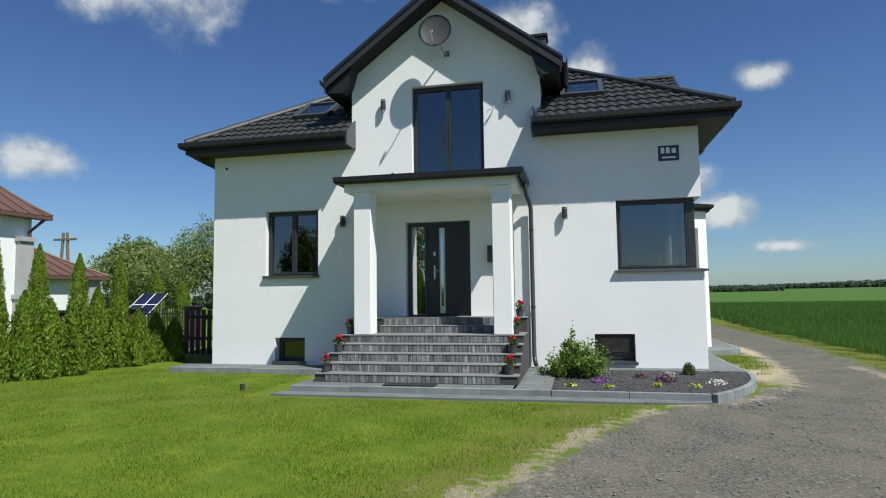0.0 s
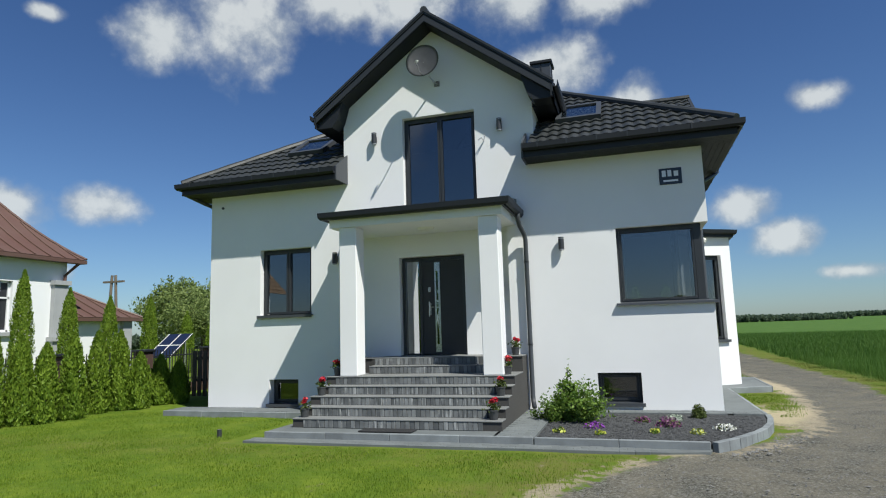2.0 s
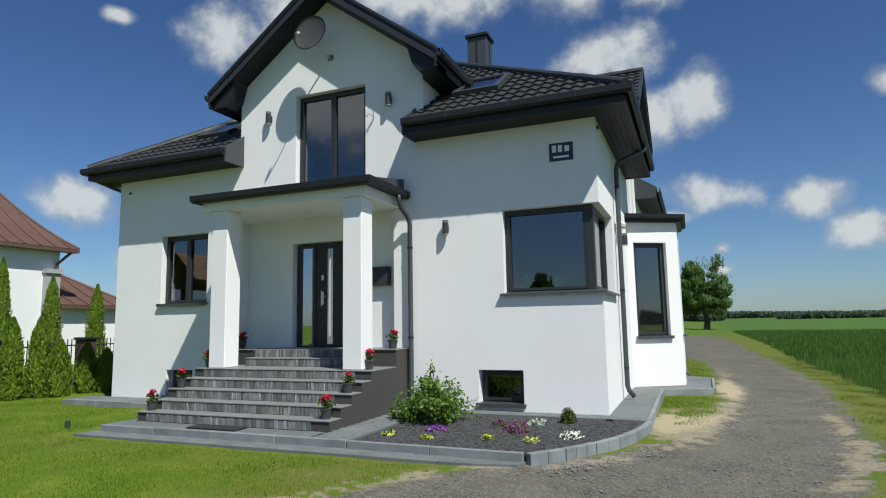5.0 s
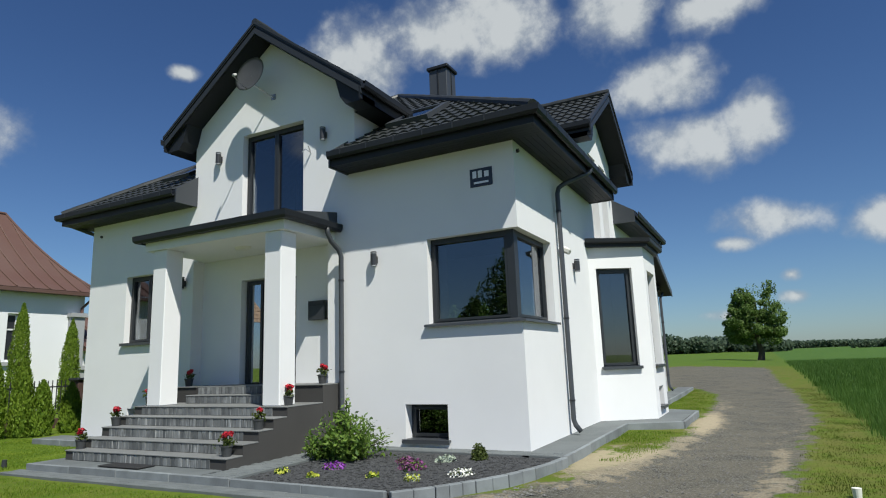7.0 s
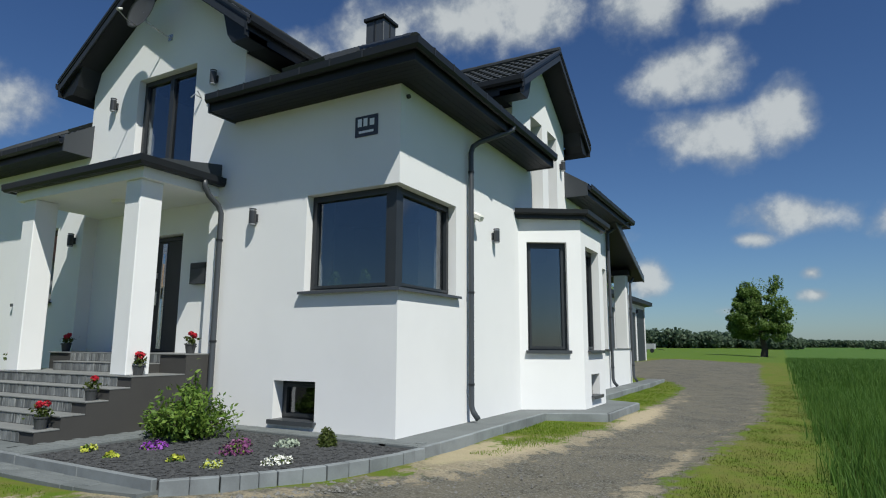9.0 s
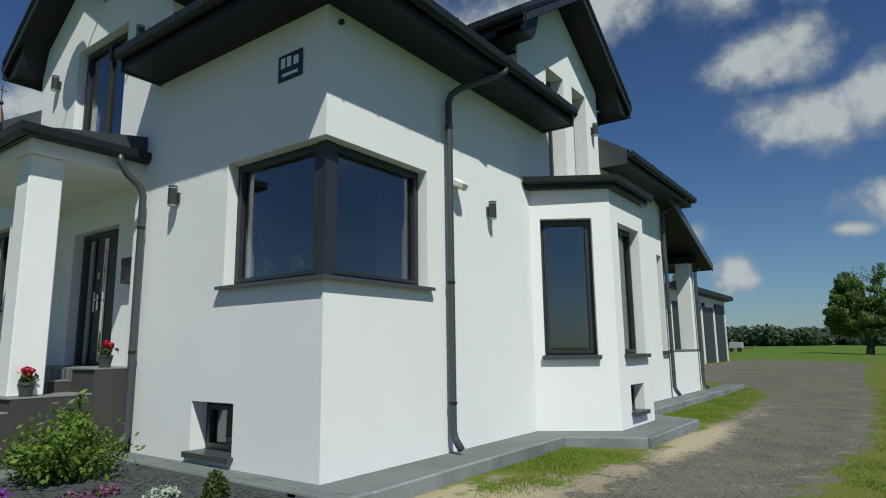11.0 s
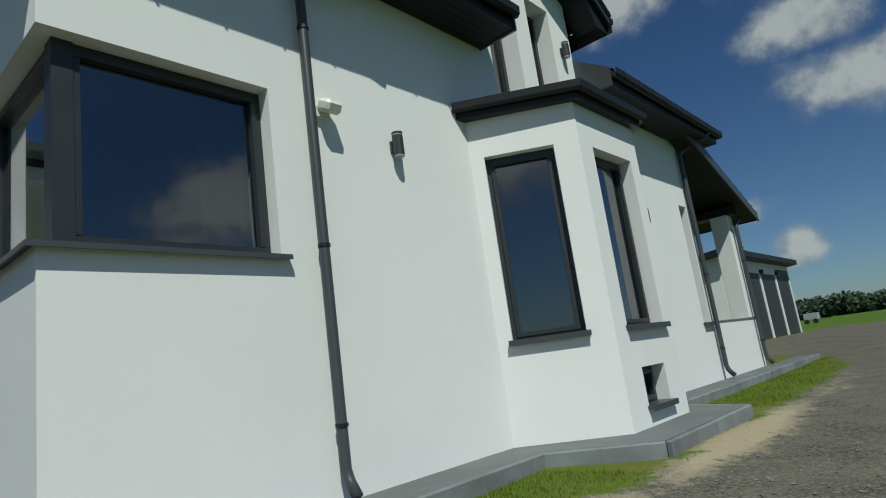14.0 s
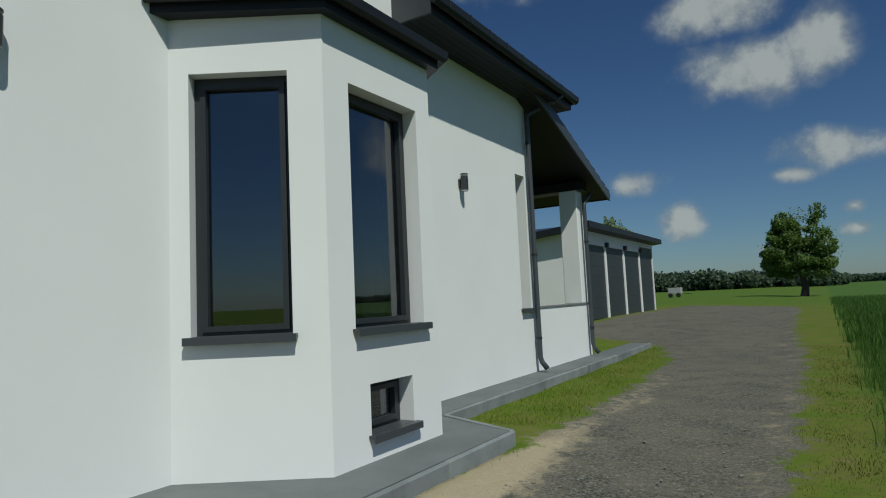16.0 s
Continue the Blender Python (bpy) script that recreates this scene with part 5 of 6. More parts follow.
def limb_tree(name, at, height, crown_r, crown_h, trunk_r, n_leaf, size, mat, seed, label, trunk_h=None, group="", stand=0.0, lobes=None):
    """Tapered trunk, forking limbs, and a crown of many small leaves gathered in uneven clumps."""
    rng = np.random.default_rng(seed)
    x, y = at
    z = float(land(x, y)) + stand
    root = thing(name, (x, y, z), label, "tree", group)
    th = trunk_h or height - crown_h * 0.85
    part("trunk", tube([(x, y, z - 0.2), (x + 0.02 * height, y, z + th * 0.5), (x, y, z + th), (x + 0.02 * height, y, z + height * 0.8)], [trunk_r * 1.25, trunk_r, trunk_r * 0.8, trunk_r * 0.15], 9), M_BARK, root)
    cz = z + height - crown_h / 2
    P, Nn = [], []
    limbs = 9
    for k in range(limbs):
        a = k * 2.4 + rng.uniform(-0.3, 0.3)
        up = rng.uniform(-0.25, 0.85)
        e = np.array([x + math.cos(a) * crown_r * 0.72 * math.sqrt(max(0.1, 1 - up * up)), y + math.sin(a) * crown_r * 0.72 * math.sqrt(max(0.1, 1 - up * up)), cz + up * crown_h * 0.42])
        s0 = np.array([x, y, z + th * rng.uniform(0.8, 1.2)])
        mid = (s0 + e) / 2 + np.array([0, 0, 0.08 * height])
        part("limb", tube([s0, mid, e], [trunk_r * 0.45, trunk_r * 0.28, trunk_r * 0.08], 6), M_BARK, root)
    clumps = 150 if lobes else 90
    per = n_leaf // (1 if lobes else 2) // clumps
    for k in range(clumps):
        d = rng.normal(size=3)
        d /= np.linalg.norm(d)
        q = rng.uniform(0.25, 0.9)
        taper = np.interp(d[2] * q, [-1, -0.4, 0.3, 1], [0.75, 1.0, 0.95, 0.55])
        c = np.array([x + d[0] * q * crown_r * taper, y + d[1] * q * crown_r * taper, cz + d[2] * q * crown_h * 0.5])
        rr = crown_r * rng.uniform(0.20, 0.33)
        if lobes:
            dx, dz, lr, lz = lobes[k % len(lobes)]
            q = rng.uniform(0.3, 1.0) ** 0.5 * 0.92
            c = np.array([x + dx + d[0] * q * lr, y + d[1] * q * min(lr * 1.3, crown_r), z + dz + d[2] * q * lz])
            rr = crown_r * rng.uniform(0.10, 0.21)
        dd = rng.normal(size=(per, 3))
        dd /= np.linalg.norm(dd, axis=1)[:, None]
        P.append(c + dd * (rr * rng.uniform(0.35, 1.05, per) ** 0.6)[:, None] * np.array([1, 1, 0.85]))
        Nn.append(dd)
    loose = n_leaf // 2 if not lobes else n_leaf // 30
    d = rng.normal(size=(loose, 3))
    d /= np.linalg.norm(d, axis=1)[:, None]
    q = rng.uniform(0.55, 1.04, loose) ** 0.6 * (1 + 0.14 * np.sin(d[:, 0] * 7 + seed) * np.sin(d[:, 2] * 6 + d[:, 1] * 5))
    taper = np.interp(d[:, 2] * q, [-1, -0.4, 0.3, 1], [0.75, 1.0, 0.95, 0.6]) * q
    P.append(np.stack([x + d[:, 0] * taper * crown_r, y + d[:, 1] * taper * crown_r, cz + d[:, 2] * q * crown_h * 0.5], 1))
    Nn.append(d)
    for dx, dz, lr, lz in lobes or ():
        for k in range(7):
            m = 60
            a, s = rng.uniform(-1, 1), rng.uniform(0.3, 1.0)
            up = np.linspace(0.75, 1.0 + 0.16 * s, m) * math.sqrt(1 - 0.55 * a * a)
            P.append(np.stack([x + dx + a * lr * 0.75 + rng.normal(0, 0.07, m), y + rng.normal(0, 0.3) + rng.normal(0, 0.07, m), z + dz + up * lz], 1))
            Nn.append(rng.normal(size=(m, 3)))
    for k in range(0 if lobes else 14):
        a, rr = rng.uniform(0, 6.28), crown_r * rng.uniform(0.05, 0.6)
        m = max(20, n_leaf // 500)
        tz = np.linspace(0.25, 0.56 + 0.06 * rng.random(), m) - 0.25 * (rr / crown_r) ** 2
        P.append(np.stack([x + math.cos(a) * rr + rng.normal(0, 0.03 * crown_r, m), y + math.sin(a) * rr + rng.normal(0, 0.03 * crown_r, m), cz + tz * crown_h], 1))
        Nn.append(rng.normal(size=(m, 3)))
    V, F = leaf_quads(np.concatenate(P), np.concatenate(Nn), size, rng)
    child("crown", quads_mesh("crown", V, F, mat), root)
    return root


lone_tree = limb_tree("pear_tree", (5.5, 86), 8.0, 3.0, 6.4, 0.30, 46000, 0.095, M_TREE, 5, "lone leafy green tree with a forked crown at the field edge", trunk_h=1.7, lobes=[(-1.2, 4.2, 1.6, 3.1), (1.5, 4.5, 1.3, 3.3), (-1.0, 5.4, 1.2, 1.9), (0.1, 2.7, 2.8, 1.35), (-1.9, 3.4, 1.3, 1.6), (0.1, 3.7, 1.9, 1.7)])
lone_tree.matrix_basis = lone_tree.matrix_basis @ Matrix.Scale(1.14, 4)
limb_tree("orchard_tree", (-22.5, 36), 6.4, 3.5, 5.2, 0.2, 11000, 0.09, M_TREE2, 6, "old spreading tree with pale spring leaves", group="garden trees")
limb_tree("orchard_tree", (-29.5, 40), 4.8, 2.8, 3.9, 0.2, 9000, 0.09, M_TREE2, 7, "old spreading tree with pale spring leaves", group="garden trees")
limb_tree("orchard_tree", (-15.8, 31), 3.3, 1.9, 2.8, 0.16, 14000, 0.09, M_TREE, 8, "dense garden tree behind the hedge", group="garden trees")
limb_tree("orchard_tree", (-35, 44), 6.0, 3.8, 5.0, 0.2, 12000, 0.13, M_TREE2, 9, "old spreading tree with pale spring leaves", group="garden trees")
limb_tree("orchard_tree", (-6.0, 60), 6.4, 2.0, 3.6, 0.16, 5000, 0.10, M_TREE2, 10, "sparse young tree behind the garages", group="garden trees")
for i, (x, y, h) in enumerate([(-20.5, -46, 14), (-27, -50, 9), (-34, -46, 10), (-13, -50, 7), (-2, -48, 5), (7, -51, 4.5)]):
    limb_tree("roadside_tree", (x, y), h, h * 0.30, h * 0.8, 0.25, 5000, 0.22, M_TREE, 40 + i, "tall roadside tree mirrored in the windows", group="roadside trees")


def shrub(name, x, y, z, h, r, n, size, mat, seed, label, stems=14):
    rng = np.random.default_rng(seed)
    root = thing(name, (x, y, z), label, "shrub")
    P, D = [], []
    for k in range(stems):
        a, q = rng.uniform(0, 6.28), rng.uniform(0.2, 1.0)
        hh = h * rng.uniform(0.55, 1.0) * (1.0 - 0.6 * q * q)
        e = np.array([x + math.cos(a) * r * q, y + math.sin(a) * r * q, z + hh])
        s0 = np.array([x + math.cos(a) * 0.05, y + math.sin(a) * 0.05, z])
        part("stem", tube([s0, (s0 + e) / 2 + np.array([0, 0, hh * 0.18]), e], [0.012, 0.009, 0.004], 5), M_BARK, root)
        m = n // stems
        t = rng.uniform(0.15, 1.05, m)[:, None]
        P.append(s0 * (1 - t) + e * t + rng.normal(size=(m, 3)) * r * 0.13)
        D.append(rng.normal(size=(m, 3)) + np.array([0, 0, 0.8]))
    V, F = leaf_quads(np.concatenate(P), np.concatenate(D), size, rng, 0.45)
    child("leaves", quads_mesh("leaves", V, F, mat), root)
    return root


shrub("rose_shrub", 0.30, 12.30, 0.145, 1.06, 0.24, 1300, 0.036, M_BUSH, 1, "tall leafy green shrub in the flower bed", 9)
shrub("rose_shrub", 0.42, 12.15, 0.145, 0.66, 0.60, 3300, 0.036, M_BUSH, 2, "broad leafy green shrub in the flower bed", 30)
shrub("rose_shrub", 0.0, 12.1, 0.145, 0.42, 0.36, 1300, 0.030, M_BUSH, 3, "low leafy shrub beside the steps", 9)


def ball_plant(x, y, z, r, n, size, mat, seed, name, label, squash=1.0, mat2=None, share=0.0):
    rng = np.random.default_rng(seed)
    root = thing(name, (x, y, z), label, "plant")
    d = rng.normal(size=(n, 3))
    d[:, 2] = np.abs(d[:, 2])
    d /= np.linalg.norm(d, axis=1)[:, None]
    p = d * r * rng.uniform(0.5, 1.08, (n, 1)) * np.array([1, 1, squash]) + np.array([x, y, z])
    k = int(n * (1 - share))
    V, F = leaf_quads(p[:k], d[:k], size, rng, 0.6)
    child("leaves", quads_mesh("leaves", V, F, mat), root)
    if mat2:
        V, F = leaf_quads(p[k:] + d[k:] * 0.01, d[k:], size * 0.9, rng, 0.9)
        child("blossom", quads_mesh("blossom", V, F, mat2), root)
    return root


ball_plant(2.36, 12.60, 0.145, 0.115, 1100, 0.018, M_BALL, 1, "box_ball", "small clipped box ball by the house corner", 1.9)
ball_plant(0.72, 11.45, 0.145, 0.15, 380, 0.017, M_BUSH, 2, "flower_clump", "low cushion of violet flowers", 0.5, M_PURPLE, 0.75)
ball_plant(1.83, 11.65, 0.145, 0.18, 460, 0.017, M_BUSH, 3, "flower_clump", "loose clump of plum-purple flowers", 0.75, M_PLUM, 0.7)
ball_plant(1.45, 12.10, 0.145, 0.13, 300, 0.017, M_BALL, 4, "flower_clump", "dark maroon-leaved clump in slate chips", 0.6, M_PLUM, 0.5)
ball_plant(2.62, 11.50, 0.145, 0.16, 330, 0.017, M_BALL, 5, "flower_clump", "low clump of white flowers", 0.45, M_WHITE, 0.6)
ball_plant(1.95, 12.35, 0.145, 0.15, 330, 0.018, M_SILVER, 6, "flower_clump", "silver-grey leaved cushion in the bed", 0.6)
ball_plant(2.20, 11.02, 0.145, 0.10, 220, 0.017, M_SILVER, 7, "flower_clump", "small pale yellow-green clump near the kerb", 0.7, M_YELLOW, 0.5)
ball_plant(1.62, 11.05, 0.145, 0.09, 90, 0.022, M_BUSH, 8, "flower_clump", "small yellow-green clump in slate chips", 0.6, M_YELLOW, 0.6)
ball_plant(0.25, 10.95, 0.145, 0.10, 90, 0.022, M_BUSH, 9, "flower_clump", "small yellow-green clump in slate chips", 0.7, M_YELLOW, 0.6)
ball_plant(0.85, 10.85, 0.145, 0.08, 70, 0.022, M_BUSH, 10, "flower_clump", "small yellow-green clump in slate chips", 0.6, M_YELLOW, 0.6)


def flower_pot(x, y, z, seed):
    rng = np.random.default_rng(seed)
    root = thing("flower_pot", (x, y, z), "dark pot with a red geranium on the step", "flower pot", "pots on the steps")
    bm = bmesh.new()
    rings = []
    for r, h in ((0.062, 0.0), (0.080, 0.125), (0.088, 0.13), (0.088, 0.15), (0.078, 0.15), (0.074, 0.135)):
        rings.append([bm.verts.new((x + r * math.cos(k * math.tau / 16), y + r * math.sin(k * math.tau / 16), z + h)) for k in range(16)])
    bm.faces.new(rings[0][::-1]), bm.faces.new(rings[-1])
    for a, b in zip(rings, rings[1:]):
        for k in range(16):
            bm.faces.new((a[k], a[(k + 1) % 16], b[(k + 1) % 16], b[k]))
    part("pot", bm, M_POT, root)
    n = 90
    d = rng.normal(size=(n, 3)) * np.array([0.05, 0.05, 0.035]) + np.array([x, y, z + 0.20])
    V, F = leaf_quads(d, rng.normal(size=(n, 3)) + [0, 0, 1], 0.024, rng, 0.8)
    child("leaves", quads_mesh("leaves", V, F, M_BALL), root)
    for k in range(3):
        c = np.array([x + rng.uniform(-0.045, 0.045), y + rng.uniform(-0.045, 0.045), z + rng.uniform(0.25, 0.31)])
        dd = rng.normal(size=(46, 3))
        dd /= np.linalg.norm(dd, axis=1)[:, None]
        V, F = leaf_quads(c + dd * 0.038 * np.array([1, 1, 0.75]), dd, 0.018, rng, 0.9)
        child("bloom", quads_mesh("bloom", V, F, M_RED), root, "red geranium bloom")
        part("stem", tube([(x, y, z + 0.14), tuple(c)], 0.004, 5), M_BUSH, root)


for i, (dy, z) in enumerate(((10.95, 0.17 + STEP_H), (11.55, 0.17 + 3 * STEP_H), (12.2, 0.17 + 5 * STEP_H), (13.05, LAND_Z + 0.002))):
    flower_pot(SX0 + 0.14, dy, z + 0.001, 70 + i)
    flower_pot(SX1 - 0.16, dy, z + 0.001, 80 + i)


# ---- fittings on the walls ----
def wall_lamp(face, u, z):
    root = thing("wall_lamp", face.at(u, 0.0, z - 0.12), "dark cylindrical up-and-down wall lamp", "wall lamp", "wall lamps")
    bm = bmesh.new()
    face.box(bm, u - 0.035, u + 0.035, 0.0, 0.03, z - 0.06, z + 0.06)
    part("bracket", bm, M_DARKBOX, root)
    c0, c1 = face.at(u, 0.085, z - 0.10), face.at(u, 0.085, z + 0.10)
    part("body", tube([c0, c1], 0.055, 16), M_DARKBOX, root, smooth=False)
    part("lens", tube([c1 + Vector((0, 0, 0.001)), c1 + Vector((0, 0, 0.02))], 0.05, 16), M_LAMPGLASS, root)
    part("cap", tube([c1 + Vector((0, 0, 0.021)), c1 + Vector((0, 0, 0.035))], 0.056, 16), M_DARKBOX, root)
    part("lens", tube([c0 - Vector((0, 0, 0.02)), c0 - Vector((0, 0, 0.001))], 0.05, 16), M_LAMPGLASS, root)


for u, z in ((-4.68, 3.33), (-3.71, 5.90), (-0.93, 5.86), (0.19, 3.31)):
    wall_lamp(FRONT, u, z)
for u, z in ((16.42, 3.29), (22.3, 3.15), (20.46, 5.67)):
    wall_lamp(SIDE, u, z)


def house_plate():
    root = thing("house_plate", FRONT.at(2.28, 0.0, 4.31), "navy enamel house plate with white writing", "sign")
    bm = bmesh.new()
    FRONT.box(bm, 2.075, 2.475, 0.002, 0.014, 4.305, 4.615, 0.004)
    part("plate", bm, M_SIGN, root)
    for u0, u1, z0, z1 in ((2.125, 2.195, 4.455, 4.575), (2.225, 2.295, 4.455, 4.575), (2.335, 2.415, 4.455, 4.555), (2.145, 2.405, 4.355, 4.39)):
        bm = bmesh.new()
        FRONT.box(bm, u0, u1, 0.0145, 0.016, z0, z1)
        part("bar", bm, M_SIGNINK, root)


house_plate()


def dish():
    root = thing("satellite_dish", FRONT.at(-2.36, 0.02, 6.98), "grey satellite dish on a bent wall bracket", "satellite dish")
    c = Vector((-2.40, 12.82, 7.29))
    aim = Vector((0.05, -1.0, 0.2)).normalized()
    m = Matrix.Translation(c) @ aim.to_track_quat("Z", "Y").to_matrix().to_4x4()
    bm = bmesh.new()
    rings = []
    for k in range(7):
        r = 0.385 * k / 6
        rings.append([bm.verts.new(m @ Vector((r * math.cos(a) * 0.92, r * math.sin(a), 0.45 * r * r - 0.05))) for a in [i * math.tau / 32 for i in range(32)]] if k else [bm.verts.new(m @ Vector((0, 0, -0.05)))])
    for k in range(32):
        bm.faces.new((rings[0][0], rings[1][k], rings[1][(k + 1) % 32]))
        for a, b in zip(rings[1:], rings[2:]):
            bm.faces.new((a[k], b[k], b[(k + 1) % 32], a[(k + 1) % 32]))
    bmesh.ops.solidify(bm, geom=bm.faces[:], thickness=0.008)
    part("reflector", bm, material("dish_grey", (0.11, 0.115, 0.12), 0.5, vary=0.2, scale=5, fine=60), root, smooth=True)
    tip = m @ Vector((0, -0.30, 0.42))
    low = m @ Vector((0, -0.34, 0.0))
    part("arm", tube([low, low + (tip - low) * 0.5 + Vector((0, 0, -0.04)), tip], 0.011, 8), M_STEEL, root)
    part("receiver", tube([tip - aim * 0.02, tip + (c - tip).normalized() * 0.11], [0.03, 0.02], 10), M_WHITEPL, root)
    part("bracket", tube([m @ Vector((0, 0, -0.06)), m @ Vector((0.02, -0.16, -0.14)), FRONT.at(-2.30, 0.1, 6.99), FRONT.at(-2.26, 0.015, 6.97)], 0.017, 8), M_STEEL, root)
    bm = bmesh.new()
    FRONT.box(bm, -2.32, -2.20, 0.0, 0.012, 6.91, 7.03)
    part("wall_plate", bm, M_STEEL, root)


dish()

mb = thing("letter_box", (-1.26, 13.60, 2.36), "black glossy letter box beside the door", "letter box")
part("body", boxes(((-1.47, 13.50, 2.36), (-1.07, 13.618, 2.72)), bevel=0.006), M_DARKBOX, mb)
part("flap", boxes(((-1.45, 13.488, 2.62), (-1.09, 13.498, 2.70))), M_DOOR, mb)
fl = thing("floodlight", SIDE.at(15.54, 0, 3.4), "cream motion-sensor floodlight beside the downpipe", "lamp")
bm = bmesh.new()
SIDE.box(bm, 15.48, 15.62, 0.0, 0.05, 3.40, 3.50)
part("base", bm, M_WHITEPL, fl)
hm = Matrix.Translation(SIDE.at(15.57, 0.12, 3.47)) @ Matrix.Rotation(radians(28), 4, "Y")
part("head", boxes(((-0.09, -0.09, -0.05), (0.08, 0.09, 0.07)), m=hm, bevel=0.03), M_WHITEPL, fl)
hk = thing("cable_hook", FRONT.at(-1.28, 0, 5.55), "small steel cable hook on the wall", "hook")
part("arm", tube([FRONT.at(-1.28, 0.0, 5.58), FRONT.at(-1.30, 0.14, 5.62), FRONT.at(-1.36, 0.17, 5.56)], 0.010, 7), M_STEEL, hk)
part("arm", tube([FRONT.at(-1.28, 0.0, 5.58), FRONT.at(-1.23, 0.14, 5.66)], 0.010, 7), M_STEEL, hk)
for u, z in ((-3.52, 4.36), (-7.62, 4.72), ):
    bm = tube([FRONT.at(u, 0.0, z), FRONT.at(u, 0.03, z)], 0.03, 12)
    tagged(mesh_object("vent_cap", bm, M_DARKBOX), "small round dark vent on the plaster", "vent", "wall vents")
tagged(mesh_object("vent_cap", tube([SIDE.at(13.52, 0.0, 4.85), SIDE.at(13.52, 0.04, 4.85)], 0.032, 12), M_DARKBOX), "small round dark vent on the plaster", "vent", "wall vents")
cup = mesh_object("paper_cup", tube([(6.71, 12.06, 0.01), (6.71, 12.06, 0.13)], [0.035, 0.045], 14), M_WHITE)
tagged(cup, "white paper cup standing on the verge grass", "cup")
stake = mesh_object("garden_stake", tube([(-5.5, 10.55, -0.02), (-5.5, 10.55, 0.15)], [0.045, 0.04], 10), M_DARKBOX)
tagged(stake, "short dark garden post in the lawn", "stake")


# behind the panes
def curtain(face, u0, u1, z0, z1, d, label):
    bm = bmesh.new()
    n = 24
    lo = [bm.verts.new(face.at(u0 + (u1 - u0) * i / n, d + 0.022 * math.sin(i * 1.9), z0)) for i in range(n + 1)]
    hi = [bm.verts.new(face.at(u0 + (u1 - u0) * i / n, d + 0.022 * math.sin(i * 1.9), z1)) for i in range(n + 1)]
    for i in range(n):
        bm.faces.new((lo[i], lo[i + 1], hi[i + 1], hi[i]))
    bmesh.ops.solidify(bm, geom=bm.faces[:], thickness=0.004)
    tagged(mesh_object("curtain", bm, M_CURTAIN, smooth=True), label, "curtain", "window curtains")


curtain(SIDE, 14.62, 15.2, 1.25, 3.7, -0.46, "pale linen curtain drawn to the side")
curtain(FRONT, 1.15, 1.35, 1.25, 3.7, -0.5, "pale linen curtain drawn to the side")
curtain(bay_faces[1][0], 1.10, 1.55, 1.25, 3.6, -0.30, "pale linen curtain drawn to the side")


def sill_plant(x, y, seed):
    rng = np.random.default_rng(seed)
    root = thing("house_plant", (x, y, 2.10), "green strap-leaved house plant behind the pane", "plant", "plants on the window ledge")
    part("pot", tube([(x, y, 2.06), (x, y, 2.16)], [0.05, 0.065], 12), M_WHITEPL, root)
    n = 150
    h = rng.random(n) ** 0.8
    a = rng.uniform(0, 6.28, n)
    r = (0.15 - 0.11 * h) * np.sqrt(rng.random(n))
    p = np.stack([x + np.cos(a) * r, y + np.sin(a) * r * 0.7, 2.17 + h * 0.26], 1)
    V, F = leaf_quads(p, np.stack([np.cos(a), np.sin(a), 0.6 + 0 * a], 1) + rng.normal(size=(n, 3)) * 0.5, 0.045, rng, 0.4)
    child("leaves", quads_mesh("leaves", V, F, M_BUSH), root)
    part("stem", tube([(x, y, 2.15), (x, y, 2.38)], [0.008, 0.004], 5), M_BARK, root)


tagged(mesh_object("window_ledge", boxes(((1.14, YF + 0.24, 2.03), (XR - 0.42, YF + 0.62, 2.06))), M_WHITEPL), "white inner window ledge", "ledge", kind="structure")
sill_plant(1.5, YF + 0.36, 1)
sill_plant(2.05, YF + 0.36, 2)


# ---- garages ----
GXF, GYA, GYB = -0.6, 37.6, 49.0
gz = float(land(GXF, 40)) - 0.02
gar = thing("garage_block", (GXF - 4, 43, gz), "white garage block with four dark doors", "garage")
GF = Face((GXF, GYA, 0), (0, 1, 0), (1, 0, 0))
doors = [(0.20 + i * 2.82, 0.20 + i * 2.82 + 2.62, gz - 0.1, gz + (3.05 if i < 3 else 3.35)) for i in range(4)]
bm = bmesh.new()
cell_wall(bm, GF, [0, GYB - GYA, *(v for d in doors for v in d[:2])], [gz - 0.1, gz + 3.6, gz + 3.05, gz + 3.35], lambda u, z: not any(inside(u, z, d) for d in doors), 0.3)
part("front_wall", bm, M_PLASTER, gar)
part("side_wall", prism([(GXF - 0.3, GYA, gz - 0.1), (GXF - 0.3, GYA, gz + 3.6), (GXF - 8, GYA, gz + 2.75), (GXF - 8, GYA, gz - 0.1)], (0, 0.3, 0)), M_PLASTER, gar)
part("rear_wall", boxes(((GXF - 8, GYA + 0.3, gz - 0.1), (GXF - 7.7, GYB, gz + 2.7))), M_PLASTER, gar)
part("end_wall", boxes(((GXF - 7.7, GYB - 0.3, gz - 0.1), (GXF - 0.3, GYB, gz + 2.7))), M_PLASTER, gar)
bm = bmesh.new()
box(bm, (GXF - 3.2, GYA - 0.02, gz + 0.6), (GXF - 2.0, GYA - 0.004, gz + 1.6))
part("window", bm, M_DOOR, gar, "dark garage window")
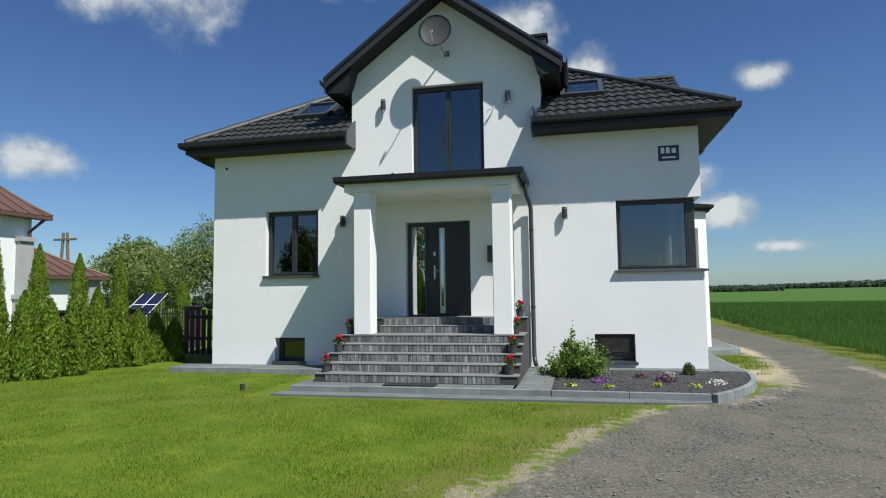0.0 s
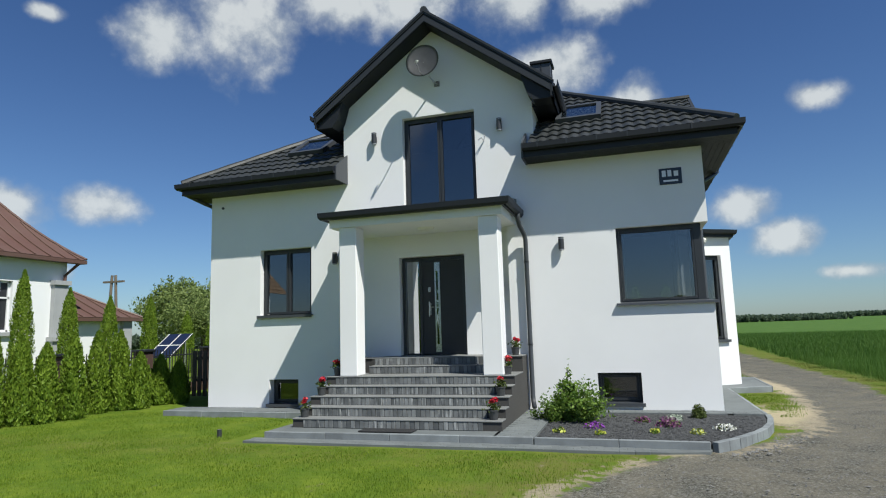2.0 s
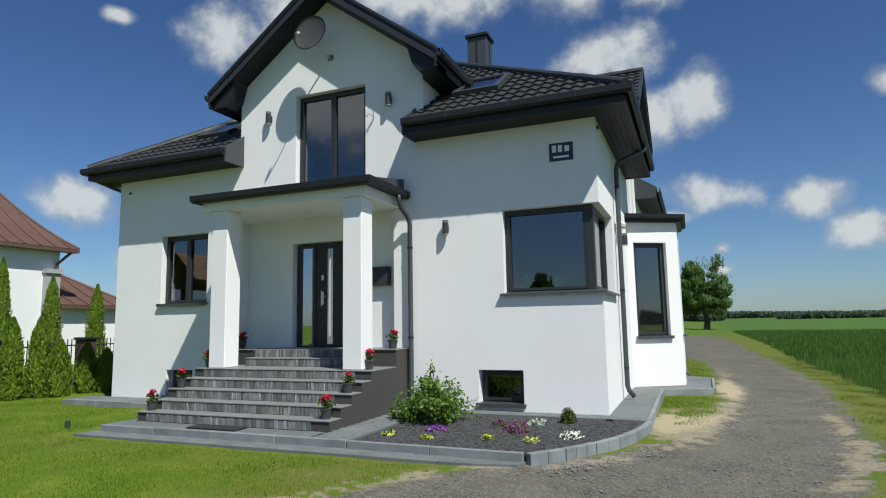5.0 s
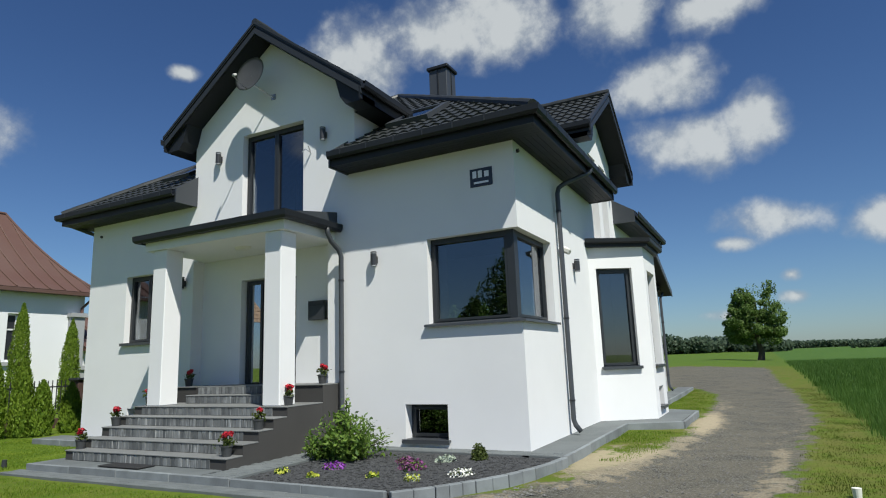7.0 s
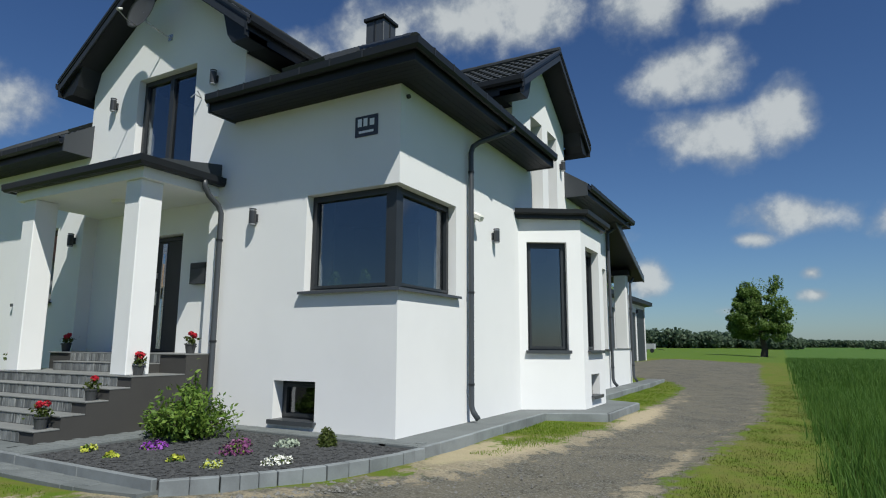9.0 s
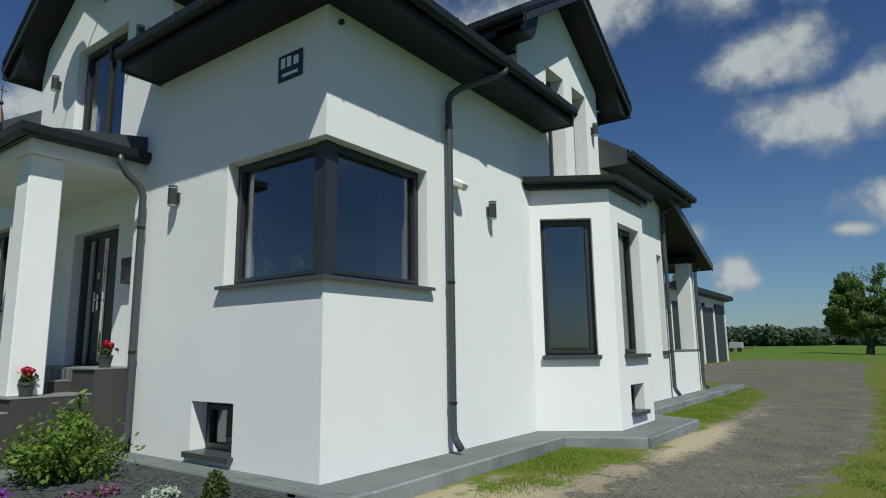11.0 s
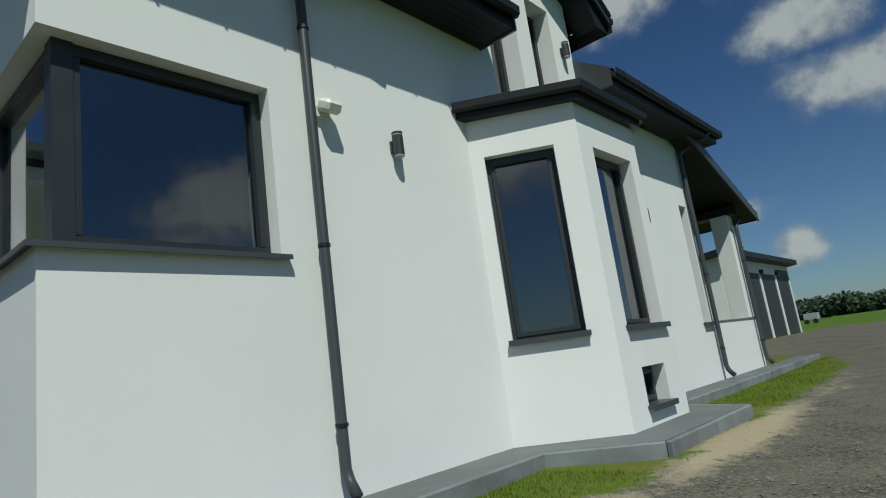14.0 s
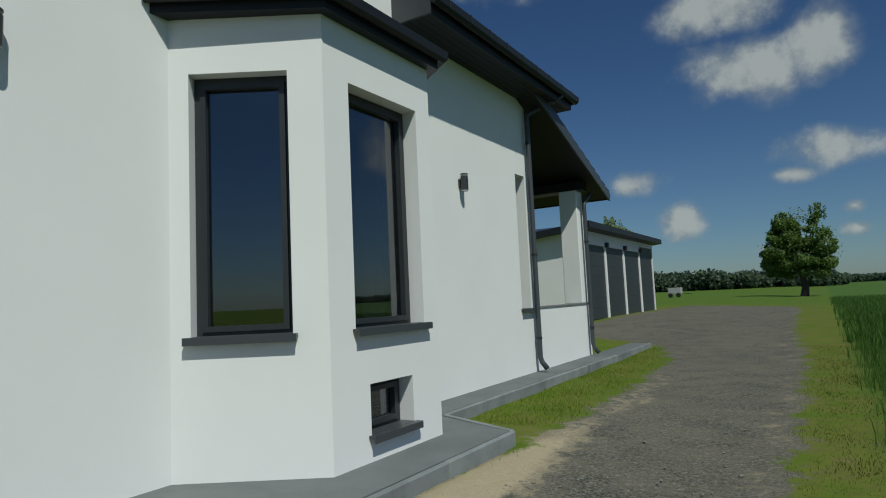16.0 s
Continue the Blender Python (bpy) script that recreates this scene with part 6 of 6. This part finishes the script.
for d in doors:
    bm = bmesh.new()
    GF.box(bm, d[0] + 0.002, d[1] - 0.002, -0.13, -0.095, gz + 0.02, d[3] - 0.002)
    gd = part("garage_door", bm, M_GARDOOR, gar, "dark grey sectional garage door")
    n = 7
    for k in range(n):
        z0, z1 = gz + 0.02 + (d[3] - gz - 0.02) * k / n, gz + 0.02 + (d[3] - gz - 0.02) * (k + 1) / n
        bm = bmesh.new()
        GF.box(bm, d[0], d[1], -0.09, -0.05, z0 + 0.003, z1 - 0.003)
        part("panel", bm, M_GARDOOR, gd)
for i in range(3):
    u = (doors[i][1] + doors[i + 1][0]) / 2
    bm = bmesh.new()
    GF.box(bm, u - 0.07, u + 0.07, 0.0, 0.16, gz + 3.02, gz + 3.22)
    part("lamp", bm, M_DARKBOX, gar)
part("roof", prism([(GXF + 0.45, GYA - 0.4, gz + 3.62), (GXF + 0.45, GYA - 0.4, gz + 3.86), (GXF - 8.3, GYA - 0.4, gz + 2.95), (GXF - 8.3, GYA - 0.4, gz + 2.72)], (0, GYB - GYA + 0.8, 0)), M_TRIM, gar, "dark mono-pitch sheet roof")
for i in range(5):
    sp = thing("solar_panel", (GXF - 3, GYA + 1.3 + i * 2.0, gz + 3.6), "dark blue solar panel tilted on the garage roof", "solar panel", "solar panels")
    m = Matrix.Translation((GXF - 2.6, GYA + 0.6 + i * 2.1, gz + 3.66)) @ Matrix.Rotation(radians(12), 4, "X")
    part("cell_sheet", boxes(((-3.4, 0, 0), (1.4, 1.6, 0.04)), m=m), M_SOLAR, sp)
    for k in range(1, 5):
        part("rail", boxes(((-3.4 + k * 0.96 - 0.015, 0, 0.041), (-3.4 + k * 0.96 + 0.015, 1.6, 0.048)), m=m), M_STEEL, sp)

# ---- chapel and its annex ----
CHX, CY0, CY1, CE = -20.7, 2.0, 21.7, 4.75
chapel = thing("chapel", (CHX - 5, 12, 0.1), "white plastered chapel with a brown sheet-metal roof and spire", "chapel")
CF = Face((CHX, 0, 0), (0, 1, 0), (1, 0, 0))
wins = [(18.72, 19.5, 1.95, 3.80), (14.6, 15.4, 1.95, 3.80), (10.6, 11.4, 1.95, 3.80), (6.6, 7.4, 1.95, 3.80)]
bm = bmesh.new()
cell_wall(bm, CF, [CY0, CY1, *(v for w in wins for v in w[:2])], [-0.1, CE, 1.95, 3.80], lambda u, z: not any(inside(u, z, w) for w in wins), 0.5)
part("wall", bm, M_CHWALL, chapel)
part("wall", boxes(((CHX - 10.5, CY1 - 0.5, -0.1), (CHX - 0.5, CY1, CE))), M_CHWALL, chapel)
part("wall", boxes(((CHX - 10.5, CY0, -0.1), (CHX - 10, CY1 - 0.5, CE))), M_CHWALL, chapel)
for w in wins:
    bm = bmesh.new()
    for q in ((w[0], w[1], w[2], w[2] + 0.07), (w[0], w[1], w[3] - 0.07, w[3]), (w[0], w[0] + 0.07, w[2], w[3]), (w[1] - 0.07, w[1], w[2], w[3]), ((w[0] + w[1]) / 2 - 0.03, (w[0] + w[1]) / 2 + 0.03, w[2], w[3]), (w[0], w[1], w[2] + 1.2, w[2] + 1.26)):
        CF.box(bm, q[0], q[1], -0.22, -0.14, q[2], q[3])
    wn = part("window", bm, material("white_sash", (0.75, 0.76, 0.77), 0.6), chapel, "white cross-barred chapel window")
    bm = bmesh.new()
    CF.box(bm, w[0], w[1], -0.20, -0.19, w[2], w[3])
    part("pane", bm, M_DOOR, wn)
    bm = bmesh.new()
    CF.box(bm, w[0] - 0.1, w[1] + 0.1, 0.0, 0.12, w[2] - 0.16, w[2] - 0.02)
    part("sill", bm, M_CHGREY, wn)
for u in (17.55, 21.35, 13.0, 9.0, 5.0):
    bm = bmesh.new()
    CF.box(bm, u - 0.36, u + 0.36, 0.0, 0.30, 0.0, 1.55)
    CF.box(bm, u - 0.42, u + 0.42, 0.0, 0.38, 1.55, 1.72)
    CF.box(bm, u - 0.30, u + 0.30, 0.0, 0.20, 1.72, 3.75)
    CF.box(bm, u - 0.36, u + 0.36, 0.0, 0.28, 3.75, 3.92)
    part("pilaster", bm, M_CHGREY, chapel, "grey stepped wall pilaster")


def bellcast(root, x_eave, x_ridge, y0, y1, z_eave, z_ridge, hip, mat, sweep_up=0.35):
    """A roof whose slopes flare out towards the eaves, hipped at its far end, with standing seams."""
    n = 10
    bm = bmesh.new()
    prof = [(t, (1 - sweep_up) * t + sweep_up * t * t) for t in [i / n for i in range(n + 1)]]
    a = [bm.verts.new((x_eave + (x_ridge - x_eave) * t, y0, z_eave + (z_ridge - z_eave) * h)) for t, h in prof]
    b = [bm.verts.new((x_eave + (x_ridge - x_eave) * t, y1 - hip * t, z_eave + (z_ridge - z_eave) * h)) for t, h in prof]
    c = [bm.verts.new((2 * x_ridge - x_eave - (x_ridge - x_eave) * t, y1 - hip * t, z_eave + (z_ridge - z_eave) * h)) for t, h in prof]
    d = [bm.verts.new((2 * x_ridge - x_eave - (x_ridge - x_eave) * t, y0, z_eave + (z_ridge - z_eave) * h)) for t, h in prof]
    for i in range(n):
        bm.faces.new((a[i], b[i], b[i + 1], a[i + 1]))
        bm.faces.new((c[i], c[i + 1], b[i + 1], b[i]))
        bm.faces.new((d[i], d[i + 1], c[i + 1], c[i]))
    bmesh.ops.recalc_face_normals(bm, faces=bm.faces)
    part("roof_sheet", bm, mat, root)
    k = y0 + 0.6
    while k < y1 - 0.3:
        pts = [(x_eave + (x_ridge - x_eave) * t, k, z_eave + (z_ridge - z_eave) * h + 0.03) for t, h in prof if k <= y1 - hip * t]
        if len(pts) > 1:
            part("seam", tube(pts, 0.025, 5), mat, root)
        k += 0.62
    part("ridge", tube([(x_ridge, y0, z_ridge + 0.03), (x_ridge, y1 - hip, z_ridge + 0.03)], 0.07, 7), mat, root)
    part("hip", tube([(x_eave + (x_ridge - x_eave) * t, y1 - hip * t, z_eave + (z_ridge - z_eave) * h + 0.03) for t, h in prof], 0.05, 7), mat, root)
    part("eave_board", boxes(((x_eave - 0.35, y0, z_eave - 0.16), (x_eave + 0.02, y1 + 0.02, z_eave - 0.02))), M_CHROOF, root)


bellcast(chapel, CHX + 0.45, CHX - 4.5, CY0, CY1 + 0.5, CE + 0.05, 8.75, 1.7, M_CHROOF)
part("downpipe", tube([(CHX + 0.4, CY1 + 0.2, CE - 0.1), (CHX + 0.1, CY1 - 0.15, CE - 0.6), (CHX + 0.1, CY1 - 0.2, 0.1)], 0.06, 8), M_CHROOF, chapel)
sx, sy = CHX - 4.5, 19.2
sp = part("spire", boxes(((sx - 0.42, sy - 0.42, 8.0), (sx + 0.42, sy + 0.42, 10.5)), bevel=0.04), M_CHROOF, chapel, "brown louvred ridge turret with a pointed spire")
for k in range(7):
    z = 9.0 + k * 0.19
    part("louvre", boxes(((sx + 0.422, sy - 0.3, z), (sx + 0.46, sy + 0.3, z + 0.10)), ((sx - 0.3, sy - 0.46, z), (sx + 0.3, sy - 0.422, z + 0.10))), M_TIMBER, sp)
bm = bmesh.new()
base = [(sx + r * math.cos(a), sy + r * math.sin(a), z) for r, z in ((0.66, 10.45), (0.36, 10.95), (0.05, 12.4)) for a in [math.pi / 4 + i * math.pi / 4 for i in range(8)]]
vs = [bm.verts.new(p) for p in base]
for k in range(2):
    for i in range(8):
        bm.faces.new((vs[k * 8 + i], vs[k * 8 + (i + 1) % 8], vs[k * 8 + 8 + (i + 1) % 8], vs[k * 8 + 8 + i]))
bm.faces.new(vs[:8][::-1]), bm.faces.new(vs[16:])
part("spire_roof", bm, M_CHROOF, sp)
bm = tube([(sx, sy, 12.35), (sx, sy, 13.35)], 0.025, 6)
tube([(sx, sy - 0.18, 13.1), (sx, sy + 0.18, 13.1)], 0.022, 6, bm=bm)
bmesh.ops.create_uvsphere(bm, u_segments=12, v_segments=8, radius=0.11, matrix=Matrix.Translation((sx, sy, 12.5)))
part("finial", bm, M_IRON, sp)
ann = thing("chapel_annex", (CHX - 3, 23.5, 0.1), "low white annex with a brown hipped roof", "annex")
part("wall", boxes(((CHX - 7, CY1 + 0.01, -0.1), (CHX - 0.1, 25.1, 2.45))), M_CHWALL, ann)
bellcast(ann, CHX + 0.25, CHX - 3.5, CY1 + 0.02, 25.5, 2.50, 4.45, 2.4, M_CHROOF, 0.15)
part("pilaster", boxes(((CHX - 0.099, 24.6, 0.0), (CHX + 0.08, 25.09, 2.4))), M_CHGREY, ann)

# the whole chapel stands a little further off
to = Matrix.Translation((-22.35, 23.05, 0.0)) @ Matrix.Scale(1.12, 4) @ Matrix.Translation((20.25, -22.2, 0.0))
for root in (chapel, ann):
    root.matrix_basis = to @ root.matrix_basis

# ---- boundary fence ----
fence = thing("fence", (-11.4, 11, 0.05), "black iron picket fence between brown brick pillars", "fence")
FX = -12.3
py = [6.4, 9.96, 13.5, 16.0, 18.9]
for y in py:
    p = part("pillar", boxes(((FX - 0.19, y - 0.19, 0.0), (FX + 0.19, y + 0.19, 1.34)), bevel=0.01), M_BRICK, fence)
    part("cap", boxes(((FX - 0.24, y - 0.24, 1.341), (FX + 0.24, y + 0.24, 1.42)), bevel=0.02), M_TRIM, p)
for a, b in zip(py, py[1:]):
    part("base", boxes(((FX - 0.09, a + 0.19, 0.0), (FX + 0.09, b - 0.19, 0.30))), M_BRICK, fence)
    bm = bmesh.new()
    for z in (0.42, 1.18):
        box(bm, (FX - 0.015, a + 0.19, z), (FX + 0.015, b - 0.19, z + 0.035))
    part("rail", bm, M_IRON, fence)
    k = a + 0.30
    while k < b - 0.25:
        part("picket", boxes(((FX - 0.01, k - 0.01, 0.32), (FX + 0.01, k + 0.01, 1.38))), M_IRON, fence)
        k += 0.125
# black boards added for the dark of the shaded hedge at the house corner
rear = thing("shade_boards", (-9.7, 15.5, 0.05), "black boards standing in for the shaded hedge beside the house", "fence")
for k in range(14):
    part("board", boxes(((-10.5 + k * 0.18, 15.9, 0.1), (-10.5 + k * 0.18 + 0.12, 15.93, 1.35))), M_IRON, rear)
part("rail", boxes(((-10.5, 15.935, 0.5), (-7.98, 15.97, 0.58)), ((-10.5, 15.935, 1.1), (-7.98, 15.97, 1.18))), M_IRON, rear)

gate = thing("lychgate", (-12.6, 6.6, 0.1), "small timber gate post with a clay-tiled canopy", "gate")
part("post", boxes(((-12.75, 6.95, 0.0), (-12.55, 7.15, 3.0))), M_TIMBER, gate)
part("post", boxes(((-12.75, 4.95, 0.0), (-12.55, 5.15, 3.0))), M_TIMBER, gate)
part("beam", boxes(((-12.78, 4.7, 3.0), (-12.52, 7.5, 3.2))), M_TIMBER, gate)
for side in (-1, 1):
    m = Matrix.Translation((-12.65, 6.0, 4.25)) @ Matrix.Rotation(side * radians(42), 4, "Y")
    for r in range(6):
        for c in range(13):
            x0 = side * (0.05 + r * 0.23)
            a, b = sorted((x0, x0 + side * 0.26))
            part("clay_tile", boxes(((a, -1.6 + c * 0.25, 0.012 * (6 - r)), (b, -1.6 + c * 0.25 + 0.24, 0.012 * (6 - r) + 0.02)), m=m), M_CLAY, gate)

# ---- further off ----
for i, x in enumerate((-16.9,)):
    s = thing("ground_solar_panel", (x, 21.8, 0.1), "blue solar panel on a low frame in the garden", "solar panel", "garden solar panels")
    m = Matrix.Translation((x, 21.8, 1.05)) @ Matrix.Rotation(radians(35), 4, "X")
    part("cell_sheet", boxes(((-0.6, -0.2, 0), (0.6, 1.4, 0.04)), m=m), M_SOLAR, s)
    part("rail", boxes(((-0.02, -0.2, 0.041), (0.02, 1.4, 0.048)), ((-0.6, 0.58, 0.0412), (-0.021, 0.62, 0.0478)), ((0.021, 0.58, 0.0412), (0.6, 0.62, 0.0478)), ((-0.6, -0.2, 0.0414), (-0.57, 0.579, 0.0476)), ((-0.6, 0.621, 0.0414), (-0.57, 1.4, 0.0476)), ((0.57, -0.2, 0.0414), (0.6, 0.579, 0.0476)), ((0.57, 0.621, 0.0414), (0.6, 1.4, 0.0476)), m=m), M_WHITEPL, s)
    part("leg", boxes(((x - 0.5, 21.75, 0.0), (x - 0.45, 21.8, 1.05)), ((x + 0.45, 21.75, 0.0), (x + 0.5, 21.8, 1.05)), ((x - 0.5, 22.6, 0.0), (x - 0.45, 22.65, 1.65)), ((x + 0.45, 22.6, 0.0), (x + 0.5, 22.65, 1.65))), M_STEEL, s)
pole = thing("utility_pole", (-40, 45, 0.4), "twin-legged wooden utility pole", "utility pole")
for dx in (-0.35, 0.35):
    part("leg", tube([(-40 + dx * 1.6, 45, 0.2), (-40 + dx * 0.5, 45, 6.7)], [0.13, 0.10], 8), M_TIMBER, pole)
part("crossarm", boxes(((-41, 44.9, 6.1), (-39, 45.1, 6.25))), M_TIMBER, pole)
pole.matrix_basis = Matrix.Translation((-1.8, -1.4, 0.0)) @ pole.matrix_basis @ Matrix.Scale(1.1, 4)
TRX, TRY = -9.6, 100.0
tz = float(land(TRX, TRY))
trailer = thing("trailer", (TRX, TRY, tz), "small pale box trailer parked on the grass", "trailer")
part("body", boxes(((TRX - 0.8, TRY - 0.6, tz + 0.5), (TRX + 0.8, TRY + 0.6, tz + 1.3)), bevel=0.03), M_CHGREY, trailer)
for x in (-0.5, 0.5):
    part("wheel", tube([(TRX + x, TRY - 0.85, tz + 0.3), (TRX + x, TRY - 0.68, tz + 0.3)], 0.3, 14), M_IRON, trailer)
part("drawbar", tube([(TRX + 1.0, TRY, tz + 0.55), (TRX + 2.1, TRY, tz + 0.4)], 0.04, 6), M_IRON, trailer)


def woods(name, line, crowns, h0, h1, deep, n, size, seed, label):
    """A far belt of trees along a line: leaf clumps filling an uneven outline of overlapping crowns, one mesh."""
    rng = np.random.default_rng(seed)
    (ax, ay), (bx, by) = line
    length = math.hypot(bx - ax, by - ay)
    ux, uy = (bx - ax) / length, (by - ay) / length
    c = rng.uniform(0, length, crowns)
    ch = rng.uniform(h0, h1, crowns) * (0.8 + 0.3 * np.sin(c * 0.02 + seed))
    cr = ch * rng.uniform(0.28, 0.5, crowns)
    cd = rng.uniform(-deep, deep, crowns)
    k = rng.integers(0, crowns, n)
    d = rng.normal(size=(n, 3))
    d /= np.linalg.norm(d, axis=1)[:, None]
    d *= rng.uniform(0.55, 1.0, (n, 1))
    along = c[k] + d[:, 0] * cr[k]
    side = cd[k] + d[:, 1] * cr[k]
    x, y = ax + ux * along - uy * side, ay + uy * along + ux * side
    z = land(x, y) + np.maximum(0.1, ch[k] * (0.48 + 0.5 * d[:, 2]))
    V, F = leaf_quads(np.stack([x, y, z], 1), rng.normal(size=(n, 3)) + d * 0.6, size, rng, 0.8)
    return tagged(new(name, quads_mesh(name, V, F, M_HAZY_WOODS)), label, "woods", kind="stuff")


# all these belts wear the leaf colour with haze put into it
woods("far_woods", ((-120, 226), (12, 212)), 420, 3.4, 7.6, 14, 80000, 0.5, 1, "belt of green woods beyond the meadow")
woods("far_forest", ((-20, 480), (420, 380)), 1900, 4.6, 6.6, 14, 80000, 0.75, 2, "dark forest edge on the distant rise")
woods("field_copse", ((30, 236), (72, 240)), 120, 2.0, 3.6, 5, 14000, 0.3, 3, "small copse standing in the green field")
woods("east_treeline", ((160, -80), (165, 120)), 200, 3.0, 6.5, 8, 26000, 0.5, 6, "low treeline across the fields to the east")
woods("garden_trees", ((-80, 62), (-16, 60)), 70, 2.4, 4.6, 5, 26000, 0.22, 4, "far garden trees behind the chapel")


def pavers():
    """Small concrete blocks of the front path and of the strip beside the steps, one object each on a shared mesh."""
    w, d = 0.20, 0.105
    bm = boxes(((-w / 2 + 0.003, -d / 2 + 0.003, -0.05), (w / 2 - 0.003, d / 2 - 0.003, 0.0)), bevel=0.005)
    me = bpy.data.meshes.new("paver")
    bm.to_mesh(me)
    bm.free()
    me.materials.append(M_PAVE)

    def lay(x0, x1, y0, y1, z):
        r, y = 0, y0 + d / 2
        while y < y1 - d / 2 + 1e-6:
            x = x0 + w / 2 + (0.10 if r % 2 else 0.0)
            while x < x1 - w / 2 + 1e-6:
                ob = new("paver", me)
                ob.parent = pave
                ob.matrix_parent_inverse = pave.matrix_world.inverted()
                ob.location = (x, y, z + random.uniform(-0.002, 0.002))
                x += w
            y += d
            r += 1

    lay(-4.68, 1.65, 10.05, 10.40, 0.070)
    lay(-0.62, -0.06, 10.42, 13.3, PZ + 0.004)
    lay(-0.05, 3.36, 13.0, 13.34, PZ + 0.004)


riser_tiles()
pavers()
